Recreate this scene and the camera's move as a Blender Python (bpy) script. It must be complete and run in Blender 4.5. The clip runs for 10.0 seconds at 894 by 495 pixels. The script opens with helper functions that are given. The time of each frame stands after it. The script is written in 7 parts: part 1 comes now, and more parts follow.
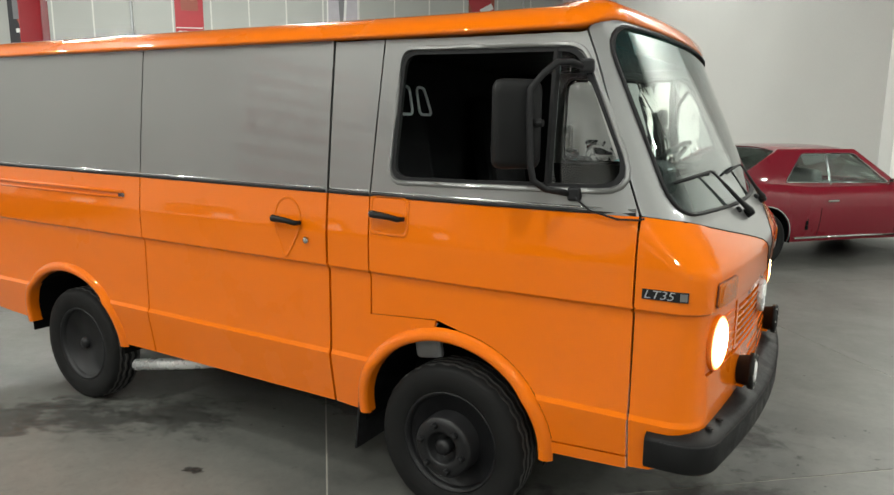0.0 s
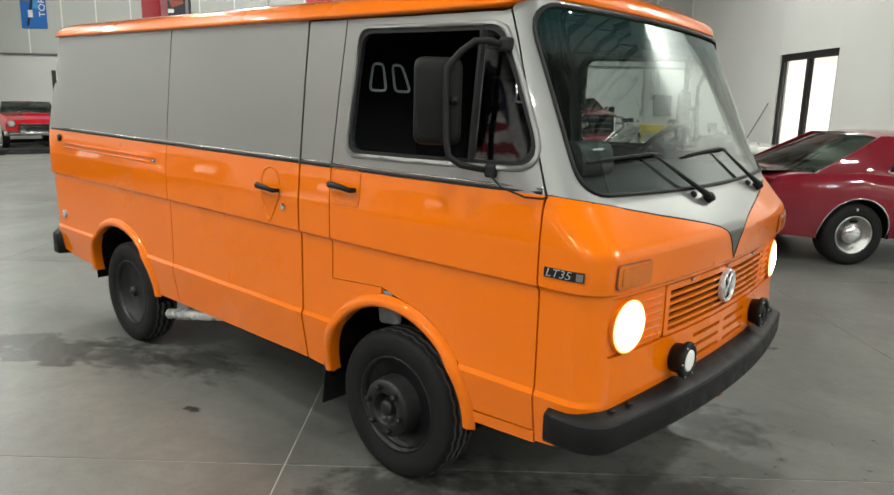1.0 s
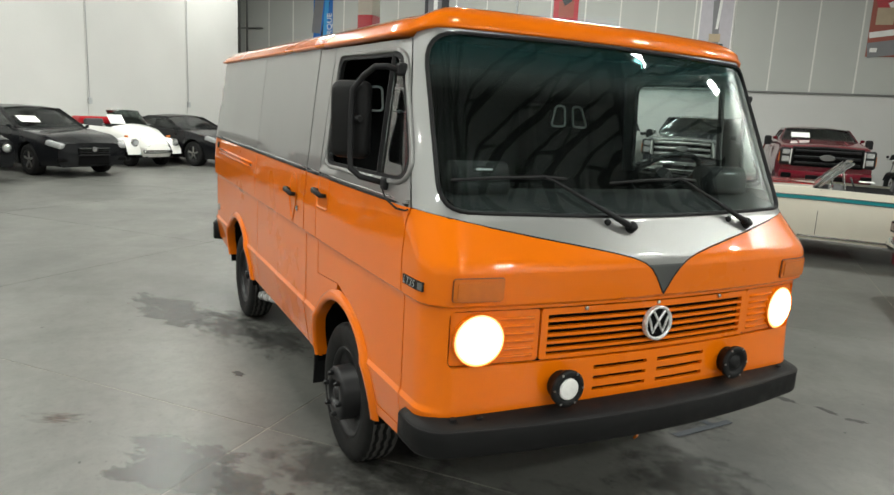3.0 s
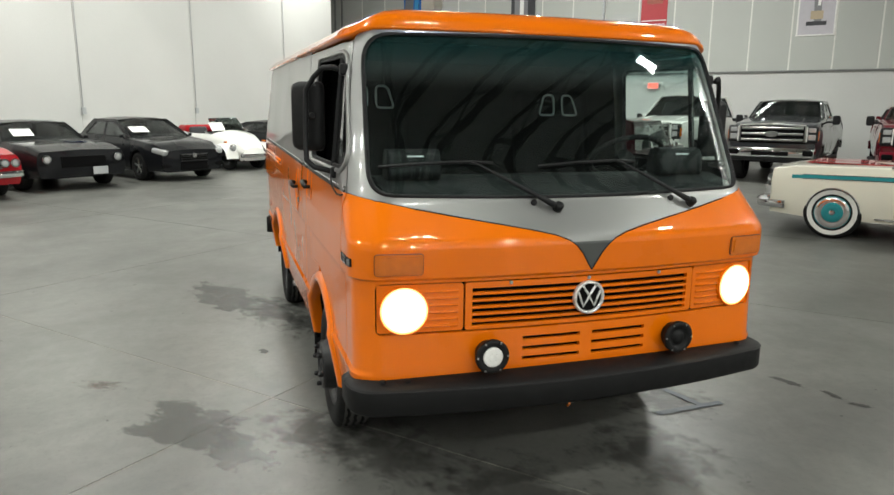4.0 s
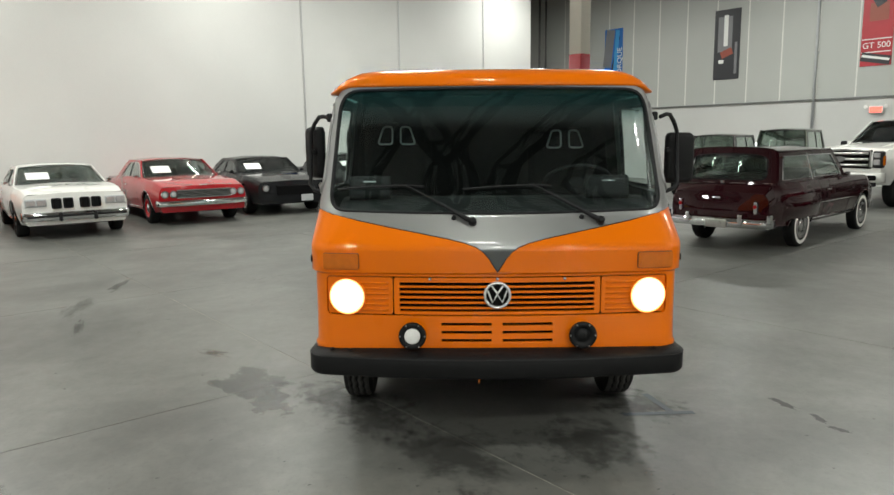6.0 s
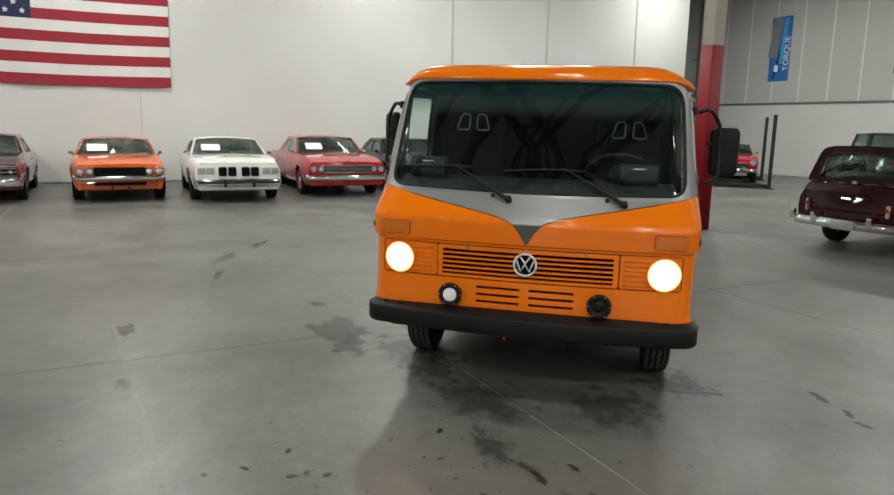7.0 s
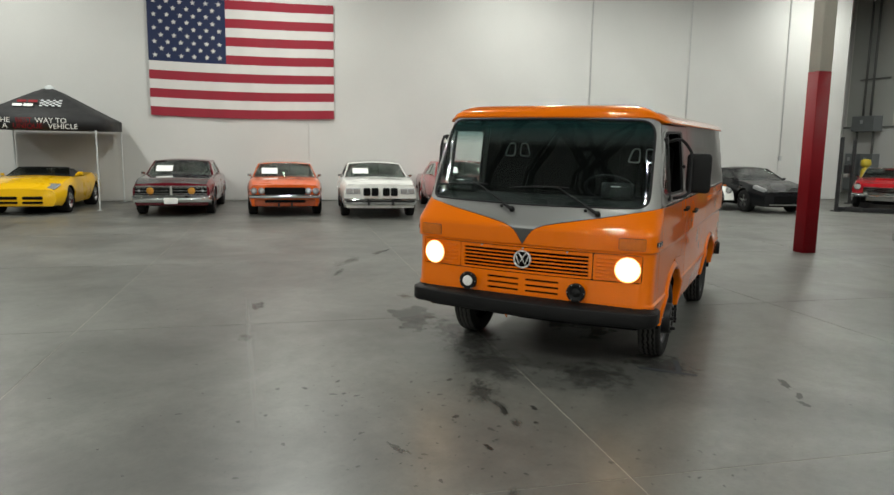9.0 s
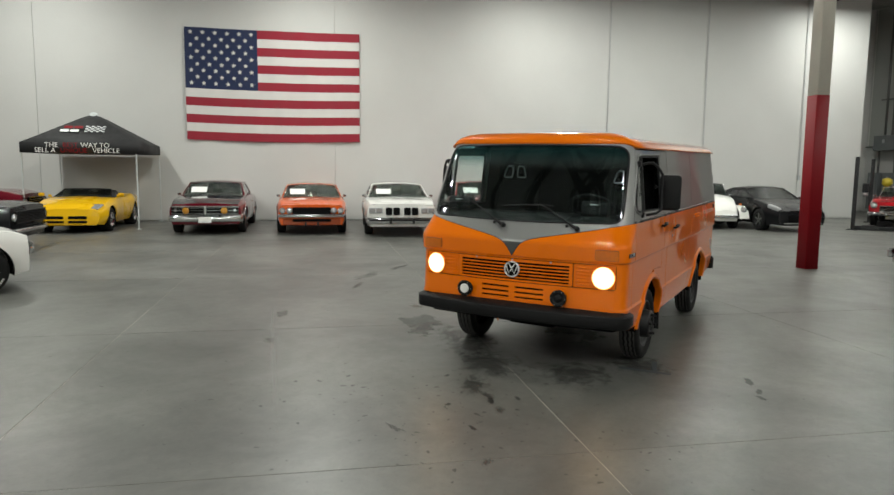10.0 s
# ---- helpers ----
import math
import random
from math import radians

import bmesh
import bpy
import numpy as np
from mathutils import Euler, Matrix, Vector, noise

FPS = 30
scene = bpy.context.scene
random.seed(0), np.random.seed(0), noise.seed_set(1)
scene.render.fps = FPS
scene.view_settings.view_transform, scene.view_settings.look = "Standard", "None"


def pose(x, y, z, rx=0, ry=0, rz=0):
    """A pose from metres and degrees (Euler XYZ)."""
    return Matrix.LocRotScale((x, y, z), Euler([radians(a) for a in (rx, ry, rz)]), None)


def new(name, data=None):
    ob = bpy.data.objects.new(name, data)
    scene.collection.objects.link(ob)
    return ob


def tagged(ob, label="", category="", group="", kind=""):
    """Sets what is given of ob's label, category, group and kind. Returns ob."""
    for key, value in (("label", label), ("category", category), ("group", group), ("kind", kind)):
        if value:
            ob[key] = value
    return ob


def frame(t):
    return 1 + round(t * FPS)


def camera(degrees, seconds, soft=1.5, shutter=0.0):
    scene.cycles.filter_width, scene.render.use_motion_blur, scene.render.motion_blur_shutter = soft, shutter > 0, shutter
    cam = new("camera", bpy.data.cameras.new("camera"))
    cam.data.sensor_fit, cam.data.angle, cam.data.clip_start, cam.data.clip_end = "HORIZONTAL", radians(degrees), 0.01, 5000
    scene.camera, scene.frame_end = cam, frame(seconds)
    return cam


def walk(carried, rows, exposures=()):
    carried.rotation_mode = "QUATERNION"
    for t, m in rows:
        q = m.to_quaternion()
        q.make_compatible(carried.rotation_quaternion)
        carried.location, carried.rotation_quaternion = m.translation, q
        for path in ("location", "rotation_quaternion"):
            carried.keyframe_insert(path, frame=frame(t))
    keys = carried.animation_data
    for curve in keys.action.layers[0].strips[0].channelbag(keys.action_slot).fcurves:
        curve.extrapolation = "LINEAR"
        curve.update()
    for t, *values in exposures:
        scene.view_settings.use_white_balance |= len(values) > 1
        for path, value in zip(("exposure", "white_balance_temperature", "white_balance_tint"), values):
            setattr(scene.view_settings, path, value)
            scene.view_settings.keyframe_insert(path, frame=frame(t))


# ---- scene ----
cam = camera(65.6, 10.0)
METRES, EYE, TILT, LEAN, TURN = 8.034, 1.695, 0.0, 0.0, 31.4
ROWS = [
    (0.0, 0.0, 0.0, 0.0, 0.07, -10.26, -0.41),
    (0.5, 0.0499, -0.0059, -0.0007, 7.75, -10.93, -0.88),
    (1.0, 0.0972, -0.0056, 0.0006, 11.17, -12.13, -1.28),
    (1.5, 0.1427, 0.004, 0.0025, 18.76, -12.11, -1.61),
    (2.0, 0.1836, 0.0086, 0.0027, 23.51, -11.08, -1.96),
    (2.5, 0.225, 0.0222, 0.0046, 29.23, -10.68, -2.01),
    (2.7, 0.243, 0.0268, 0.0047, 30.98, -10.78, -2.6),
    (3.8, 0.342, 0.0548, 0.0048, 39.5, -11.35, -0.7),
    (4.0, 0.3606, 0.0602, 0.0048, 41.68, -11.44, -0.32),
    (4.5, 0.409, 0.0744, 0.006, 44.97, -10.9, -0.37),
    (5.0, 0.456, 0.0906, 0.007, 48.86, -10.02, -1.0),
    (5.2, 0.4755, 0.0978, 0.0072, 52.23, -8.46, -0.4),
    (6.3, 0.5825, 0.1424, 0.0073, 63.7, -9.24, 0.55),
    (6.5, 0.6027, 0.1512, 0.0074, 66.94, -8.98, 0.06),
    (7.0, 0.6531, 0.174, 0.0076, 73.25, -9.96, -1.19),
    (7.5, 0.7007, 0.1976, 0.0083, 76.7, -9.44, -0.7),
    (8.0, 0.7513, 0.2238, 0.0082, 82.12, -9.42, -1.21),
    (8.5, 0.802, 0.2453, 0.0101, 84.14, -9.78, -1.03),
    (9.0, 0.8491, 0.2691, 0.013, 86.94, -8.2, -0.84),
    (9.5, 0.8959, 0.284, 0.014, 88.77, -7.21, -0.4),
    (10.0, 0.942, 0.2985, 0.0165, 89.32, -6.57, -0.59),
]
walk(cam, [(t, pose(0, 0, EYE, TILT, LEAN, TURN) @ pose(METRES * x, METRES * y, METRES * z, 90 + pitch, roll, yaw)) for t, x, y, z, yaw, pitch, roll in ROWS],
     exposures=[(0.0, 0.84), (1.0, 0.94), (2.0, 0.84), (2.5, 0.80), (5.0, 0.70), (6.5, 0.50), (8.0, 0.36), (10.0, 0.30)])

# ---- world and light ----
HALL = pose(0, 0, 0, 0, 0, 41.5)          # the hall's walls run 41.5 degrees off the van
W_X, E_X, N_Y, S_Y, TOP = -16.2, 9.1, 26.3, -20.0, 9.2
world = bpy.data.worlds.new("world")
world.use_nodes = True
world.node_tree.nodes["Background"].inputs["Color"].default_value = (0.6, 0.7, 0.8, 1)
world.node_tree.nodes["Background"].inputs["Strength"].default_value = 0.05
scene.world = world
LAMP_WATTS = 200
# (11.6, 9.3) is an added lamp, put there to brighten the return wall
LAMP_SPOTS = [(x, y) for y in (-14, -7, 1, 8.5, 16) for x in (-13, -7, -1) if (x, y) not in ((-1, 8.5), (-13, 16), (-1, 1))] + [(-11.2, 13.2), (-2.0, 0.4), (4.85, 0.55), (11.6, 9.3)] + [(-14, 20.5), (-6.5, 21.5), (-1.2, 21.0), (5.6, 16), (9.4, 5.8), (10.6, -3.6), (6.4, -8.3), (12.4, -1.0), (12.0, -8.0), (16.3, -3.0), (16.3, -9.5)]
LEVEL = {(4.85, 0.55): 0.34, (9.4, 5.8): 0.65, (11.6, 9.3): 1.3, (-2.0, 0.4): 0.7, (12.4, -1.0): 1.0, (-1.2, 21.0): 0.8, (-13, -14): 0.4, (-7, -14): 0.4, (-7, -7): 1.25}          # strengths tuned to balance brightness over floor, walls and van
for x, y in LAMP_SPOTS:
    data = bpy.data.lights.new("high_bay", "AREA")
    data.shape, data.size, data.size_y, data.energy, data.color = "RECTANGLE", 0.8, 0.24, LAMP_WATTS * LEVEL.get((x, y), 1.0), (0.975, 1.0, 0.93)
    lamp = new("high_bay", data)
    lamp.matrix_world = HALL @ pose(x, y, 8.02, 0, 0, 35)

# ---- materials ----
def nodes_of(name):
    m = bpy.data.materials.new(name)
    m.use_nodes = True
    t = m.node_tree
    return m, t, t.nodes["Principled BSDF"]


def mat(name, rgb, rough=0.5, metal=0.0, vary=0.12, scale=6.0, bump=0.0, fine=60.0, coat=0.0, rough_vary=0.1, each=0.0, spec=0.5, coat_ior=1.5):
    """A surface with colour varied at two scales, uneven gloss and fine relief."""
    m, t, p = nodes_of(name)
    N, L = t.nodes, t.links
    tc = N.new("ShaderNodeTexCoord")
    n1, n2 = N.new("ShaderNodeTexNoise"), N.new("ShaderNodeTexNoise")
    n1.inputs["Scale"].default_value, n2.inputs["Scale"].default_value = scale, fine
    n1.inputs["Detail"].default_value, n2.inputs["Detail"].default_value = 5, 3
    for n in (n1, n2):
        L.new(tc.outputs["Object"], n.inputs["Vector"])
    add = N.new("ShaderNodeMath")
    add.operation = "MULTIPLY_ADD"
    L.new(n2.outputs["Fac"], add.inputs[0])
    add.inputs[1].default_value = 0.4
    L.new(n1.outputs["Fac"], add.inputs[2])
    mr = N.new("ShaderNodeMapRange")
    L.new(add.outputs[0], mr.inputs["Value"])
    mr.inputs["From Min"].default_value, mr.inputs["From Max"].default_value = 0.4, 1.0
    mr.inputs["To Min"].default_value, mr.inputs["To Max"].default_value = 1 - vary, 1 + vary
    val = mr.outputs[0]
    if each:
        oi = N.new("ShaderNodeObjectInfo")
        e = N.new("ShaderNodeMapRange")
        L.new(oi.outputs["Random"], e.inputs["Value"])
        e.inputs["To Min"].default_value, e.inputs["To Max"].default_value = 1 - each, 1 + each
        mu = N.new("ShaderNodeMath")
        mu.operation = "MULTIPLY"
        L.new(val, mu.inputs[0]), L.new(e.outputs[0], mu.inputs[1])
        val = mu.outputs[0]
    hsv = N.new("ShaderNodeHueSaturation")
    hsv.inputs["Color"].default_value = (*rgb, 1)
    L.new(val, hsv.inputs["Value"])
    L.new(hsv.outputs[0], p.inputs["Base Color"])
    rr = N.new("ShaderNodeMapRange")
    L.new(n1.outputs["Fac"], rr.inputs["Value"])
    rr.inputs["From Min"].default_value, rr.inputs["From Max"].default_value = 0.3, 0.7
    rr.inputs["To Min"].default_value, rr.inputs["To Max"].default_value = max(0.02, rough * (1 - rough_vary)), min(1, rough * (1 + rough_vary))
    L.new(rr.outputs[0], p.inputs["Roughness"])
    p.inputs["Metallic"].default_value = metal
    p.inputs["Specular IOR Level"].default_value = spec
    if coat:
        p.inputs["Coat Weight"].default_value, p.inputs["Coat Roughness"].default_value, p.inputs["Coat IOR"].default_value = coat, 0.03, coat_ior
    if bump:
        b = N.new("ShaderNodeBump")
        b.inputs["Strength"].default_value, b.inputs["Distance"].default_value = 1.0, bump
        L.new(n2.outputs["Fac"], b.inputs["Height"])
        L.new(b.outputs[0], p.inputs["Normal"])
    return m


def glow(name, rgb, strength):
    m, t, p = nodes_of(name)
    p.inputs["Base Color"].default_value = (*rgb, 1)
    p.inputs["Emission Color"].default_value = (*rgb, 1)
    p.inputs["Emission Strength"].default_value = strength
    return m


def glass(name, rgb, rough=0.0, ior=1.45):
    m, t, p = nodes_of(name)
    p.inputs["Base Color"].default_value = (*rgb, 1)
    p.inputs["Transmission Weight"].default_value = 1.0
    p.inputs["Roughness"].default_value, p.inputs["IOR"].default_value = rough, ior
    return m


def screen_glass():
    """Green laminated screen with a faint dusty veil and a teal shade band along its top."""
    m, t, p = nodes_of("green_tinted_windscreen")
    N, L = t.nodes, t.links
    tc, sx = N.new("ShaderNodeTexCoord"), N.new("ShaderNodeSeparateXYZ")
    L.new(tc.outputs["Object"], sx.inputs[0])
    r = N.new("ShaderNodeMapRange")
    r.interpolation_type = "SMOOTHSTEP"
    r.inputs["From Min"].default_value, r.inputs["From Max"].default_value = 1.80, 1.99
    L.new(sx.outputs["Z"], r.inputs["Value"])
    col = N.new("ShaderNodeMix")
    col.data_type = "RGBA"
    col.inputs["A"].default_value, col.inputs["B"].default_value = (0.72, 0.84, 0.81, 1), (0.10, 0.27, 0.27, 1)
    L.new(r.outputs[0], col.inputs["Factor"])
    L.new(col.outputs["Result"], p.inputs["Base Color"])
    w = N.new("ShaderNodeMapRange")
    w.inputs["To Min"].default_value, w.inputs["To Max"].default_value = 0.9985, 0.95
    L.new(r.outputs[0], w.inputs["Value"])
    L.new(w.outputs[0], p.inputs["Transmission Weight"])
    p.inputs["Roughness"].default_value, p.inputs["IOR"].default_value = 0.0, 1.52
    return m


def lit_lens():
    """A lit headlamp lens: hot in the middle, warmer and dimmer towards its fluted edge."""
    m, t, p = nodes_of("lit_headlamp")
    N, L = t.nodes, t.links
    tc, sx, ln = N.new("ShaderNodeTexCoord"), N.new("ShaderNodeVectorMath"), N.new("ShaderNodeVectorMath")
    sx.operation, ln.operation = "MULTIPLY", "LENGTH"
    sx.inputs[1].default_value = (0, 1, 1)
    L.new(tc.outputs["Object"], sx.inputs[0]), L.new(sx.outputs[0], ln.inputs[0])
    r = N.new("ShaderNodeValToRGB")
    e = r.color_ramp.elements
    e[0].position, e[0].color = 0.35, (1.0, 0.80, 0.45, 1)
    e[1].position, e[1].color = 1.0, (1.0, 0.48, 0.12, 1)
    s = N.new("ShaderNodeMath")
    s.operation, s.inputs[1].default_value = "DIVIDE", 0.096
    L.new(ln.outputs["Value"], s.inputs[0]), L.new(s.outputs[0], r.inputs[0])
    L.new(r.outputs[0], p.inputs["Emission Color"])
    k = N.new("ShaderNodeMapRange")
    k.inputs["From Min"].default_value, k.inputs["From Max"].default_value = 0.35, 0.98
    k.inputs["To Min"].default_value, k.inputs["To Max"].default_value = 22.0, 0.9
    L.new(s.outputs[0], k.inputs["Value"]), L.new(k.outputs[0], p.inputs["Emission Strength"])
    p.inputs["Base Color"].default_value, p.inputs["Roughness"].default_value = (0.8, 0.75, 0.65, 1), 0.1
    return m


def car_paint(name, rgb, **kw):
    return mat(name, rgb, 0.30, kw.get("metal", 0.0), 0.05, 1.5, 0.0, 900.0, 0.95, 0.15, spec=0.05, coat_ior=1.5)


def concrete():
    """Ground and sealed warehouse slab: cloudy greys, faint trowel swirls, fine speckle, blotchy sheen."""
    m, t, p = nodes_of("sealed_concrete")
    N, L = t.nodes, t.links
    geo = N.new("ShaderNodeNewGeometry")
    def noise_at(scale, detail=6.0, rough=0.6, dist=0.0):
        n = N.new("ShaderNodeTexNoise")
        n.inputs["Scale"].default_value, n.inputs["Detail"].default_value = scale, detail
        n.inputs["Roughness"].default_value, n.inputs["Distortion"].default_value = rough, dist
        L.new(geo.outputs["Position"], n.inputs["Vector"])
        return n.outputs["Fac"]
    def ramp(fac, a, ca, b, cb):
        r = N.new("ShaderNodeValToRGB")
        r.color_ramp.elements[0].position, r.color_ramp.elements[1].position = a, b
        r.color_ramp.elements[0].color, r.color_ramp.elements[1].color = (*ca, 1), (*cb, 1)
        L.new(fac, r.inputs[0])
        return r.outputs[0]
    def mixed(kind, fac, a, b):
        x = N.new("ShaderNodeMix")
        x.data_type, x.blend_type = "RGBA", kind
        if isinstance(fac, float):
            x.inputs["Factor"].default_value = fac
        else:
            L.new(fac, x.inputs["Factor"])
        L.new(a, x.inputs["A"]), L.new(b, x.inputs["B"])
        return x.outputs["Result"]
    cloud = ramp(noise_at(0.55, 7, 0.62, 0.6), 0.28, (0.070, 0.0698, 0.063), 0.74, (0.198, 0.198, 0.180))
    swirl = ramp(noise_at(3.2, 5, 0.65, 1.6), 0.30, (0.86, 0.86, 0.86), 0.62, (1.0, 1.0, 1.0))
    speck = ramp(noise_at(34.0, 3, 0.7), 0.30, (0.72, 0.72, 0.72), 0.46, (1.0, 1.0, 1.0))
    drips = ramp(noise_at(7.5, 2, 0.5), 0.215, (0.55, 0.54, 0.52), 0.250, (1.0, 1.0, 1.0))
    col = mixed("MULTIPLY", 0.7, cloud, swirl)
    mottle = ramp(noise_at(8.5, 7, 0.72, 0.4), 0.34, (0.76, 0.76, 0.77), 0.64, (1.0, 1.0, 1.0))
    col = mixed("MULTIPLY", 0.75, col, mottle)
    col = mixed("MULTIPLY", 0.55, col, speck)
    col = mixed("MULTIPLY", 0.40, col, drips)
    oi = N.new("ShaderNodeObjectInfo")
    tone = ramp(oi.outputs["Random"], 0.0, (0.93, 0.93, 0.93), 1.0, (1.0, 1.0, 1.0))
    col = mixed("MULTIPLY", 1.0, col, tone)
    L.new(col, p.inputs["Base Color"])
    mr = N.new("ShaderNodeMapRange")
    L.new(noise_at(1.1, 6, 0.6, 0.8), mr.inputs["Value"])
    mr.inputs["From Min"].default_value, mr.inputs["From Max"].default_value = 0.3, 0.7
    mr.inputs["To Min"].default_value, mr.inputs["To Max"].default_value = 0.35, 0.43
    p.inputs["Specular IOR Level"].default_value = 0.56
    L.new(mr.outputs[0], p.inputs["Roughness"])
    b = N.new("ShaderNodeBump")
    b.inputs["Strength"].default_value, b.inputs["Distance"].default_value = 0.10, 0.002
    L.new(noise_at(9.0, 6, 0.7), b.inputs["Height"])
    L.new(b.outputs[0], p.inputs["Normal"])
    return m


M = {
    "concrete": concrete(),
    "joint": mat("joint_filler", (0.40, 0.38, 0.33), 0.8, 0, 0.3, 3, 0.001),
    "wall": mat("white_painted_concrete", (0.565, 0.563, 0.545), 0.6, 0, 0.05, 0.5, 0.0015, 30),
    # wall white raised in colour to stand for strong light on the return wall
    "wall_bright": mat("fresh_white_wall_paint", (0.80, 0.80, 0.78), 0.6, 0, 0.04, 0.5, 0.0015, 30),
    "wall_low": mat("white_precast", (0.53, 0.53, 0.515), 0.6, 0, 0.05, 0.6, 0.0015, 30),
    "panel": mat("grey_green_panel", (0.40, 0.41, 0.388), 0.5, 0, 0.04, 0.7, 0.0008, 40, each=0.03),
    "seam": mat("white_panel_seam", (0.66, 0.66, 0.62), 0.5, 0, 0.05),
    "trim_dark": mat("grey_metal_trim", (0.16, 0.16, 0.155), 0.45, 0.3),
    "deck": mat("steel_roof_deck", (0.36, 0.37, 0.36), 0.6, 0.1, 0.1, 1.5),
    "truss": mat("grey_truss_steel", (0.012, 0.013, 0.014), 0.6, 0.3),
    "col_red": mat("red_column_paint", (0.21, 0.003, 0.008), 0.60, 0, 0.08, 3, 0.001, 25, spec=0.22),
    "col_white": mat("cream_column_paint", (0.70, 0.68, 0.60), 0.5, 0, 0.06, 3, 0.001, 25),
    "orange": car_paint("orange_enamel", (0.77, 0.160, 0.0012)),
    "silver": mat("silver_metallic_paint", (0.255, 0.255, 0.252), 0.42, 0.70, 0.07, 1.2, 0.0, 700, 0.65, 0.12),
    "tip_grey": mat("dark_grey_paint", (0.10, 0.105, 0.105), 0.36, 0.6, 0.05, 2.0, 0.0, 700, 0.5),
    "black_pl": mat("black_bumper_plastic", (0.0075, 0.0076, 0.008), 0.55, 0, 0.25, 14, 0.0006, 300, rough_vary=0.2, spec=0.2),
    "bumper_top": mat("faded_brown_black_plastic", (0.060, 0.047, 0.040), 0.5, 0, 0.3, 9, 0.0006, 300, rough_vary=0.25),
    "rubber": mat("black_rubber_seal", (0.010, 0.010, 0.011), 0.6, 0, 0.2, 20, spec=0.25),
    "tyre": mat("tyre_rubber", (0.008, 0.008, 0.008), 0.72, 0, 0.35, 9, 0.0008, 160, rough_vary=0.15, spec=0.22),
    "tread": mat("dusty_tyre_tread", (0.062, 0.060, 0.057), 0.85, 0, 0.3, 12, 0.001, 120),
    "rim": mat("black_wheel_paint", (0.009, 0.009, 0.010), 0.42, 0, 0.3, 12, 0.0004, 90, spec=0.35),
    # black trim; also stands for the shade in wells, vents and hollows
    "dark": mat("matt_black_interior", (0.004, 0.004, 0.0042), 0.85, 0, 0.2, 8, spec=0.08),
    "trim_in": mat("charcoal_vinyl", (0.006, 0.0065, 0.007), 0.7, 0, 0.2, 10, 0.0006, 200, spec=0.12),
    "chrome": mat("polished_chrome", (0.72, 0.73, 0.74), 0.08, 1.0, 0.03, 4),
    "badge_metal": mat("bright_badge_metal", (0.74, 0.74, 0.73), 0.28, 0.5, 0.05, 20),
    "signal_edge": mat("dark_orange_seal", (0.10, 0.018, 0.002), 0.6),
    "steel": mat("brushed_steel", (0.45, 0.45, 0.44), 0.3, 1.0, 0.1, 20),
    "wind": screen_glass(),
    "pane": glass("clear_window_pane", (0.93, 0.96, 0.95)),
    "smoked": glass("lightly_smoked_glass", (0.56, 0.57, 0.57)),
    "amber": mat("amber_lens", (0.56, 0.135, 0.004), 0.15, 0, 0.1, 30, 0.0008, 220, 0.6),
    "lamp_on": lit_lens(),
    "lens": mat("clear_lamp_lens", (0.62, 0.63, 0.64), 0.08, 0.6, 0.15, 30, 0.001, 120, 0.5),
    "white_pl": mat("white_plastic", (0.75, 0.74, 0.72), 0.4),
    "piping": mat("pale_grey_piping", (0.55, 0.58, 0.58), 0.5),
    "paper": mat("white_paper", (0.82, 0.82, 0.80), 0.7, 0, 0.03),
    "bar_grey": mat("grey_print", (0.42, 0.43, 0.44), 0.5),
}

# ---- mesh helpers ----
def thing(name, label, category, m=None, group="", kind=""):
    ob = tagged(new(name), label, category, group, kind)
    ob.empty_display_size = 0.1
    if m is not None:
        ob.matrix_world = m
    return ob


def part(name, bm, material, parent=None, label="", smooth=None, m=None):
    """Links a bmesh as one mesh object under a thing or a part. smooth: the angle under which edges are rounded in shading."""
    me = bpy.data.meshes.new(name)
    for mm in (material if isinstance(material, (list, tuple)) else [material]):
        me.materials.append(M[mm] if isinstance(mm, str) else mm)
    if smooth is not None:
        for f in bm.faces:
            f.smooth = True
        lim = radians(smooth)
        for e in bm.edges:
            if len(e.link_faces) == 2 and e.calc_face_angle(0) > lim:
                e.smooth = False
    bm.to_mesh(me)
    bm.free()
    ob = new(name, me)
    if parent is not None:
        ob.parent = parent
    if m is not None:
        ob.matrix_local = m
    return tagged(ob, label) if label else ob


def box(size, at=(0, 0, 0), bevel=0.0, seg=2, bm=None, rot=None):
    b = bmesh.new()
    bmesh.ops.create_cube(b, size=1)
    bmesh.ops.scale(b, vec=size, verts=b.verts)
    if bevel:
        bmesh.ops.bevel(b, geom=b.edges[:], offset=bevel, segments=seg, profile=0.5, affect="EDGES")
    return placed(b, Matrix.Translation(at) @ (rot if rot is not None else Matrix()), bm)


def placed(b, m, bm=None):
    bmesh.ops.transform(b, matrix=m, verts=b.verts)
    if bm is None:
        return b
    me = bpy.data.meshes.new("tmp")
    b.to_mesh(me)
    b.free()
    bm.from_mesh(me)
    bpy.data.meshes.remove(me)
    return bm


def loft(rings, closed=True, cap=True, bm=None, mats=None):
    """A skin over rings of equally many points; mats gives the material of each band."""
    b = bm or bmesh.new()
    rows = [[b.verts.new(p) for p in r] for r in rings]
    n = len(rows[0])
    for i in range(len(rows) - 1):
        for j in range(n if closed else n - 1):
            f = b.faces.new((rows[i][j], rows[i][(j + 1) % n], rows[i + 1][(j + 1) % n], rows[i + 1][j]))
            if mats:
                f.material_index = mats[i]
    if cap and closed:
        b.faces.new(rows[0][::-1])
        b.faces.new(rows[-1])
    return b


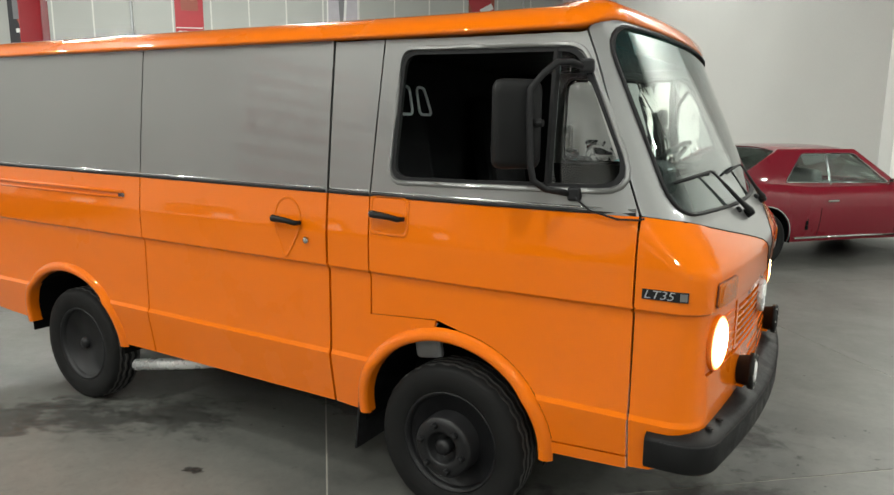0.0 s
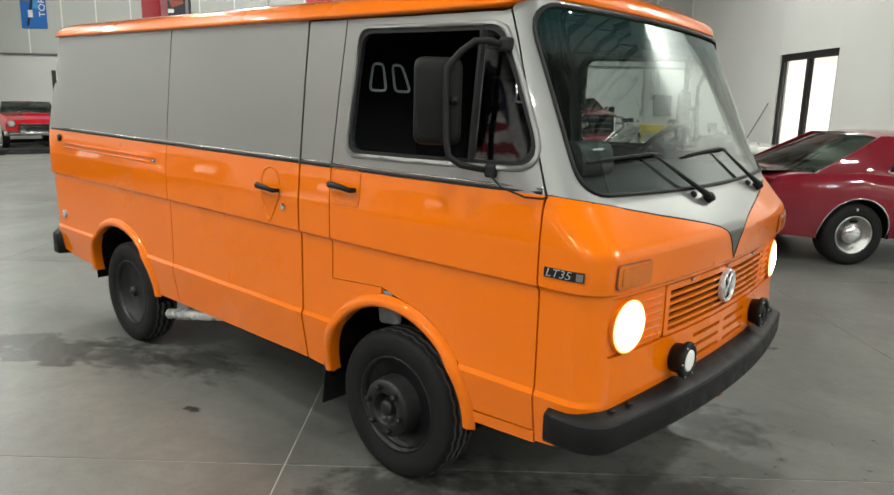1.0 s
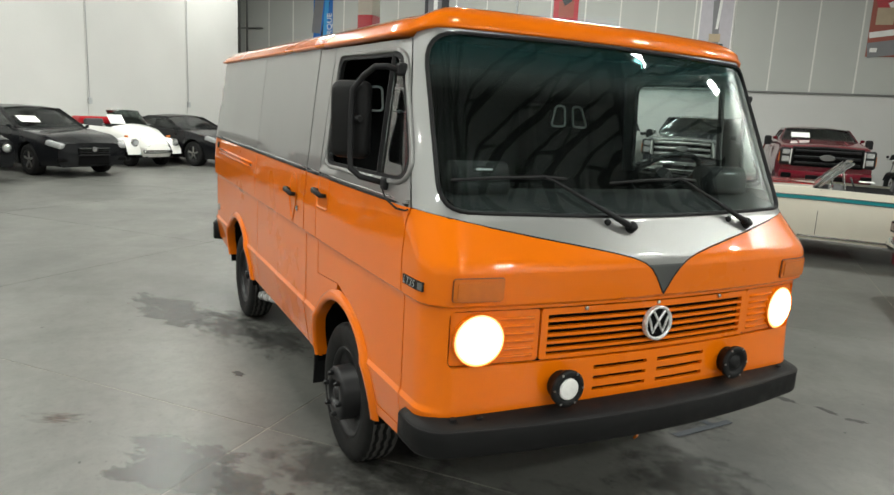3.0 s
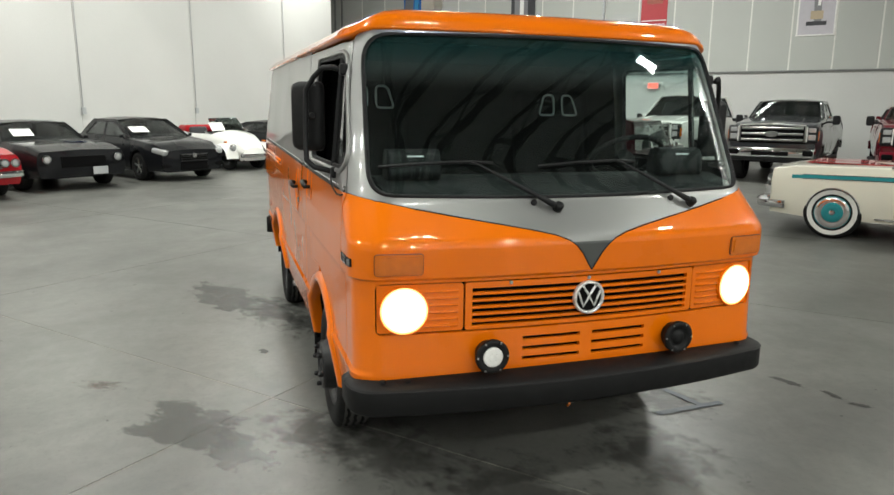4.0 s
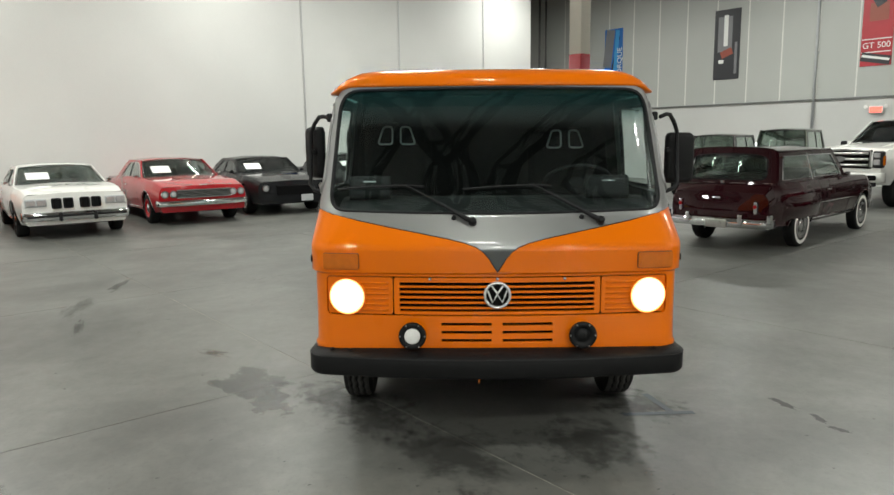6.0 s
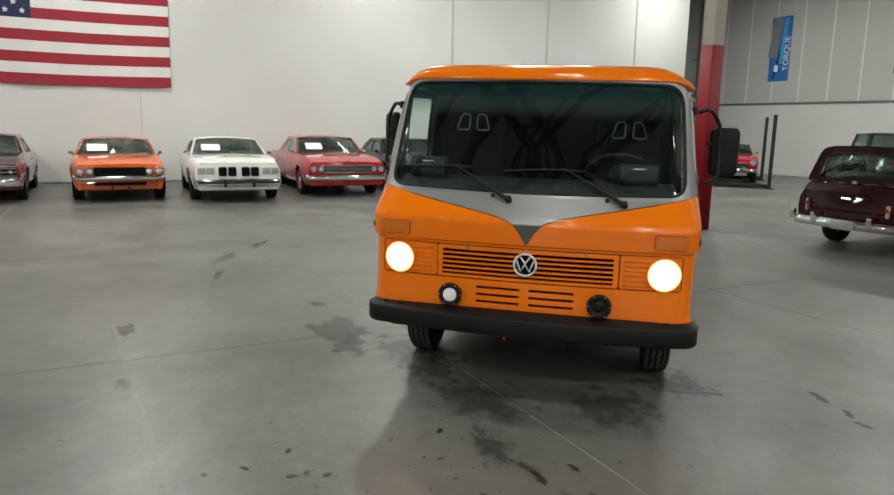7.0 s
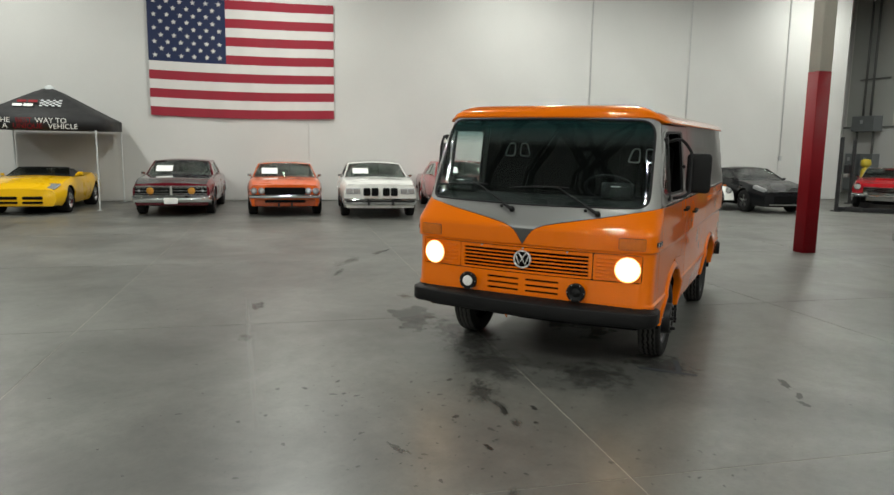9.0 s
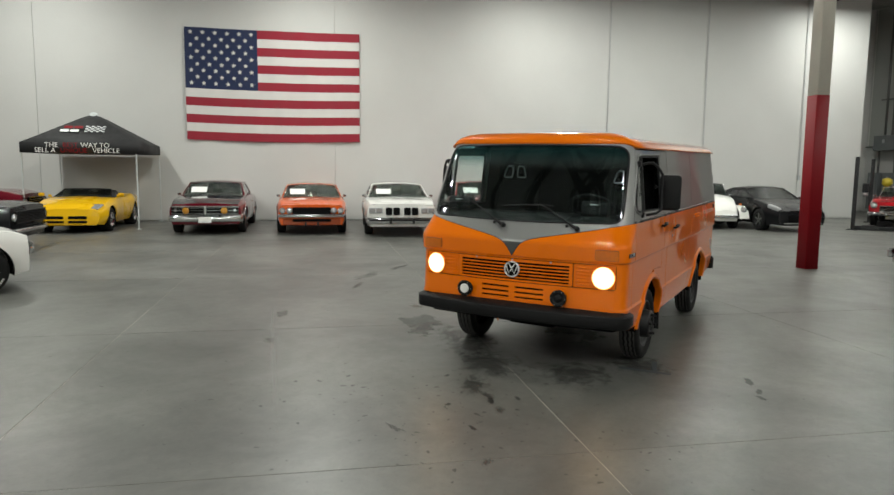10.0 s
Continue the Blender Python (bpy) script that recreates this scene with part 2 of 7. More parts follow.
def lathe(profile, seg=32, axis="y", bm=None, mats=None, cap=True):
    """Turns (radius, along) points round an axis."""
    rings = []
    for r, h in profile:
        ring = []
        for k in range(seg):
            a = 2 * math.pi * k / seg
            c, s = r * math.cos(a), r * math.sin(a)
            ring.append({"x": (h, c, s), "y": (s, h, c), "z": (c, s, h)}[axis])
        rings.append(ring)
    b = loft(rings, cap=cap, bm=bm, mats=mats)
    return b


def tube(pts, r, seg=8, bm=None, closed=False):
    """A round bar along points."""
    pts = [Vector(p) for p in pts]
    n, rings, up = len(pts), [], None
    for i, p in enumerate(pts):
        a = pts[(i + 1) % n] if closed or i + 1 < n else p
        q = pts[i - 1] if closed or i > 0 else p
        d = (a - q).normalized()
        if up is None:
            up = d.orthogonal().normalized()
        up = (up - d * up.dot(d)).normalized()
        side = d.cross(up)
        rr = r[i] if isinstance(r, (list, tuple)) else r
        rings.append([p + rr * (math.cos(2 * math.pi * k / seg) * up + math.sin(2 * math.pi * k / seg) * side) for k in range(seg)])
    if closed:
        rings.append(rings[0])
        b = loft(rings, cap=False, bm=bm)
        bmesh.ops.remove_doubles(b, verts=b.verts, dist=1e-6)
        return b
    return loft(rings, bm=bm)


def rounded(pts, r, seg=5):
    """A closed 2D outline with its corners rounded."""
    out, n = [], len(pts)
    for i in range(n):
        p, a, b = Vector(pts[i]), Vector(pts[i - 1]), Vector(pts[(i + 1) % n])
        rr = r[i] if isinstance(r, (list, tuple)) else r
        d1, d2 = (a - p), (b - p)
        k1, k2 = min(rr, d1.length * 0.48), min(rr, d2.length * 0.48)
        s, e = p + d1.normalized() * k1, p + d2.normalized() * k2
        for j in range(seg + 1):
            t = j / seg
            out.append(tuple((1 - t) ** 2 * s + 2 * t * (1 - t) * p + t * t * e))
    return out


def text_mesh(words, size, align="CENTER", depth=0.002):
    """Lettering in the built-in font as a bmesh in the xy plane."""
    cu = bpy.data.curves.new("lettering", "FONT")
    cu.body, cu.size, cu.align_x, cu.align_y, cu.extrude = words, size, align, "CENTER", depth
    ob = new("lettering", cu)
    me = ob.to_mesh()
    b = bmesh.new()
    b.from_mesh(me)
    ob.to_mesh_clear()
    bpy.data.objects.remove(ob)
    bpy.data.curves.remove(cu)
    return b


def curve_at(table, z):
    if z <= table[0][0]:
        return table[0][1]
    for (a, va), (b, vb) in zip(table, table[1:]):
        if z <= b:
            return va + (vb - va) * (z - a) / (b - a)
    return table[-1][1]

# ---- the hall ----
def hall_box(name, x0, x1, y0, y1, z0, z1, material, label, category, bevel=0.0):
    b = box((x1 - x0, y1 - y0, z1 - z0), bevel=bevel)
    ob = part(name, b, material)
    ob.matrix_world = HALL @ pose((x0 + x1) / 2, (y0 + y1) / 2, (z0 + z1) / 2)
    return tagged(ob, label, category, kind="structure")


floor = hall_box("floor", -26, 19, S_Y - 1, N_Y + 1, -0.30, -0.003, "joint", "grey sealed concrete warehouse floor with saw-cut joints", "floor")
ceiling_bm = box((46, 50, 0.1), (0, 0, 0))
for k in range(150):
    box((0.15, 50, 0.02), (-22.5 + 0.3 * k, 0, -0.056), bm=ceiling_bm)
ceiling = part("ceiling", ceiling_bm, "deck")
ceiling.matrix_world = HALL @ pose(-3.5, 3.0, TOP)
tagged(ceiling, "grey corrugated steel roof deck of the hall", "ceiling", kind="structure")

# west wall of tall concrete panels, butted, with open joints
wall_west = hall_box("wall_west", W_X - 0.3, W_X - 0.02, S_Y, 22.2, 0, TOP, "wall", "tall white-painted concrete wall behind the parked cars", "wall")
W_JOINTS = [S_Y, -14.5, -7.45, 1.75, 11.5, 15.35, 19.45, 22.2]
for a, c in zip(W_JOINTS, W_JOINTS[1:]):
    part("wall_panel", box((0.05, c - a - 0.010, TOP - 0.05), bevel=0.006), "wall", wall_west,
         m=wall_west.matrix_world.inverted() @ HALL @ pose(W_X - 0.005, (a + c) / 2, TOP / 2))
hall_box("wall_recess", W_X - 4.6, W_X - 4.3, 22.2, N_Y, 0, TOP, "wall", "white end wall of the corner recess", "wall")
hall_box("wall_return", W_X - 4.3, W_X - 0.3, 21.9, 22.2, 0, TOP, "wall", "white return wall of the corner recess", "wall")
LEDGE = 2.97
wall_north = hall_box("wall_north", W_X - 4.6, E_X + 0.3, N_Y, N_Y + 0.3, 0, TOP, "wall_low", "white lower wall with tall grey insulated panels above", "wall")
NM = wall_north.matrix_world.inverted() @ HALL
part("ledge", box((29.9, 0.07, 0.06), bevel=0.008), "trim_dark", wall_north, "grey metal ledge strip", m=NM @ pose(-5.85, N_Y - 0.03, LEDGE))
PANEL = 1.28
k = 0
x = 0.12 - 16 * PANEL
while x < E_X:
    part("wall_panel", box((PANEL - 0.05, 0.05, TOP - LEDGE - 0.06), bevel=0.008), "panel", wall_north, m=NM @ pose(x + PANEL / 2, N_Y - 0.02, (TOP + LEDGE) / 2))
    part("panel_seam", box((0.05, 0.035, TOP - LEDGE - 0.06)), "seam", wall_north, m=NM @ pose(x, N_Y - 0.02, (TOP + LEDGE) / 2))
    x += PANEL
# east wall with a glazed opening, and the showroom beyond it
DO0, DO1, DOH = 15.85, 18.75, 3.0
wall_east = hall_box("wall_east", E_X, E_X + 0.25, 10.2, DO0, 0, TOP, "wall", "smooth white-painted hall wall beside the glazed opening", "wall")
hall_box("wall_east_far", E_X, E_X + 0.25, DO1, N_Y, 0, TOP, "wall", "smooth white-painted hall wall beside the glazed opening", "wall")
hall_box("wall_east_lintel", E_X, E_X + 0.25, DO0, DO1, DOH, TOP, "wall", "white wall above the glazed opening", "wall")
# return wall takes the lighter white so it reads as brightly lit
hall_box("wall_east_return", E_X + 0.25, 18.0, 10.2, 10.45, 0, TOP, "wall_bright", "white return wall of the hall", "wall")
hall_box("wall_east_outer", 18.0, 18.3, S_Y, 10.45, 0, TOP, "wall", "white outer wall of the hall", "wall")
hall_box("wall_south", W_X - 0.3, 18.3, S_Y - 0.3, S_Y, 0, TOP, "wall", "white end wall of the hall", "wall")
hall_box("wall_showroom_back", 19.0, 19.2, 10.45, 27.2, 0, 4.5, "wall", "white showroom wall", "wall")
hall_box("wall_showroom_end", E_X + 0.25, 19.0, 27.0, 27.2, 0, 4.5, "wall", "white showroom wall with small framed pictures", "wall")
hall_box("showroom_ceiling", E_X + 0.25, 19.0, 10.45, 27.0, 4.5, 4.6, "wall", "white showroom ceiling", "ceiling")
hall_box("showroom_floor", E_X + 0.25, 19.0, 10.45, 27.0, -0.05, 0.0, "white_pl", "pale showroom floor", "floor")
door_1 = thing("door_1", "black-framed double glass door to a bright showroom", "door", HALL @ pose(E_X + 0.1, 0, 0), kind="structure")
for y in (DO0 + 0.05, (DO0 + DO1) / 2, DO1 - 0.05):
    part("door_post", box((0.12, 0.16 if y > DO0 + 1 and y < DO1 - 1 else 0.11, DOH), (0, y, DOH / 2), 0.006), "rubber", door_1)
part("door_head", box((0.12, DO1 - DO0 - 0.22, 0.16), (0, (DO0 + DO1) / 2, DOH - 0.08), 0.006), "rubber", door_1)
for a, c in ((DO0 + 0.11, (DO0 + DO1) / 2 - 0.08), ((DO0 + DO1) / 2 + 0.08, DO1 - 0.11)):
    pane = part("pane", box((0.012, c - a, DOH - 0.17), (0, (a + c) / 2, (DOH - 0.17) / 2)), "pane", door_1)
    pane.visible_shadow = False
data = bpy.data.lights.new("showroom_light", "AREA")
data.size, data.energy, data.color = 5.0, 1500, (1.0, 0.95, 0.86)
new("showroom_light", data).matrix_world = HALL @ pose(13.8, 21.0, 4.4)

for px, pz, pw, ph, pm in ((12.1, 2.35, 0.32, 0.38, "bar_grey"), (12.35, 1.75, 0.30, 0.42, "trim_dark"), (13.1, 1.9, 0.22, 0.30, "bar_grey"), (13.75, 2.25, 0.46, 0.30, "joint"), (14.2, 1.72, 0.30, 0.38, "bar_grey"), (15.0, 2.35, 0.34, 0.30, "bar_grey"), (15.2, 1.95, 0.26, 0.40, "trim_dark"), (16.4, 2.1, 0.4, 0.5, "bar_grey")):
    fr = thing("picture_frame", "small framed picture on the showroom wall", "picture", HALL @ pose(px, 26.98, pz), "showroom pictures")
    part("frame", box((pw, 0.03, ph), (0, 0, 0), 0.008), "white_pl", fr)
    part("picture", box((pw - 0.06, 0.006, ph - 0.06), (0, -0.019, 0)), pm, fr)

# roof trusses with zigzag webs, and the high-bay lamps under them
for yy in (-17.0, -9.5, -2.0, 5.0, 12.5, 19.8):
    truss = thing("roof_truss", "dark grey steel roof truss with zigzag webs", "truss", HALL @ pose(0.9, yy, 0), "roof trusses", "structure")
    part("top_chord", box((34.0, 0.18, 0.18), (0, 0, TOP - 0.16)), "truss", truss)
    part("bottom_chord", box((34.0, 0.20, 0.18), (0, 0, 8.12)), "truss", truss)
    web = bmesh.new()
    for i in range(25):
        x0, x1 = -12.4 + i * 0.99, -12.4 + (i + 1) * 0.99
        za, zb = (8.14, TOP - 0.18) if i % 2 else (TOP - 0.18, 8.14)
        tube([(x0, 0, za), (x1, 0, zb)], 0.05, 5, web)
    part("web", web, "truss", truss)
for xx in (-14.5, -11.2, -8, -4.8, -1.6, 1.6, 3.2, 4.8, 6.4, 8.0, 9.6, 11.2, 12.8, 14.4, 16.0):
    joist = thing("roof_joist", "dark grey open-web steel roof joist", "joist", HALL @ pose(xx, 2.5, 0), "roof joists", "structure")
    part("top_chord", box((0.07, 44, 0.05), (0, 0, TOP - 0.13)), "truss", joist)
    part("bottom_chord", box((0.17, 44, 0.10), (0, 0, 8.55)), "truss", joist)
    web = bmesh.new()
    for i in range(58):
        y0, y1 = -22 + i * 0.758, -22 + (i + 1) * 0.758
        za, zb = (8.56, TOP - 0.14) if i % 2 else (TOP - 0.14, 8.56)
        tube([(0, y0, za), (0, y1, zb)], 0.026, 4, web)
    part("web", web, "truss", joist)
# a housing at every spot, the added return-wall lamp included
for x, y in LAMP_SPOTS:
    lamp = thing("ceiling_lamp", "long white high-bay lamp hung under the roof, lit", "lamp", HALL @ pose(x, y, 8.06, 0, 0, 35), "high-bay lamps")
    part("housing", box((1.22, 0.42, 0.06), (0, 0, 0.03), 0.01), "white_pl", lamp)
    for sx in (-0.5, 0.5):
        part("hanger", tube([(sx, 0, 0.06), (sx, 0, 0.5)], 0.006, 5), "steel", lamp)

# the column with its red lower part
column = thing("column", "square steel column, red below and cream above", "column", HALL @ pose(-3.66, 10.20, 0), kind="structure")

def rounded_post(half, r, z0, z1):
    ring = rounded([(-half, -half), (half, -half), (half, half), (-half, half)], r, 4)
    return loft([[(p[0], p[1], z) for p in ring] for z in (z0, z1)])


part("red_sleeve", rounded_post(0.136, 0.018, 0.0, 3.22), "col_red", column, "red painted lower part", smooth=30)
part("shaft", rounded_post(0.133, 0.018, 3.22, TOP - 0.1), "col_white", column, "cream painted upper part", smooth=30)

# posters and pipes on the north wall
def poster(label, x0, x1, z0, z1, draw, framed=False):
    ob = thing("poster", label, "poster", HALL @ pose((x0 + x1) / 2, N_Y - 0.06, (z0 + z1) / 2, 90, 0, 0), "wall posters")
    w, h = x1 - x0, z1 - z0
    part("sheet", box((w, h, 0.012), bevel=0.003), draw[0], ob)
    for i, (nm, px, py, sx, sy, rot, mm) in enumerate(draw[1]):
        part(nm, box((sx * w, sy * h, 0.004), (px * w, py * h, 0.008 + 0.003 * i), rot=pose(0, 0, 0, 0, 0, rot)), mm, ob)
    if framed:
        for sx, sy, px, py in ((w + 0.08, 0.05, 0, h / 2), (w + 0.08, 0.05, 0, -h / 2), (0.05, h - 0.05, -w / 2, 0), (0.05, h - 0.05, w / 2, 0)):
            part("frame_rail", box((sx, sy, 0.03), (px, py, 0.006), 0.004), M["white_pl"], ob)
    for words, px, py, size, rot, mm in draw[2]:
        b = text_mesh(words, size)
        placed(b, pose(px * w, py * h, 0.024, 0, 0, rot))
        part("lettering", b, mm, ob)
    return ob


P = {k: mat("print_" + k, c, 0.45, 0, 0.08, 4) for k, c in dict(blue=(0.02, 0.13, 0.42), sky=(0.05, 0.30, 0.60), black=(0.02, 0.02, 0.025), grey=(0.18, 0.18, 0.19),
     red=(0.40, 0.02, 0.03), brick=(0.28, 0.06, 0.035), white=(0.75, 0.75, 0.73), tan=(0.42, 0.33, 0.22), lilac=(0.45, 0.43, 0.47)).items()}
poster("tall blue and grey banner with white lettering", -15.46, -14.5, 3.88, 6.48,
       (P["blue"], [("picture_patch", -0.26, 0.18, 0.46, 0.62, -7, P["grey"]), ("picture_patch", 0.02, -0.05, 0.10, 0.85, -14, P["black"]), ("picture_patch", 0.16, 0.12, 0.2, 0.7, -4, P["sky"]), ("picture_patch", -0.12, -0.3, 0.18, 0.10, 0, P["white"])],
        [("TORQUE", 0.36, -0.08, 0.34, 90, P["white"])]))
poster("tall dark banner with a grey car picture", -10.2, -9.15, 3.92, 6.54,
       (P["black"], [("picture_patch", -0.08, 0.15, 0.55, 0.5, 0, P["grey"]), ("picture_patch", -0.05, 0.2, 0.16, 0.44, 0, P["white"]), ("picture_patch", 0.0, -0.12, 0.45, 0.1, 20, P["brick"]), ("picture_patch", -0.2, -0.24, 0.2, 0.05, 0, P["white"]), ("picture_patch", 0.36, -0.2, 0.1, 0.45, 0, P["grey"])], []))
poster("tall red banner with a striped sports car picture", -4.92, -3.98, 3.98, 6.6,
       (P["red"], [("picture_patch", 0.02, 0.16, 0.6, 0.22, 0, P["brick"]), ("picture_patch", 0.0, 0.3, 0.34, 0.14, 30, P["black"]), ("picture_patch", 0.0, -0.17, 0.94, 0.012, 0, P["white"]), ("picture_patch", 0.0, -0.33, 0.94, 0.012, 0, P["white"]), ("picture_patch", 0.0, -0.41, 0.96, 0.11, -12, P["black"]), ("picture_patch", 0.0, -0.40, 0.9, 0.03, -12, P["white"])],
        [("GT 500", 0.0, -0.25, 0.27, 0, P["white"])]))
poster("framed pale poster of a chrome mascot", 0.28, 1.36, 4.1, 6.7,
       (P["lilac"], [("picture_patch", 0.0, -0.08, 0.2, 0.6, 3, P["grey"]), ("picture_patch", 0.0, -0.26, 0.34, 0.10, 0, P["tan"]), ("picture_patch", 0.0, -0.36, 0.55, 0.05, 0, P["black"]), ("picture_patch", 0.08, 0.1, 0.08, 0.5, -4, P["white"])], []), True)
poster("tall red and brown banner of a classic car grille", 5.42, 6.40, 4.16, 6.75,
       (P["brick"], [("picture_patch", -0.05, 0.22, 0.8, 0.34, 20, P["red"]), ("picture_patch", 0.2, 0.14, 0.5, 0.08, 28, P["white"]), ("picture_patch", -0.1, -0.02, 0.5, 0.2, 0, P["tan"]), ("picture_patch", 0.0, -0.22, 0.96, 0.07, 8, P["white"]), ("picture_patch", 0.0, -0.40, 0.96, 0.18, 8, P["grey"]), ("picture_patch", -0.3, -0.42, 0.2, 0.05, 0, P["white"])], []))
for px in (-6.32, 7.5):
    pipe = thing("wall_pipe", "grey vertical drain pipe on the panelled wall", "pipe", HALL @ pose(px, N_Y - 0.12, 0), "wall pipes", "structure")
    part("pipe", tube([(0, 0, 1.2), (0, 0, TOP - 0.2)], 0.045, 10), "bar_grey", pipe, smooth=60)
    for z in (2.0, 4.6, 7.2):
        part("bracket", box((0.16, 0.1, 0.04), (0, 0.03, z)), "bar_grey", pipe)
for jy in (11.53, 15.38, 19.48):
    jb = thing("junction_box", "small grey junction box with conduit on the wall", "electrical box", HALL @ pose(W_X + 0.02, jy, 0), "wall conduits")
    part("conduit", tube([(0.03, 0, 1.66), (0.03, 0, TOP - 0.1)], 0.010, 8), "bar_grey", jb, smooth=60)
    part("box", box((0.07, 0.12, 0.18), (0.05, 0, 1.58), 0.008), "bar_grey", jb)

# the flag, hung flat on the west wall
FLAG_RED, FLAG_BLUE, FLAG_WHITE = mat("flag_red_cloth", (0.27, 0.014, 0.030), 0.8, 0, 0.08, 2, 0.001, 200), mat("flag_blue_cloth", (0.011, 0.020, 0.066), 0.8, 0, 0.08, 2, 0.001, 200), mat("flag_white_cloth", (0.62, 0.61, 0.59), 0.8, 0, 0.05, 2, 0.001, 200)
FW, FH = 5.57, 3.56
flag = thing("flag", "large striped national flag hung on the wall", "flag", HALL @ pose(W_X + 0.03, 2.57, 2.66))


def cloth(y0, y1, z0, z1, lift):
    b = bmesh.new()
    ny, nz = max(2, int((y1 - y0) / 0.08)), max(2, int((z1 - z0) / 0.14))
    def at(y, z, d):
        wave = 0.018 * math.sin(y * 2.3 + 0.6 * z) + 0.010 * math.sin(y * 6.1 - z) + 0.004 * math.sin(y * 17.0 + 2.1 * z)
        sag = 0.035 * (1 - z / FH) * math.sin(math.pi * y / FW) + 0.02 * math.sin(math.pi * y / FW)
        return (0.05 + wave + d, -y, z - sag)
    for d in (lift, lift - 0.006):
        rows = [[b.verts.new(at(y0 + (y1 - y0) * i / ny, z0 + (z1 - z0) * j / nz, d)) for i in range(ny + 1)] for j in range(nz + 1)]
        for j in range(nz):
            for i in range(ny):
                b.faces.new((rows[j][i], rows[j][i + 1], rows[j + 1][i + 1], rows[j + 1][i]))
    return b


CAN_W, CAN_H = FW * 0.405, FH * 7 / 13
for i in range(13):
    z0 = FH * i / 13
    part("stripe", cloth(0, FW - (CAN_W if i > 5 else 0), z0, z0 + FH / 13, 0.0), FLAG_WHITE if i % 2 else FLAG_RED, flag, smooth=60)
canton = part("canton", cloth(FW - CAN_W, FW, FH - CAN_H, FH, 0.0), FLAG_BLUE, flag, "dark blue canton", smooth=60)
star_me = None
for r in range(9):
    for c in range(6 if r % 2 == 0 else 5):
        yy = FW - CAN_W * ((c + (0.5 if r % 2 == 0 else 1.0)) / 6)
        zz = FH - CAN_H * (r + 0.75) / 9.6
        if star_me is None:
            b = bmesh.new()
            ring = [(0.014, (0.082 if k % 2 == 0 else 0.034) * math.sin(math.pi * k / 5), (0.082 if k % 2 == 0 else 0.034) * math.cos(math.pi * k / 5)) for k in range(10)]
            loft([[(0.0, p[1], p[2]) for p in ring], ring], bm=b)
            st = part("star", b, FLAG_WHITE, canton)
            star_me = st.data
        else:
            st = new("star", star_me)
            st.parent = canton
        sag = 0.035 * (1 - zz / FH) * math.sin(math.pi * yy / FW) + 0.02 * math.sin(math.pi * yy / FW)
        st.matrix_local = pose(0.055 + 0.018 * math.sin(yy * 2.3 + 0.6 * zz) + 0.010 * math.sin(yy * 6.1 - zz), -yy, zz - sag)

# fittings in the north corners
elec = thing("electrical_cabinets", "grey electrical switch boxes with conduits in the corner", "electrical box", HALL @ pose(0, N_Y, 0))
GREY_BOX = mat("grey_switchgear", (0.16, 0.17, 0.175), 0.45, 0, 0.08, 3)
for nm, x0, x1, z0, z1, d in (("switch_box", -19.55, -18.35, 2.78, 3.44, 0.5), ("cabinet", -19.85, -19.32, 0.15, 1.80, 0.4), ("cabinet", -19.02, -18.35, 0.15, 1.80, 0.4)):
    c = part(nm, box((x1 - x0, d, z1 - z0), ((x0 + x1) / 2, -d / 2 - 0.01, (z0 + z1) / 2), 0.012), GREY_BOX, elec)
    part("label_plate", box((0.14, 0.01, 0.16), ((x0 + x1) / 2 - 0.05, -d - 0.014, z1 - 0.25)), "bar_grey", c)
for xx, z0, z1 in ((-19.35, 3.44, TOP - 0.3), (-18.95, 3.44, TOP - 0.3), (-19.6, 1.8, 2.78), (-18.7, 1.8, 2.78)):
    part("conduit", tube([(xx, -0.12, z0), (xx, -0.12, z1)], 0.05, 10), "trim_dark", elec, smooth=60)
part("cross_bar", box((1.6, 0.06, 0.05), (-18.9, -0.1, 5.05)), "trim_dark", elec)
ac = thing("air_unit", "grey wall-mounted air unit with slats", "air unit", HALL @ pose(8.55, N_Y - 0.2, 3.55))
part("body", box((0.9, 0.34, 0.34), bevel=0.02), GREY_BOX, ac)
for k in range(4):
    part("slat", box((0.34, 0.02, 0.03), (0.22, -0.18, -0.12 + 0.075 * k)), "trim_dark", ac)
ex = thing("exit_sign", "small red glowing sign on the wall", "sign", HALL @ pose(-4.3, N_Y - 0.1, 2.55))
part("case", box((0.42, 0.06, 0.24), bevel=0.01), "white_pl", ex)
part("face", box((0.36, 0.008, 0.18), (0, -0.036, 0)), glow("red_sign_glow", (1.0, 0.10, 0.07), 1.6), ex)
for q in (-1, 1):
    part("lamp_head", lathe([(0.05, 0), (0.06, -0.06), (0.02, -0.07)], 14, "y"), "white_pl", ex, m=pose(q * 0.30, -0.02, 0.10))

# four-post lift by the red convertible
M["lift_black"] = mat("black_lift_enamel", (0.008, 0.008, 0.009), 0.5)
YEL = mat("yellow_safety_paint", (0.55, 0.42, 0.03), 0.5, 0, 0.1, 4)
lift_ob = thing("car_lift", "black four-post car lift, lowered to the floor", "car lift", HALL @ pose(-10.4, 18.62, 0, 0, 0, -48))
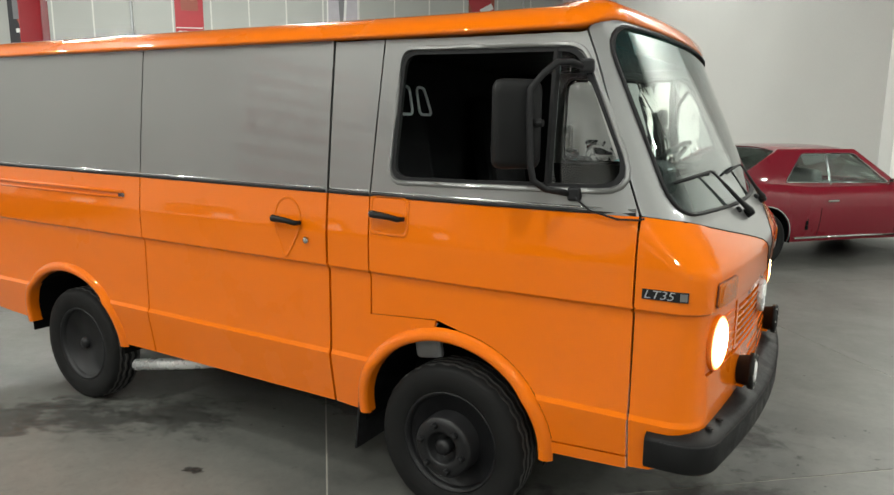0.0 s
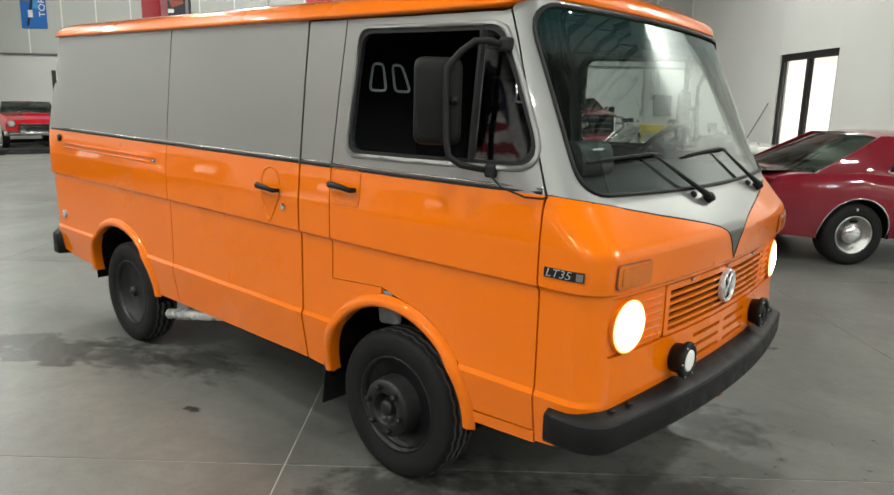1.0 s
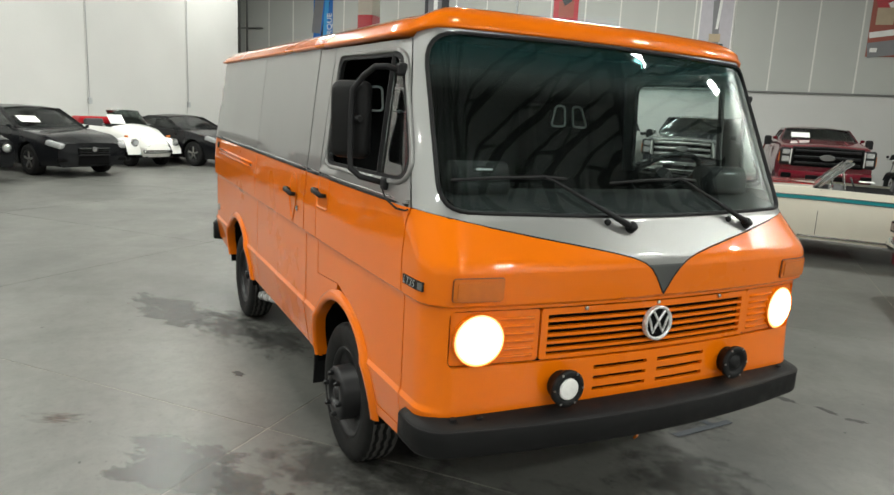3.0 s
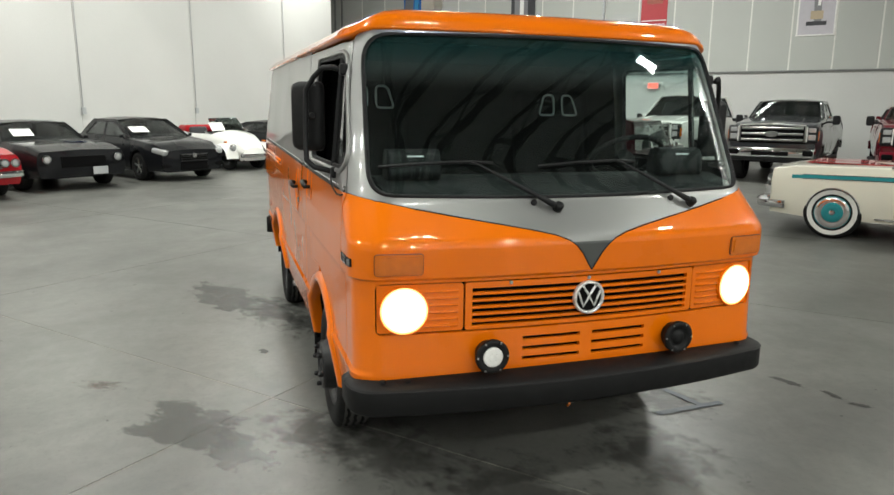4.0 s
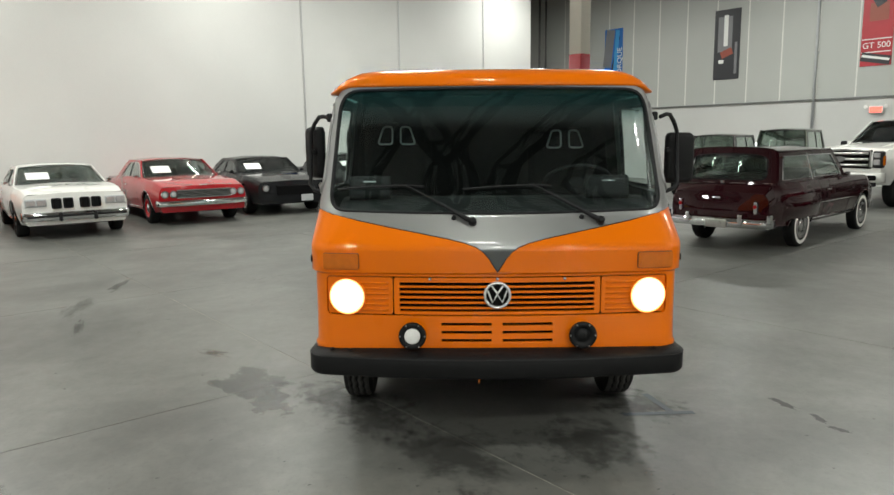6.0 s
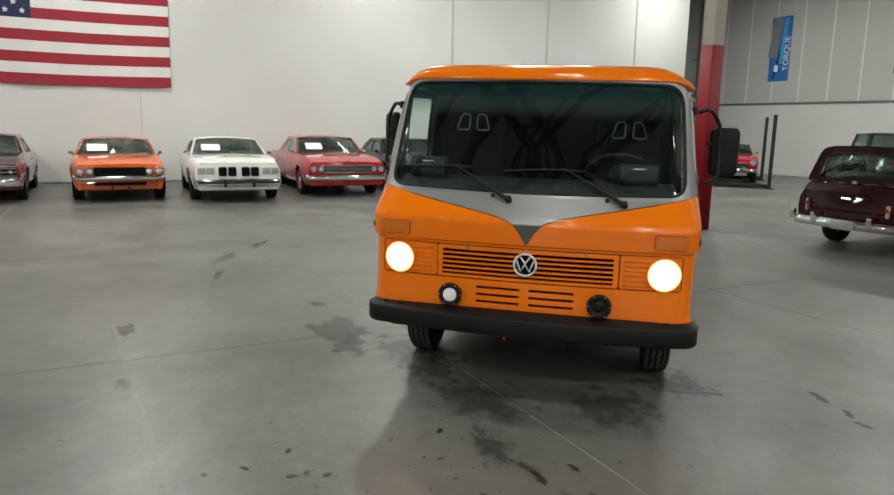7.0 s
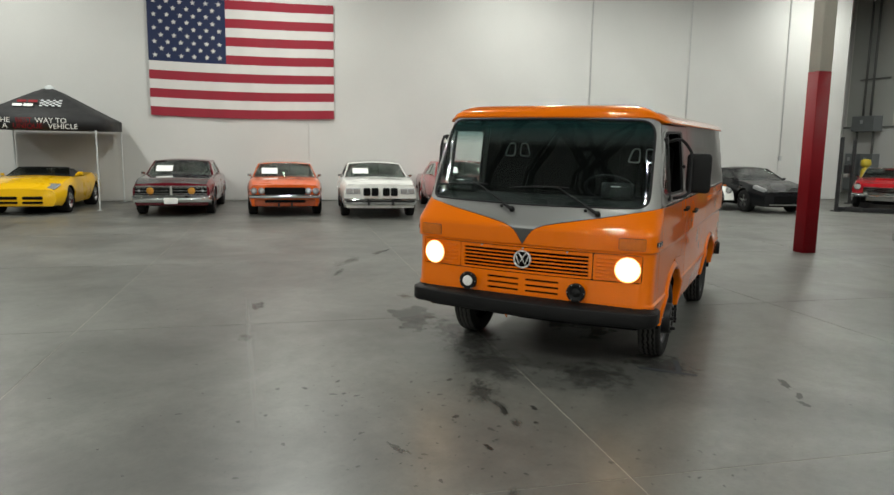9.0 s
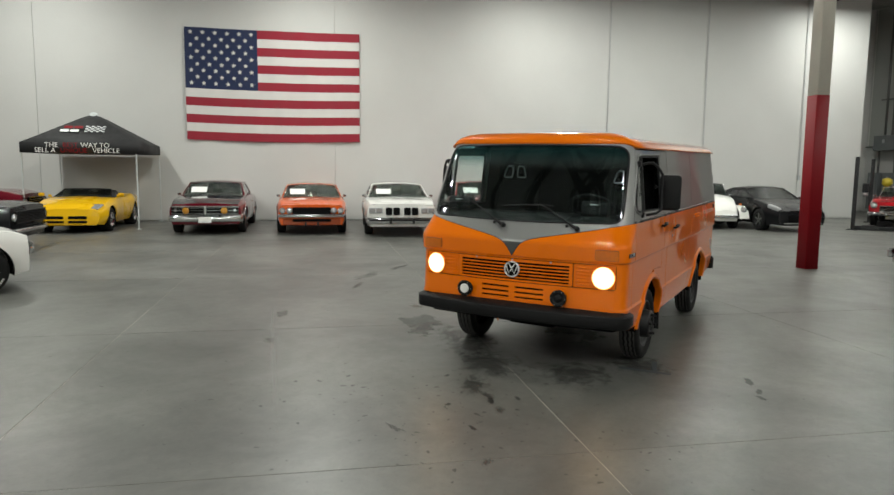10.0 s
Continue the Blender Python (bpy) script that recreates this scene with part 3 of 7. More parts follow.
for x, z in ((0.0, 2.30), (-4.2, 2.30)):
    for y in (-1.2, 1.2):
        post = part("post", box((0.13, 0.11, z), (x, y, z / 2), 0.012), "lift_black", lift_ob)
        part("base_plate", box((0.36, 0.30, 0.02), (x, y, 0.01), 0.004), "rubber", post)
        part("ladder_strip", box((0.02, 0.05, z - 0.3), (x + 0.075, y, z / 2)), "lift_black", post)
    part("cross_beam", box((0.14, 2.3, 0.12), (x, 0, 0.08), 0.012), "rubber", lift_ob)
for y in (-0.72, 0.72):
    part("runway", box((4.5, 0.48, 0.05), (-2.1, y, 0.05), 0.012), "lift_black", lift_ob)
    part("wheel_stop", box((0.06, 0.44, 0.10), (0.12, y, 0.12), 0.01), "lift_black", lift_ob)
part("power_unit", box((0.22, 0.20, 0.34), (-4.05, -1.36, 1.25), 0.04), "rubber", lift_ob, "motor and pump on a rear post")
part("oil_tank", tube([(-4.05, -1.36, 0.95), (-4.05, -1.36, 1.10)], 0.09, 12), "steel", lift_ob, smooth=40)
cart = thing("gas_cylinder", "tall yellow gas cylinder on the floor by the lift", "cylinder", HALL @ pose(-16.95, 24.25, 0) @ Matrix.Scale(1.28, 4))
part("bottle", lathe([(0.10, 0.0), (0.13, 0.03), (0.13, 0.80), (0.10, 0.93), (0.05, 0.98)], 18, "z"), YEL, cart, smooth=40)
part("valve", lathe([(0.10, 0.98), (0.16, 1.06), (0.14, 1.20), (0.05, 1.24)], 14, "z"), YEL, cart, smooth=40)

# show tent over the yellow car
CANVAS = mat("black_tent_canvas", (0.010, 0.010, 0.011), 0.7, 0, 0.2, 5, 0.0008, 150)
tent = thing("canopy_tent", "black pop-up canopy tent with white slogan lettering", "tent", HALL @ pose(-14.5, -5.33, 0))
TH = 1.5
part("canopy", loft([[(x, y, z) for x, y in ((s_ * TH, s_ * TH), (0, s_ * TH * 1.0), (-s_ * TH, s_ * TH), (-s_ * TH, 0), (-s_ * TH, -s_ * TH), (0, -s_ * TH), (s_ * TH, -s_ * TH), (s_ * TH, 0))] for s_, z in ((1.0, 2.12), (1.0, 2.40), (0.82, 2.56), (0.5, 2.86), (0.2, 3.14), (0.06, 3.25))]), CANVAS, tent, smooth=20)
part("cap", lathe([(0.16, 3.20), (0.12, 3.30), (0.03, 3.34)], 12, "z"), "piping", tent)
for sx in (-1, 1):
    for sy in (-1, 1):
        leg = part("leg", box((0.035, 0.035, 2.3), (sx * (TH - 0.03), sy * (TH - 0.03), 1.15), 0.004), "piping", tent)
        part("foot_plate", box((0.12, 0.12, 0.012), (sx * (TH - 0.03), sy * (TH - 0.03), 0.006)), "piping", leg)
for words, yy, mm in (("THE", 0.70, "paper"), ("BEST", 0.215, None), ("WAY TO", -0.42, "paper")):
    part("lettering", placed(text_mesh(words, 0.185), Matrix(((0, 0, 1, TH + 0.006), (1, 0, 0, -yy), (0, 1, 0, 2.335), (0, 0, 0, 1)))), mm or "col_red", tent)
for words, yy, mm in (("SELL A", 0.86, "paper"), ("UNIQUE", 0.13, None), ("VEHICLE", -0.70, "paper")):
    part("lettering", placed(text_mesh(words, 0.185), Matrix(((0, 0, 1, TH + 0.006), (1, 0, 0, -yy), (0, 1, 0, 2.19), (0, 0, 0, 1)))), mm or "col_red", tent)
plane = Matrix.Translation((TH * 0.63, 0, 2.77)) @ Matrix(((0, -math.cos(0.72), math.sin(0.72), 0), (1, 0, 0, 0), (0, math.sin(0.72), math.cos(0.72), 0), (0, 0, 0, 1)))
def on_roof(nm, x, y, sx, sy, mm):
    part(nm, placed(box((sx, sy, 0.008), (x, y, 0.03)), plane), mm, tent)
for x in (-0.42, -0.16):
    on_roof("logo_bar", x, 0.10, 0.22, 0.10, "col_red")
for x in (-0.50, -0.24):
    on_roof("logo_bar", x, -0.06, 0.22, 0.10, "paper")
for i in range(7):
    for j in range(5):
        if (i + j) % 2 == 0:
            on_roof("logo_check", 0.06 + 0.075 * i, 0.14 - 0.055 * j, 0.07, 0.045, "piping")

# ---- the van ----
VAN = thing("van", "orange and silver panel van with headlights on and open cab window", "van", pose(-0.36, 3.350, 0, -0.45, 0, 1.45))
W_T = [(0.38, 0.968), (0.60, 1.004), (0.640, 1.010), (0.658, 0.999), (0.70, 0.998), (1.030, 0.999), (1.040, 1.001), (1.052, 1.017), (1.2, 1.018), (1.37, 1.004), (1.75, 0.966), (2.06, 0.930)]
XF_T = [(0.38, -0.07), (0.52, -0.04), (0.66, -0.02), (1.042, -0.02), (1.056, -0.002), (1.173, 0.002), (1.189, -0.002), (1.200, -0.0065), (1.211, -0.0122), (1.345, -0.1195), (1.40, -0.148), (2.06, -0.455)]
R_T = [(0.38, 0.10), (1.0, 0.11), (1.19, 0.12), (1.37, 0.20), (2.06, 0.17)]
B_T = [(0.38, 0.06), (0.8, 0.08), (1.2, 0.08), (1.37, 0.07), (2.06, 0.08)]
XR_T = [(0.38, -4.78), (1.37, -4.82), (2.06, -4.66)]
RR = 0.10
BELT = 1.372


def shape(z):
    return curve_at(W_T, z), curve_at(XF_T, z), curve_at(R_T, z), curve_at(B_T, z), curve_at(XR_T, z)


def lift(x, z):
    f = min(1.0, max(0.0, (x + 0.61) / 0.11))
    brow = 0.036 * f * f * (3 - 2 * f) * min(1.0, max(0.0, (z - 1.5) / 0.5))      # the roof rises a little over the screen
    return z + brow + max(0.0, z - BELT) / 0.66 * 0.012 * min(1, max(0, -x - 0.5) / 4.3) + 0.032 * min(1, max(0, -x - 1.0) / 3.7)


def skin(s, z, off=0.0):
    """The van's skin: s runs from the middle of the front round the side, z is height, off stands proud of the skin."""
    w, xf, r, b, xr = shape(z)
    sg, q = (1 if s >= 0 else -1), abs(s)
    a = w - r
    arc = r * math.pi / 2
    if q <= a:
        x, y, n = xf - b * (q / w) ** 2, q, (1.0, 2 * b * q / w ** 2)
    elif q <= a + arc:
        p = (q - a) / r
        y = a + r * math.sin(p)
        x, n = xf - r + r * math.cos(p) - b * (y / w) ** 2, (math.cos(p), math.sin(p))
    else:
        t, run = q - a - arc, (xf - r - b) - (xr + RR)
        if t <= run:
            x, y, n = xf - r - b - t, w, (0.0, 1.0)
        elif t <= run + RR * math.pi / 2:
            p = (t - run) / RR
            x, y, n = xr + RR - RR * math.sin(p), w - RR + RR * math.cos(p), (-math.sin(p), math.cos(p))
        else:
            x, y, n = xr, w - RR - (t - run - RR * math.pi / 2), (-1.0, 0.0)
    k = off / math.hypot(*n)
    return Vector((x + n[0] * k, sg * (y + n[1] * k), lift(x, z)))


def side_s(x, z):
    w, xf, r, b, xr = shape(z)
    return (w - r) + r * math.pi / 2 + (xf - r - b - x)


def dense(pts, step=0.05):
    out = []
    for i, p in enumerate(pts):
        q = pts[(i + 1) % len(pts)]
        n = max(1, int(math.dist(p, q) / step))
        out += [(p[0] + (q[0] - p[0]) * k / n, p[1] + (q[1] - p[1]) * k / n) for k in range(n)]
    return out


def side_loop(pts, sg):
    return [(sg * side_s(x, z), z) for x, z in dense(pts, 0.016)]


Z_CUTS = [0.45, 0.52, 0.60, 0.632, 0.640, 0.649, 0.658, 0.664, 0.70, 0.85, 1.0, 1.030, 1.041, 1.053, 1.12, 1.165, 1.172, 1.181, 1.190, 1.200, 1.211, 1.225, 1.27, 1.335, 1.345, BELT, 1.40, 1.5, 1.6, 1.7, 1.8, 1.9, 2.0]


def shell(loops, off=0.0, thick=0.018, band=None, solid=False):
    """A panel of the skin inside the first (s, z) loop and outside the others, with turned-in edges. band(s, z) picks the material."""
    b = bmesh.new()
    for lp in loops:
        vs = [b.verts.new((p[0], p[1], 0)) for p in lp]
        for i, v in enumerate(vs):
            b.edges.new((v, vs[(i + 1) % len(vs)]))
    bmesh.ops.triangle_fill(b, use_beauty=True, use_dissolve=False, edges=b.edges[:], normal=(0, 0, 1))
    lo, hi = min(v.co.x for v in b.verts), max(v.co.x for v in b.verts)
    cuts = [((0, z, 0), (0, 1, 0)) for z in Z_CUTS]
    s = -7.0
    while s < 7.0:
        if lo < s < hi:
            cuts.append(((s, 0, 0), (1, 0, 0)))
        s += 0.035 if 0.58 < abs(s + 0.01) < 1.25 or 5.25 < abs(s + 0.01) < 5.95 else 0.14
    for co, no in cuts:
        bmesh.ops.bisect_plane(b, geom=b.verts[:] + b.edges[:] + b.faces[:], dist=1e-5, plane_co=co, plane_no=no)
    bmesh.ops.dissolve_limit(b, angle_limit=0.001, verts=[], edges=[])
    if band:
        for f in b.faces:
            c = f.calc_center_median()
            f.material_index = band(c.x, c.y)
    rim = [e for e in b.edges if len(e.link_faces) == 1]
    flat = {v: (v.co.x, v.co.y) for v in b.verts}
    inner = {}
    faces = b.faces[:]
    for e in rim:
        for v in e.verts:
            if v not in inner:
                inner[v] = b.verts.new(skin(*flat[v], off - thick))
    for e in rim:
        f = e.link_faces[0]
        v0, v1 = e.verts
        nf = b.faces.new((v0, v1, inner[v1], inner[v0]))
        nf.material_index = f.material_index
    if solid:
        for v in flat:
            if v not in inner:
                inner[v] = b.verts.new(skin(*flat[v], off - thick))
        for f in faces:
            b.faces.new([inner[v] for v in reversed(f.verts)])
    for v, (s, z) in flat.items():
        v.co = skin(s, z, off)
    bmesh.ops.recalc_face_normals(b, faces=b.faces)
    if sum(f.normal.dot(f.calc_center_median() - Vector((-2.4, 0, 1.1))) for f in faces) < 0:
        bmesh.ops.reverse_faces(b, faces=b.faces)
    return b


AF, AR = -1.09, -3.70
ARCH = {AF: (0.42, 0.415, 0.378), AR: (0.42, 0.440, 0.355)}      # centre height, half length, rise


def arc(cx, more, a0, a1, n=18):
    az, ra, rb = ARCH[cx]
    return [(cx + (ra + more) * math.cos(radians(a0 + (a1 - a0) * k / n)), az + (rb + more) * math.sin(radians(a0 + (a1 - a0) * k / n))) for k in range(n + 1)]


two_tone = lambda s, z: 1 if z > BELT else 0
G = 0.004
WIN_DOOR = rounded([(-1.365, 1.445), (-0.355, 1.462), (-0.595, 1.955), (-1.335, 1.965)], [0.07, 0.13, 0.05, 0.06])
for sg in (-1, 1):
    sl = lambda pts: side_loop(pts, sg)
    # cab door
    door = part("cab_door", shell([sl([(-0.330 - G, 0.492)] + [(-0.330 - G, z) for z in (0.7, 1.0, 1.2, BELT)] + [(-0.577, 2.005), (-1.425, 2.012), (-1.465 + G, BELT), (-1.465 + G, 0.862), (-1.14, 0.885)]
                 + [p for p in arc(AF, 0.06, 82, 9, 12)] + [(-0.625, 0.478)]), side_loop(WIN_DOOR, sg)], band=two_tone), ("orange", "silver"), VAN, "orange and silver cab door with dark window", smooth=28)
    seal_i = [(p[0] - (p[0] + 0.9) * 0.035, p[1] - (p[1] - 1.7) * 0.06) for p in WIN_DOOR]
    part("window_seal", shell([side_loop(WIN_DOOR, sg), side_loop(seal_i, sg)], off=0.001, thick=0.02), "rubber", door, "black rubber window seal", smooth=40)
    # raised pressed rim round the window
    rim = bmesh.new()
    ring_pts = dense(WIN_DOOR, 0.04)
    tube([skin(sg * side_s(-0.9 + (x + 0.9) * 1.02, 1.7 + (z - 1.7) * 1.035), 1.7 + (z - 1.7) * 1.035, 0.001) for x, z in ring_pts], 0.011, 6, rim, closed=True)
    part("window_rim", rim, "silver", door, smooth=60)
    # quarter-light bar and glass; the main pane is lowered on the driver's side
    part("quarter_bar", tube([skin(sg * side_s(-0.675, z), z, -0.012) for z in (1.45, 1.6, 1.8, 1.96)], 0.016, 6), "rubber", door)
    ql = [(-0.66, 1.47), (-0.39, 1.478), (-0.60, 1.94), (-0.66, 1.94)]
    part("quarter_glass", shell([side_loop(ql, sg)], off=-0.012, thick=0.004, solid=True), "smoked" if sg < 0 else "pane", door, smooth=40)
    # door pillar with the rear part of the front arch
    part("side_panel", shell([sl([(-1.69 + G, 2.012), (-1.432, 2.012), (-1.465 - G, BELT), (-1.465 - G, 0.858), (-1.14, 0.881)] + arc(AF, 0.052, 97, 90, 2) + arc(AF, 0, 90, 186, 16) + [(-1.53, 0.392), (-1.69 + G, 0.402)])], band=two_tone), ("orange", "silver"), VAN, smooth=28)
    part("sill_panel", shell([sl([(-0.330 - G, 0.484), (-0.625, 0.470), (-0.66, 0.462), (-0.685, 0.42), (-0.330 - G, 0.437)])]), "orange", VAN, smooth=28)
    # loading door and rear quarter
    load = part("sliding_door", shell([sl([(-1.695 - G, 2.018), (-1.695 - G, 1.06), (-1.695 - G, 0.403), (-2.96 + G, 0.403), (-2.96 + G, 2.02)])], band=two_tone), ("orange", "silver"), VAN, "orange and silver sliding load door", smooth=28)
    rear_s = lambda z: side_s(curve_at(XR_T, z) + RR, z) + RR * math.pi / 2 + 0.06
    path_q = [(-2.96 - G, 0.403), (-3.24, 0.403)] + arc(AR, 0, -3, 184, 30) + [(-4.155, 0.405), (-4.22, 0.415)]
    low_q = dense(path_q, 0.016)
    low_q = low_q[:len(low_q) - int(math.dist(path_q[-1], path_q[0]) / 0.016) + 1]
    quarter = [(sg * side_s(-2.96 - G, z), z) for z in [2.02 - 0.0163 * k for k in range(99)]] + [(sg * side_s(x, z), z) for x, z in low_q]
    quarter += [(sg * side_s(x, z), z) for x, z in ((-4.35, 0.42), (-4.5, 0.43), (-4.62, 0.45))] + [(sg * rear_s(0.50 + 0.0152 * k), 0.50 + 0.0152 * k) for k in range(101)]
    quarter += [(sg * side_s(x, 2.02), 2.02) for x in (-4.4, -4.0, -3.6, -3.2)]
    rear_q = part("rear_quarter", shell([quarter], band=two_tone), ("orange", "silver"), VAN, smooth=28)
    # arch flares: a rolled lip round each wheel opening
    for cx in (AF, AR):
        az, ra, rb = ARCH[cx]
        rings = []
        for k in range(37):
            ca, sa = math.cos(radians(-5 + 190 * k / 36)), math.sin(radians(-5 + 190 * k / 36))
            prof = ((0.0, -0.05), (-0.003, 0.0), (0.001, 0.014), (0.014, 0.021), (0.032, 0.018), (0.048, 0.007), (0.056, -0.004))
            rings.append([skin(sg * side_s(cx + ca * (ra + p), az + sa * (rb + p)), max(0.385, az + sa * (rb + p)), o) for p, o in prof])
        part("arch_lip", loft(rings, closed=False), "orange", VAN, smooth=60)
        # near-black colour holds the shade inside the well
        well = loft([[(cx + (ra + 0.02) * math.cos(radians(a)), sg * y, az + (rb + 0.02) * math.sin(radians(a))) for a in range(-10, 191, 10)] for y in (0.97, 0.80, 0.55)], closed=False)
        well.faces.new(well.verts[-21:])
        part("wheel_well", well, "dark", VAN, "wheel well, near-black for its shade")
    part("inner_bracket", box((0.14, 0.03, 0.12), (-1.29, sg * 0.80, 0.70), 0.02, rot=pose(0, 0, 0, 0, -8, 0)), "bar_grey", VAN)
    # belt moulding: dark line with a bright lower edge
    for zz, rr, mm, nm in ((BELT + 0.006, 0.007, "rubber", "belt_moulding"), (BELT + 0.020, 0.006, "chrome", "belt_strip")):
        if nm == "belt_strip":
            runs = ((-0.345, -1.455), (-1.475, -1.685), (-1.705, -4.5))
        else:
            runs = ((-0.345, -1.460), (-1.470, -1.690), (-1.705, -4.68))
        for x0, x1 in runs:
            n = max(2, int((x0 - x1) / 0.2))
            part(nm, tube([skin(sg * side_s(x0 + (x1 - x0) * k / n, zz), zz, 0.0) for k in range(n + 1)], rr, 5), mm, VAN, smooth=60)
    # handles in pressed cups
    for hx, hz, owner, wide in ((-1.366, 1.300, door, 0.19), (-1.918, 1.238, load, 0.0)):
        if wide:
            cup = rounded([(hx - 0.095, hz - 0.085), (hx + 0.10, hz - 0.085), (hx + 0.10, hz + 0.08), (hx - 0.095, hz + 0.08)], 0.03)
        else:
            cup = rounded([(hx - 0.02, hz - 0.20), (hx + 0.075, hz - 0.05), (hx + 0.085, hz + 0.04), (hx + 0.02, hz + 0.115), (hx - 0.07, hz + 0.09), (hx - 0.09, hz - 0.02)], 0.05)
        rings = []
        for k, o in ((1.0, 0.0005), (0.96, 0.004), (0.90, 0.001), (0.80, -0.006)):
            rings.append([skin(sg * side_s(hx + (x - hx) * k, hz + (z - hz) * k), hz + (z - hz) * k, o + 0.002) for x, z in cup])
        b = loft(rings, cap=False)
        b.faces.new(b.verts[-len(cup):])
        part("handle_cup", b, "orange", owner, smooth=50)
        hb = bmesh.new()
        tube([skin(sg * side_s(hx - 0.075, hz), hz, 0.012), skin(sg * side_s(hx - 0.062, hz + 0.004), hz + 0.004, 0.034), skin(sg * side_s(hx + 0.02, hz), hz, 0.040), skin(sg * side_s(hx + 0.072, hz - 0.008), hz - 0.008, 0.036), skin(sg * side_s(hx + 0.082, hz - 0.008), hz - 0.008, 0.010)], [0.013, 0.016, 0.013, 0.012, 0.010], 8, hb)
        part("handle", hb, "black_pl", owner, "black door handle", smooth=60)
        c = skin(sg * side_s(hx - (0.06 if wide else -0.11), hz - (-0.004 if wide else 0.085)), hz - (-0.004 if wide else 0.085), 0.036 if wide else 0.004)
        part("lock", lathe([(0.016, -0.004), (0.016, 0.006), (0.010, 0.009)], 14), "chrome", owner, m=pose(c.x, c.y, c.z, 0, 0, 0 if sg > 0 else 180), smooth=40)
    # sliding-door runner groove on the quarter, filler cap, vent stud
    b = bmesh.new()
    for z, o, r in ((1.286, 0.003, 0.010), (1.256, 0.001, 0.007)):
        tube([skin(sg * side_s(x, z), z, o) for x in (-3.10, -3.5, -4.0, -4.45)], r, 6, b)
    part("runner_rail", b, "orange", rear_q, smooth=60)
    tb = skin(sg * side_s(-3.105, 1.270), 1.270, 0.004)
    part("runner_end", box((0.05, 0.008, 0.022), tb, 0.002), "chrome", rear_q)
    c = skin(sg * side_s(-4.53, 1.318), 1.318, 0.006)
    part("vent_cap", lathe([(0.026, -0.006), (0.026, 0.005), (0.020, 0.008)], 14), "rubber", rear_q, m=pose(*c), smooth=40)
    c = skin(sg * side_s(-4.575, 0.748), 0.748, 0.004)
    part("side_marker", lathe([(0.032, -0.008), (0.032, 0.005), (0.026, 0.010)], 18), "lens", rear_q, m=pose(*c), smooth=40)
    # model badge
    bx, bz = -0.225, 1.112
    bs = side_s(bx, bz)
    badge = part("badge", shell([[(sg * (bs - 0.076), bz - 0.017), (sg * (bs + 0.076), bz - 0.017), (sg * (bs + 0.076), bz + 0.017), (sg * (bs - 0.076), bz + 0.017)]], off=0.006, thick=0.008), "rubber", VAN, "black badge with silver lettering", smooth=40)
    tm = text_mesh("LT35", 0.042, "CENTER", 0.001)
    for v in tm.verts:
        v.co = skin(sg * bs + v.co.x * 1.16 + 0.30 * v.co.y - 0.016, bz + v.co.y, 0.0085)
    part("lettering", tm, "piping", badge)
    c0, c1 = (bs - 0.072, bs - 0.050) if sg < 0 else (bs - 0.072, bs - 0.05)
    part("badge_mark", shell([[(sg * c0, bz - 0.013), (sg * c1, bz - 0.013), (sg * c1, bz + 0.013), (sg * c0, bz + 0.013)]], off=0.0075, thick=0.002), "trim_dark", badge)

# front skin: orange nose, silver cowl with the pointed stripe, screen surround
V_EDGE = [(0.0, 1.058), (0.018, 1.085), (0.045, 1.13), (0.075, 1.165), (0.11, 1.190), (0.17, 1.212), (0.26, 1.232), (0.40, 1.258), (0.57, 1.288), (0.75, 1.322), (0.90, 1.352)]
SEAM_F = [(-0.330 + G, BELT - 0.012 * k) for k in range(78)]
edge_r = [(-p[0], p[1]) for p in V_EDGE[::-1]]
seam_r, seam_l = [(-side_s(x, z), z) for x, z in SEAM_F], [(side_s(x, z), z) for x, z in SEAM_F]
GR = rounded([(-0.925, 0.815), (0.925, 0.815), (0.925, 1.030), (-0.925, 1.030)], 0.03)
SLOTS = []
for cx in (-0.165, 0.165):
    for cz in (0.77, 0.725, 0.68):
        SLOTS.append([(cx - 0.135, cz - 0.008), (cx + 0.135, cz - 0.008), (cx + 0.135, cz + 0.008), (cx - 0.135, cz + 0.008)])
outer = [seam_r[0]] + edge_r[:-1] + [(0.0, 1.058)] + V_EDGE[1:] + [seam_l[0]] + seam_l[1:] + [(1.07, 0.455), (1.0, 0.50), (0.95, 0.56), (0.5, 0.57), (0.0, 0.57), (-0.5, 0.57), (-0.95, 0.56), (-1.0, 0.50), (-1.07, 0.455)] + seam_r[::-1][:-1]
nose = part("front_panel", shell([dense(outer), GR] + SLOTS), "orange", VAN, "orange front panel with slotted vents", smooth=28)
WS = rounded([(-0.93, 1.372), (0.0, 1.350), (0.93, 1.372), (0.892, 2.003), (0.0, 2.014), (-0.892, 2.003)], [0.10, 0.6, 0.10, 0.13, 0.6, 0.13], 6)
cowl_edge = [(-p[0], p[1] + 0.003) for p in V_EDGE[::-1]][:-1] + [(0.0, 1.062)] + [(p[0], p[1] + 0.003) for p in V_EDGE[1:]]
up_r = [(-side_s(x, z), z) for x, z in ((-0.330 + G, BELT + 0.003), (-0.411 + G, 1.58), (-0.493 + G, 1.79), (-0.575 + G, 2.005), (-0.56, 2.03))]
up_l = [(-s, z) for s, z in up_r]
cowl = cowl_edge + up_l + [(s, 2.03) for s in (0.7, 0.35, 0.0, -0.35, -0.7)] + up_r[::-1]
part("screen_surround", shell([dense(cowl), WS], band=lambda s, z: 1 if z < 1.181 else 0), ("silver", "tip_grey"), VAN, "silver screen surround with pointed stripe", smooth=28)
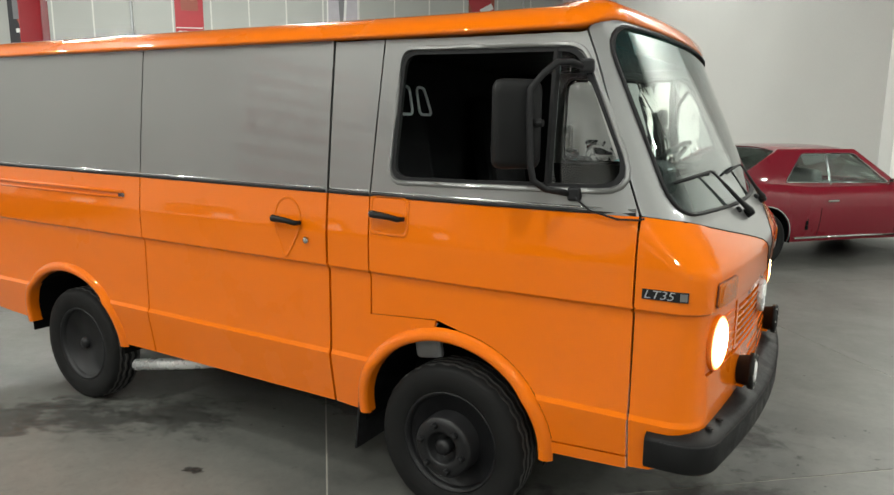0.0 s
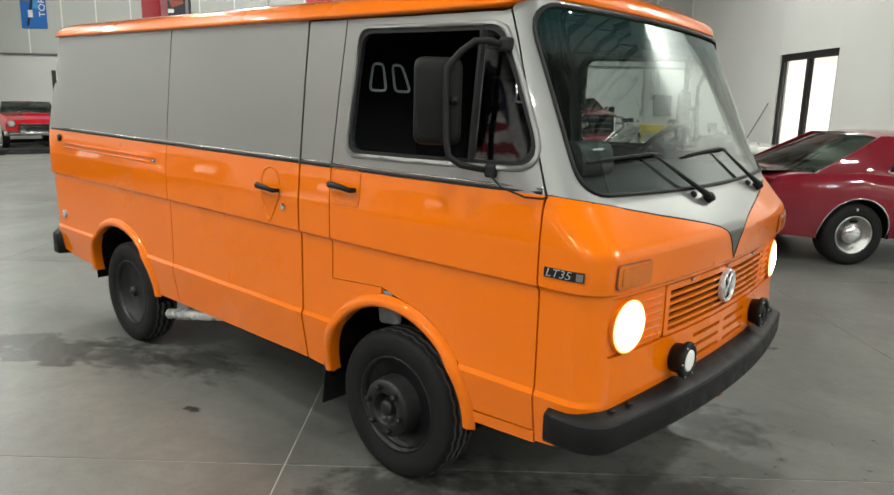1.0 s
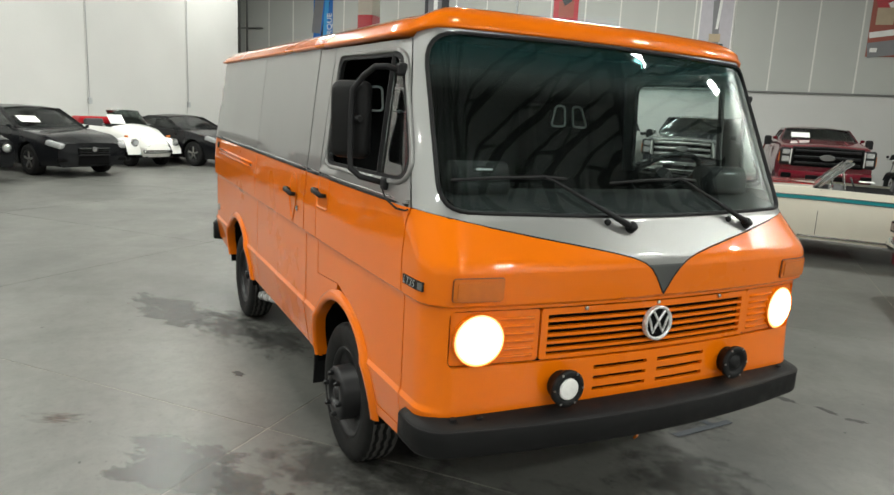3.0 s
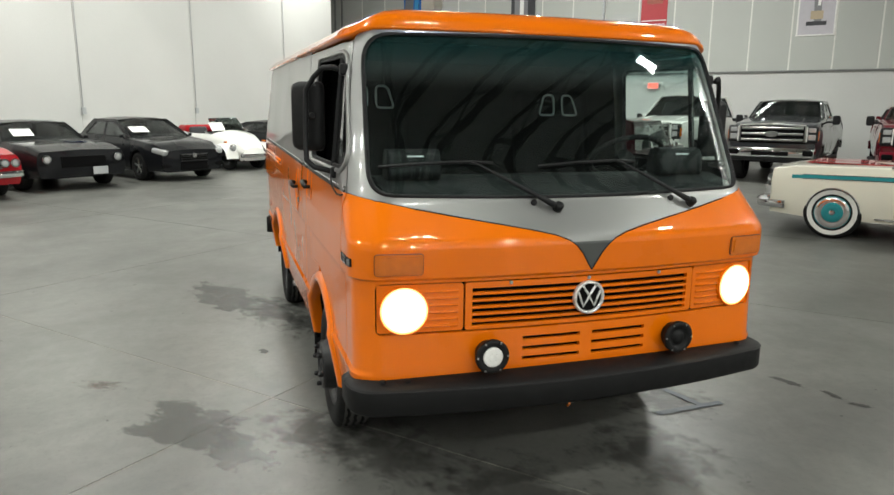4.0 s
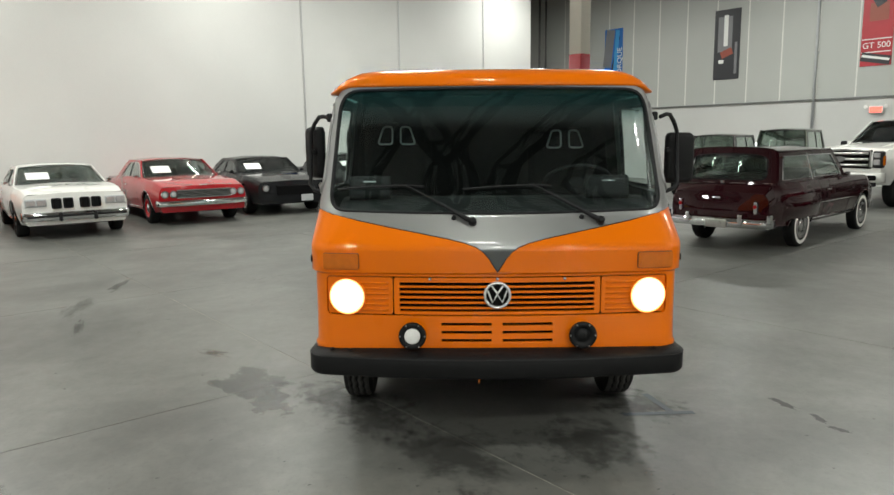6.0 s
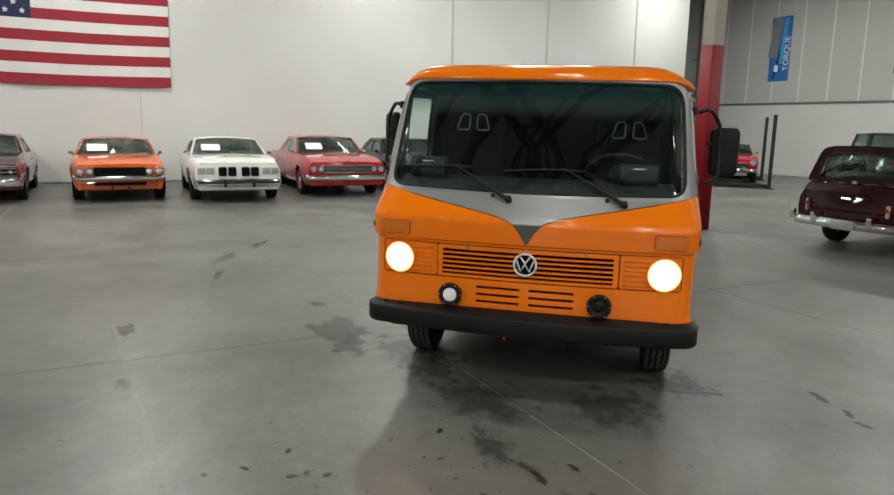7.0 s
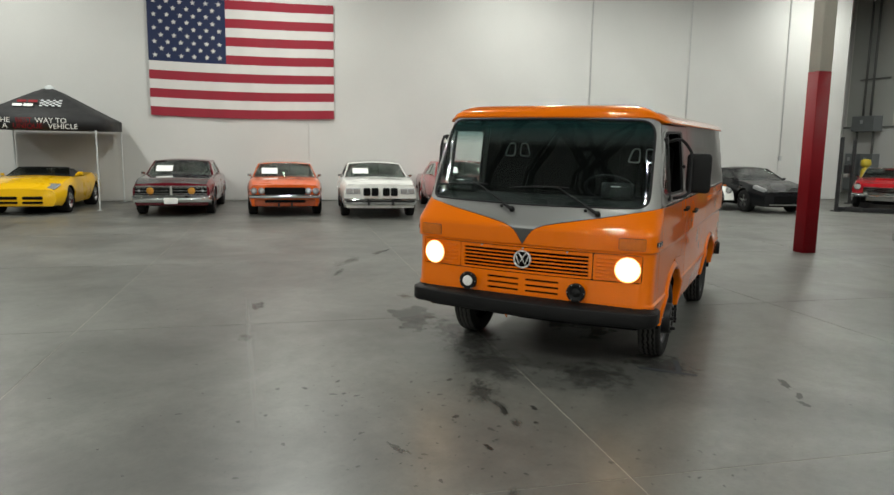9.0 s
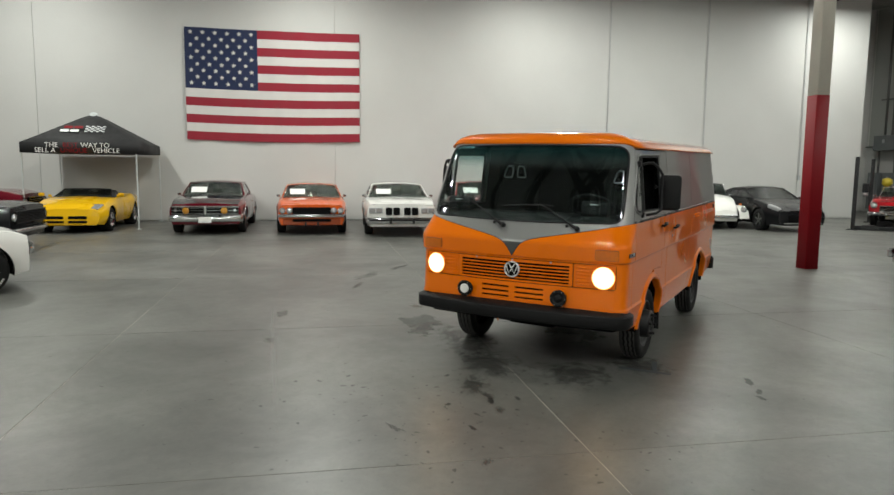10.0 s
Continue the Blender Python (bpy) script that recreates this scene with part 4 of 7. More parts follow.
part("stripe_outline", tube([skin(s, z, 0.001) for s, z in [seam_r[0]] + edge_r], 0.0025, 5), "rubber", VAN)
part("stripe_outline", tube([skin(s, z, 0.001) for s, z in V_EDGE + [seam_l[0]]], 0.0025, 5), "rubber", VAN)
ws_in = [(s * 0.986, 1.68 + (z - 1.68) * 0.972) for s, z in WS]
part("screen_seal", shell([WS, ws_in], off=0.006, thick=0.02), "rubber", VAN, "black rubber windscreen seal", smooth=40)
part("screen_seal_bead", tube([skin(s * 0.995, 1.68 + (z - 1.68) * 0.99, 0.003) for s, z in dense(WS, 0.05)], 0.007, 6, closed=True), "rubber", VAN, smooth=60)
screen = part("windscreen", shell([[(s * 0.992, 1.68 + (z - 1.68) * 0.985) for s, z in WS]], off=-0.004, thick=0.005, solid=True), "wind", VAN, "green-tinted windscreen", smooth=40)
screen.visible_shadow = False
# rear skin, and near-black inner sheets added to shut out light leaks
b = loft([[Vector((curve_at(XR_T, z) + 0.003, y, lift(-5, z))) for y in (-0.9, -0.45, 0, 0.45, 0.9)] for z in (0.5, 0.9, BELT, 1.7, 2.03)], closed=False)
part("rear_panel", b, "orange", VAN, smooth=28)
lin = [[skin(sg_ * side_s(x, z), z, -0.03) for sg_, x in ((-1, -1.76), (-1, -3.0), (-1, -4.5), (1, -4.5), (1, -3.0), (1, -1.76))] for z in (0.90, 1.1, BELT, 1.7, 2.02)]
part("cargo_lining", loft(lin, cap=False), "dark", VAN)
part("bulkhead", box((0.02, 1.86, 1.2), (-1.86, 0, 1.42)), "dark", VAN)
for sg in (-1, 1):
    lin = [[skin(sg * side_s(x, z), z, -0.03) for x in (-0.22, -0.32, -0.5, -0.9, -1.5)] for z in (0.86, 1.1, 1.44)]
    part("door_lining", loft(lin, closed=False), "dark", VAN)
    # unseen sheet added behind the post to keep the cab dark
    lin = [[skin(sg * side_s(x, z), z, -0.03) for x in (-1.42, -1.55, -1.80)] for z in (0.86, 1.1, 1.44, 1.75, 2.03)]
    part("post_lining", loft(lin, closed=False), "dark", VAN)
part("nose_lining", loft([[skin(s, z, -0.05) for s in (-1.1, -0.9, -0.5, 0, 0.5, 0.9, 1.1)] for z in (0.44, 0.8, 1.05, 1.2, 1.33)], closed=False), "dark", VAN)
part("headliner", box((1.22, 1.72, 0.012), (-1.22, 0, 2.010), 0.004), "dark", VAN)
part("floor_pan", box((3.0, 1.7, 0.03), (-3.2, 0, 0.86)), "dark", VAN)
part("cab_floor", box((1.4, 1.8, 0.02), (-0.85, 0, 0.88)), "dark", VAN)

# roof with its drip lip
def roof_ring(off, z, d):
    pts = []
    lim = side_s(curve_at(XR_T, 2.03) + RR, 2.03) + RR * math.pi / 2 + 0.80
    n = 120
    for i in range(-n, n):
        s = lim * i / n
        f = min(1.0, max(0.0, (skin(s, 2.03).x + 0.62) / 0.12))
        p = skin(s, 2.03, off * (1 - 0.65 * f) if off > 0 else off)
        cx = -2.55
        x, y = cx + (p.x - cx) * (1 - d / 2.15), p.y * (1 - d / 0.93)
        pts.append((x, y, 2.03 + (z - 2.03) * (0.71 if z > 2.03 else 1.0) + (lift(p.x, 2.03) - 2.03)))
    return pts
rr = [roof_ring(-0.02, 2.018, 0), roof_ring(0.030, 2.020, 0), roof_ring(0.036, 2.030, 0), roof_ring(0.022, 2.044, 0), roof_ring(0.010, 2.07, 0.0), roof_ring(0.0, 2.105, 0.02), roof_ring(0, 2.140, 0.07), roof_ring(0, 2.162, 0.14), roof_ring(0, 2.182, 0.26), roof_ring(0, 2.194, 0.45), roof_ring(0, 2.20, 0.7)]
part("roof", loft(rr, cap=True), "orange", VAN, "orange pressed steel roof", smooth=35)

# grille, lamps
part("grille_back", shell([GR], off=-0.045, thick=0.004), "dark", VAN)
def bar(y0, y1, z0, z1, off, depth=0.02):
    return shell([dense([(y0, z0), (y1, z0), (y1, z1), (y0, z1)], 0.12)], off=off, thick=depth)
grille = part("grille_frame", shell([rounded([(-0.555, 0.822), (0.555, 0.822), (0.555, 1.024), (-0.555, 1.024)], 0.012), [(-0.525, 0.838), (0.525, 0.838), (0.525, 1.008), (-0.525, 1.008)]], off=-0.004, thick=0.02), "orange", VAN, "orange slatted grille", smooth=28)
for i in range(6):
    z = 0.842 + i * 0.0292
    part("slat", bar(-0.526, 0.526, z + 0.010, z + 0.021, -0.005, 0.02), "orange", grille)
for y in (-0.36, 0.0, 0.36):
    part("grille_clip", lathe([(0.008, 0), (0.008, 0.006), (0.004, 0.008)], 8, "x"), "steel", grille, m=pose(*skin(y, 1.018, -0.002)))
for sg in (-1, 1):
    a, c = sg * 0.562, sg * 0.92
    lp = rounded([(min(a, c), 0.822), (max(a, c), 0.822), (max(a, c), 1.024), (min(a, c), 1.024)], 0.015)
    unit = part("headlamp_panel", shell([lp], off=-0.008, thick=0.02), "orange", VAN, "orange ribbed headlamp surround", smooth=28)
    for i in range(6):
        z = 0.846 + i * 0.0292
        part("rib", tube([skin(sg * y, z, -0.006) for y in (0.585, 0.66, 0.75, 0.82)], 0.006, 6), "orange", unit, smooth=60)
    lc = skin(0.818 if sg > 0 else -0.810, 0.917, 0.0)
    lamp = part("headlamp", lathe([(0.103, -0.03), (0.104, 0.004), (0.101, 0.008), (0.098, 0.006)], 36, "x", cap=False), "orange", unit, "round headlamp, lit", m=pose(lc.x, lc.y, lc.z, 0, 0, sg * 7.6), smooth=40)
    part("lens", lathe([(0.099, 0.004), (0.083, 0.012), (0.05, 0.018), (0.02, 0.020)], 36, "x"), "lamp_on", lamp, smooth=60)
    # turn signal
    yl = rounded([(0.750 if sg > 0 else -0.930, 1.072), (0.940 if sg > 0 else -0.740, 1.072), (0.940 if sg > 0 else -0.740, 1.156), (0.750 if sg > 0 else -0.930, 1.156)], 0.012)
    sig = part("turn_signal", shell([yl], off=0.010, thick=0.02), "amber", VAN, "amber turn signal lens", smooth=28)
    part("signal_seal", tube([skin(s, z, 0.002) for s, z in dense(yl, 0.04)], 0.0035, 5, closed=True), "signal_edge", sig)
    mid_s = 0.845 if sg > 0 else -0.835
    inner = [(mid_s + (s - mid_s) * 0.86, 1.114 + (z - 1.114) * 0.74) for s, z in yl]
    part("signal_face", shell([inner], off=0.014, thick=0.006), "amber", sig, smooth=28)
    # round auxiliary horn on a bracket: pale centre on one, all black on the other
    hy = sg * 0.455
    horn = part("horn", lathe([(0.022, -0.10), (0.03, -0.075), (0.055, -0.07), (0.062, -0.02), (0.072, -0.018), (0.074, 0.0), (0.066, 0.006), (0.046, 0.004), (0.044, -0.006), (0.03, -0.004), (0.026, 0.004), (0.010, 0.008)], 28, "x"), "black_pl", VAN, "round black auxiliary horn", m=pose(0.022, hy, 0.718), smooth=40)
    if sg < 0:
        part("horn_cap", lathe([(0.043, -0.004), (0.043, 0.006), (0.036, 0.009), (0.018, 0.006), (0.008, 0.010)], 24, "x"), "white_pl", horn, "pale plastic centre", smooth=40)
    for k in range(6):
        an = k * math.pi / 3
        part("screw", lathe([(0.005, 0), (0.005, 0.006), (0.003, 0.008)], 8, "x"), "steel", horn, m=pose(0.0, 0.066 * math.cos(an), 0.066 * math.sin(an)))
    part("horn_bracket", box((0.07, 0.035, 0.05), (-0.045, hy, 0.672), 0.006), "orange", VAN)
ec = skin(0, 0.932, 0.004)
emblem = part("emblem", lathe([(0.072, -0.01), (0.074, 0.008), (0.070, 0.014), (0.062, 0.012), (0.060, 0.004)], 36, "x", cap=False), "badge_metal", VAN, "round chrome emblem", m=pose(*ec), smooth=40)
part("emblem_plate", lathe([(0.062, -0.004), (0.062, 0.003)], 30, "x"), "dark", emblem)
eb = bmesh.new()
for z0, z1, ww in ((0.056, 0.008, 0.030), (0.006, -0.052, 0.040)):
    for q in (-1, 1):
        if z0 > 0.03:
            tube([(0.007, q * ww, z0 - 0.006), (0.007, 0, z1)], 0.0055, 6, eb)
        else:
            tube([(0.007, q * 0.052, 0.026), (0.007, q * 0.026, z1 + 0.012), (0.007, 0, z0)], 0.0055, 6, eb)
part("emblem_bars", eb, "badge_metal", emblem)
# bumpers
def sweep(path, prof, mats_of=None):
    rings = []
    for i, p in enumerate(path):
        d = (Vector(path[min(i + 1, len(path) - 1)]) - Vector(path[max(i - 1, 0)])).normalized()
        n = Vector((-d.y, d.x, 0)) * -1
        rings.append([(p[0] + n.x * o, p[1] + n.y * o, z) for o, z in prof])
    b = loft(rings)
    return b
def bumper_path(xc, bend, hw, back):
    """From one return round the bowed face to the other."""
    cor = 0.13
    h = hw - cor
    face = [(xc - bend * (y / hw) ** 2, y) for y in [h * k / 7 for k in range(-7, 8)]]
    xe = face[0][0] - cor
    turn = [(xe + cor * math.sin(math.pi / 2 * k / 6), hw - cor + cor * math.cos(math.pi / 2 * k / 6)) for k in range(6)]
    ret = [(-back, hw), ((xe - back) / 2, hw)]
    left = ret + turn
    return [(x, -y) for x, y in left] + face + left[::-1]
fb = [(x, y + 0.004) for x, y in bumper_path(0.066, 0.115, 1.040, 0.26)]
prof = [(0.0, 0.502), (0.0, 0.588), (-0.003, 0.596), (-0.010, 0.602), (-0.022, 0.608), (-0.112, 0.650), (-0.118, 0.640), (-0.095, 0.500), (-0.035, 0.484), (-0.010, 0.488)]
b = sweep(fb, prof)
for f in b.faces:
    if f.normal.z > 0.5:
        f.material_index = 1
bump = part("front_bumper", b, ("black_pl", "bumper_top"), VAN, "black plastic front bumper with faded top", smooth=35)
part("bumper_groove", tube([(x - 0.001, y, 0.593) for x, y in fb[1:-1]], 0.003, 5), "rubber", bump)
for y in (-0.9, -0.8, 0.86):
    part("bumper_bolt", lathe([(0.014, 0), (0.013, 0.006), (0.006, 0.009)], 10, "z"), "black_pl", bump, m=pose(0.02 - 0.115 * (y / 1.04) ** 2, y, 0.624))
rb = [(-4.78 - x, y) for x, y in bumper_path(0.13, 0.03, 1.03, 0.10)]
part("rear_bumper", sweep(rb[::-1], [(0, 0.46), (0, 0.60), (-0.03, 0.63), (-0.13, 0.62), (-0.13, 0.45)]), "black_pl", VAN, "black rear bumper", smooth=35)
# wipers, pivots, washer jets
for y0, sgn in ((-0.13, 1), (0.56, 1)):
    wip = part("wiper_arm", tube([skin(y0, 1.322, 0.02), skin(y0 - 0.03, 1.335, 0.035), skin(y0 - 0.12, 1.385, 0.030), skin(y0 - 0.33, 1.495, 0.028), skin(y0 - 0.36, 1.503, 0.026)], [0.013, 0.014, 0.009, 0.005, 0.005], 8), "rubber", VAN, "black windscreen wiper", smooth=60)
    part("wiper_blade", tube([skin(y0 - 0.74, 1.485, 0.010), skin(y0 - 0.55, 1.500, 0.018), skin(y0 - 0.36, 1.506, 0.020), skin(y0 - 0.26, 1.500, 0.010)], 0.0062, 6), "rubber", wip, smooth=60)
    part("wiper_pivot", lathe([(0.022, 0), (0.02, 0.03), (0.012, 0.036)], 14, "x"), "black_pl", wip, m=pose(*skin(y0, 1.312, 0.0), 0, -35, 0), smooth=40)
    part("washer_jet", lathe([(0.014, 0), (0.012, 0.012), (0.006, 0.016)], 12, "x"), "rubber", VAN, m=pose(*skin(y0 - 0.10, 1.335, 0.0), 0, -35, 0))
# door mirrors: tall black heads on tubular loops
for sg in (-1, 1):
    y0 = sg * 0.985
    loop_pts = [(-0.535, sg * 0.965, 1.878), (-0.57, sg * 1.01, 1.895), (-0.61, sg * 1.045, 1.893), (-0.645, sg * 1.08, 1.855), (-0.68, sg * 1.112, 1.80), (-0.678, sg * 1.116, 1.70), (-0.668, sg * 1.12, 1.54), (-0.655, sg * 1.12, 1.485), (-0.62, sg * 1.09, 1.455), (-0.56, sg * 1.015, 1.438)]
    loop_pts = [(x - (0.026 if sg < 0 else 0.0), y + (0.012 if sg < 0 else 0.02), z) for x, y, z in loop_pts]
    mir = part("door_mirror", tube(loop_pts, 0.0125, 8), "rubber", VAN, "tall black door mirror on a tubular loop", smooth=60)
    hw_ = 0.088 if sg < 0 else 0.094
    head = rounded([(-hw_, -0.158), (hw_, -0.158), (hw_, 0.158), (-hw_, 0.158)], 0.04, 5)
    rings = []
    for k, o in ((0.90, 0.0), (1.0, -0.006), (1.0, -0.025), (0.95, -0.045), (0.82, -0.052)):
        rings.append([(-o, p[0] * k, p[1] * k) for p in head])
    at = pose(-0.775, -1.068, 1.680, 0, 0, -50) if sg < 0 else pose(-0.80, 1.180, 1.632, 0, 0, 14)
    part("mirror_head", loft(rings), "black_pl", mir, "black mirror housing", m=at, smooth=45)
    part("mirror_glass", loft([[(-0.002, p[0] * 0.86, p[1] * 0.9) for p in head], [(-0.006, p[0] * 0.86, p[1] * 0.9) for p in head]]), "chrome", mir, m=at)
    for p in ((-0.555, sg * 0.955, 1.885), (-0.565, sg * 1.0, 1.437)):
        part("mirror_foot", box((0.05, 0.035, 0.05), p, 0.01), "rubber", mir)
    part("mirror_knob", lathe([(0.012, -0.02), (0.016, 0.0), (0.012, 0.02)], 10, "x"), "black_pl", mir, m=pose(-0.682, sg * 1.08, 1.685))
    if sg < 0:
        part("mirror_cable", tube([(-0.58, -1.0, 1.455), (-0.55, -1.02, 1.42), (-0.50, -1.025, 1.385), (-0.40, -1.02, 1.36), (-0.33, -1.015, 1.362), (-0.31, -1.012, 1.368)], 0.004, 5), "rubber", mir)
# wheels
def van_wheel(x, sg, front):
    seg, rad, wd = 40, 0.345, 0.19
    tp = [(0.215, -0.07), (0.235, -0.085), (0.28, -0.094), (0.318, -0.090), (0.336, -0.078), (0.345, -0.062)]
    for g in (-0.040, 0.0, 0.040):
        tp += [(rad, g - 0.010), (rad - 0.010, g - 0.006), (rad - 0.010, g + 0.006), (rad, g + 0.010)]
    tp += [(0.345, 0.062), (0.336, 0.078), (0.318, 0.090), (0.28, 0.094), (0.235, 0.085), (0.215, 0.07)]
    mm = [0 if r < 0.338 else 1 for r, _ in tp[1:]]
    y = sg * (0.872 if front else 0.868)
    tyre = lathe(tp, 120, "y", mats=mm, cap=False)
    for v in tyre.verts:
        r = math.hypot(v.co.x, v.co.z)
        k = round(math.atan2(v.co.z, v.co.x) / (2 * math.pi) * 120)
        if r > 0.344 and abs(v.co.y) > 0.055:
            if k % 4 < 2:
                v.co.x, v.co.z, v.co.y = v.co.x * 0.978, v.co.z * 0.978, v.co.y * 0.96
        elif r > 0.333 and abs(v.co.y) < 0.055:
            v.co.y += 0.0035 if k % 4 < 2 else -0.0035
    wheel = part("wheel", tyre, ("tyre", "tread"), VAN, "black tyre on a black steel wheel", m=pose(x, y, rad - 0.003 + 0.0068 * sg, 0, 0, 0 if sg > 0 else 180), smooth=35)
    if front:
        rim = [(0.222, 0.05), (0.226, 0.078), (0.218, 0.080), (0.205, 0.05), (0.192, 0.0), (0.165, -0.01), (0.138, 0.02), (0.134, 0.125), (0.124, 0.138), (0.075, 0.142), (0.068, 0.134), (0.064, 0.095), (0.04, 0.09)]
    else:
        rim = [(0.222, 0.05), (0.226, 0.078), (0.218, 0.082), (0.205, 0.05), (0.195, -0.03), (0.15, -0.05), (0.10, -0.055), (0.09, -0.03), (0.085, 0.03), (0.05, 0.035)]
    disc = part("rim", lathe(rim, 40, "y"), "rim", wheel, "black steel rim", smooth=35)
    part("hub", lathe([(0.036, 0.02), (0.036, 0.128 if front else 0.06), (0.028, 0.138 if front else 0.07), (0.010, 0.141 if front else 0.075)], 20, "y"), "rim", disc, smooth=40)
    for k in range(6 if front else 5):
        a = 2 * math.pi * (k + 0.3) / (6 if front else 5)
        r0 = 0.100 if front else 0.125
        part("wheel_nut", lathe([(0.014, 0.13 if front else -0.055), (0.014, 0.158 if front else -0.02), (0.009, 0.166 if front else -0.01)], 6, "y"), "rim", disc, m=pose(r0 * math.sin(a), 0, r0 * math.cos(a)))
for x, fr in ((-1.098, True), (-3.69, False)):
    for sg in (-1, 1):
        van_wheel(x, sg, fr)
for sg in (-1, 1):
    part("mud_flap", box((0.012, 0.24, 0.30), (-1.56, sg * 0.86, 0.35), 0.004, rot=pose(0, 0, 0, 0, 6, 0)), "rubber", VAN, "black rubber mud flap")
part("axle_beam", tube([(AF, -0.75, 0.34), (AF, 0.75, 0.34)], 0.05, 10), "dark", VAN)
part("axle_beam", tube([(-3.69, -0.75, 0.34), (-3.69, 0.75, 0.34)], 0.06, 10), "dark", VAN)
for y in (-0.42, 0.42):
    part("chassis_rail", box((4.2, 0.08, 0.13), (-2.6, y, 0.47), 0.01), "dark", VAN)
part("engine_sump", box((0.8, 0.5, 0.2), (-0.9, 0, 0.42), 0.04), "dark", VAN)
part("exhaust_pipe", tube([(-1.5, -0.25, 0.38), (-2.4, -0.70, 0.40), (-2.85, -0.88, 0.345), (-3.24, -0.90, 0.272)], 0.034, 10), "badge_metal", VAN, "bright steel exhaust pipe", smooth=60)
part("tow_eye", tube([(0.03, -0.10, 0.51), (0.045, -0.10, 0.475), (0.03, -0.10, 0.462)], 0.006, 6), "amber", VAN)
# cab interior: dash, wheel, seats with pale piping, speakers on the dash
part("dashboard", loft([[(x, y, z) for y in (-0.86, -0.4, 0, 0.4, 0.86)] for x, z in ((-0.18, 1.33), (-0.235, 1.395), (-0.36, 1.425), (-0.50, 1.425), (-0.58, 1.36), (-0.58, 1.05))], closed=False), "trim_in", VAN, "charcoal dashboard", smooth=40)
for y, ww in ((-0.70, 0.23), (0.64, 0.23)):
    sp = part("dash_speaker", loft([[(x * 1.0 - 0.36, y + q * ww / 2, z) for x, z in rounded([(-0.07, 1.42), (0.07, 1.42), (0.05, 1.548), (-0.05, 1.553)], 0.045, 5)] for q in (-1, -0.93, 0.93, 1)]), "trim_in", VAN, "black box speaker on the dashboard", smooth=40)
    part("speaker_mark", box((0.004, 0.070, 0.006), (-0.303, y, 1.522), rot=pose(0, 0, 0, 0, -8, 0)), "bar_grey", sp)
sw = part("steering_wheel", tube([(-0.60 + 0.19 * 0.85 * math.cos(a) * 0.65, 0.52 + 0.20 * math.sin(a), 1.49 + 0.19 * 0.62 * math.cos(a) * 0.9) for a in [2 * math.pi * k / 28 for k in range(28)]], 0.014, 8, closed=True), "trim_in", VAN, "thin black steering wheel", smooth=60)
part("wheel_hub", lathe([(0.06, 0), (0.05, 0.03)], 16, "x"), "trim_in", sw, m=pose(-0.62, 0.52, 1.47, 0, -50, 0))
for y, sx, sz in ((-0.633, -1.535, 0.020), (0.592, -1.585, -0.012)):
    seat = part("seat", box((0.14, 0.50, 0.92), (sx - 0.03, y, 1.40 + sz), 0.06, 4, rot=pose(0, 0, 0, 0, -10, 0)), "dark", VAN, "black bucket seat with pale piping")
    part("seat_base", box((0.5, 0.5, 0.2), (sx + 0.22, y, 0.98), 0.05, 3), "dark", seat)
    for q in (-1, 1):
        ol = rounded([(q * 0.030, -0.062), (q * 0.135, -0.062), (q * 0.095, 0.062), (q * 0.030, 0.062)], 0.025, 4)
        part("piping", tube([(sx + 0.055 - pz * 0.17, y + py, 1.765 + sz + pz) for py, pz in ol], 0.0065, 6, closed=True), "piping", seat, "pale piping round a seat opening", smooth=60)

# ---- parked vehicles ----
PAINTS = {k: car_paint("paint_" + k, c) for k, c in dict(maroon=(0.115, 0.004, 0.012), burgundy=(0.018, 0.0016, 0.0035), white=(0.76, 0.755, 0.72), cream=(0.74, 0.71, 0.60), red=(0.36, 0.012, 0.018), navy=(0.010, 0.018, 0.060), crimson=(0.165, 0.006, 0.016), orange=(0.62, 0.10, 0.012),
          yellow=(0.80, 0.46, 0.008), black=(0.010, 0.011, 0.013), charcoal=(0.035, 0.037, 0.042), graphite=(0.009, 0.0095, 0.011), teal=(0.02, 0.22, 0.24), olive=(0.035, 0.045, 0.025), copper=(0.30, 0.06, 0.02), matblack=(0.018, 0.017, 0.018)).items()}
for k_, c_ in dict(black=(0.008, 0.0085, 0.010), graphite=(0.006, 0.0063, 0.0075)).items():
    PAINTS[k_] = mat("dark_paint_" + k_, c_, 0.28, 0.0, 0.05, 1.5, 0.0, 900.0, 0.5, 0.15, spec=0.05)
M["dark_glass"] = glass("dark_car_glass", (0.25, 0.28, 0.28))
M["car_glass"] = glass("car_window_glass", (0.74, 0.85, 0.79))
M["tail"] = mat("red_tail_lens", (0.30, 0.008, 0.01), 0.15, 0, 0.1, 30, 0.0006, 200, 0.6)
M["tail_dark"] = mat("dark_red_tail_lens", (0.05, 0.003, 0.004), 0.2, 0, 0.1, 30, 0.0006, 200, 0.6)
M["whitewall"] = mat("white_sidewall", (0.68, 0.67, 0.63), 0.6, 0, 0.06, 6)
M["gold"] = mat("amber_fog_lens", (0.42, 0.19, 0.02), 0.15, 0, 0.1, 30, 0, 200, 0.6)
M["tan_in"] = mat("dark_vinyl_seat", (0.03, 0.03, 0.032), 0.6, 0, 0.15, 8)
WHEEL_MESH = {}


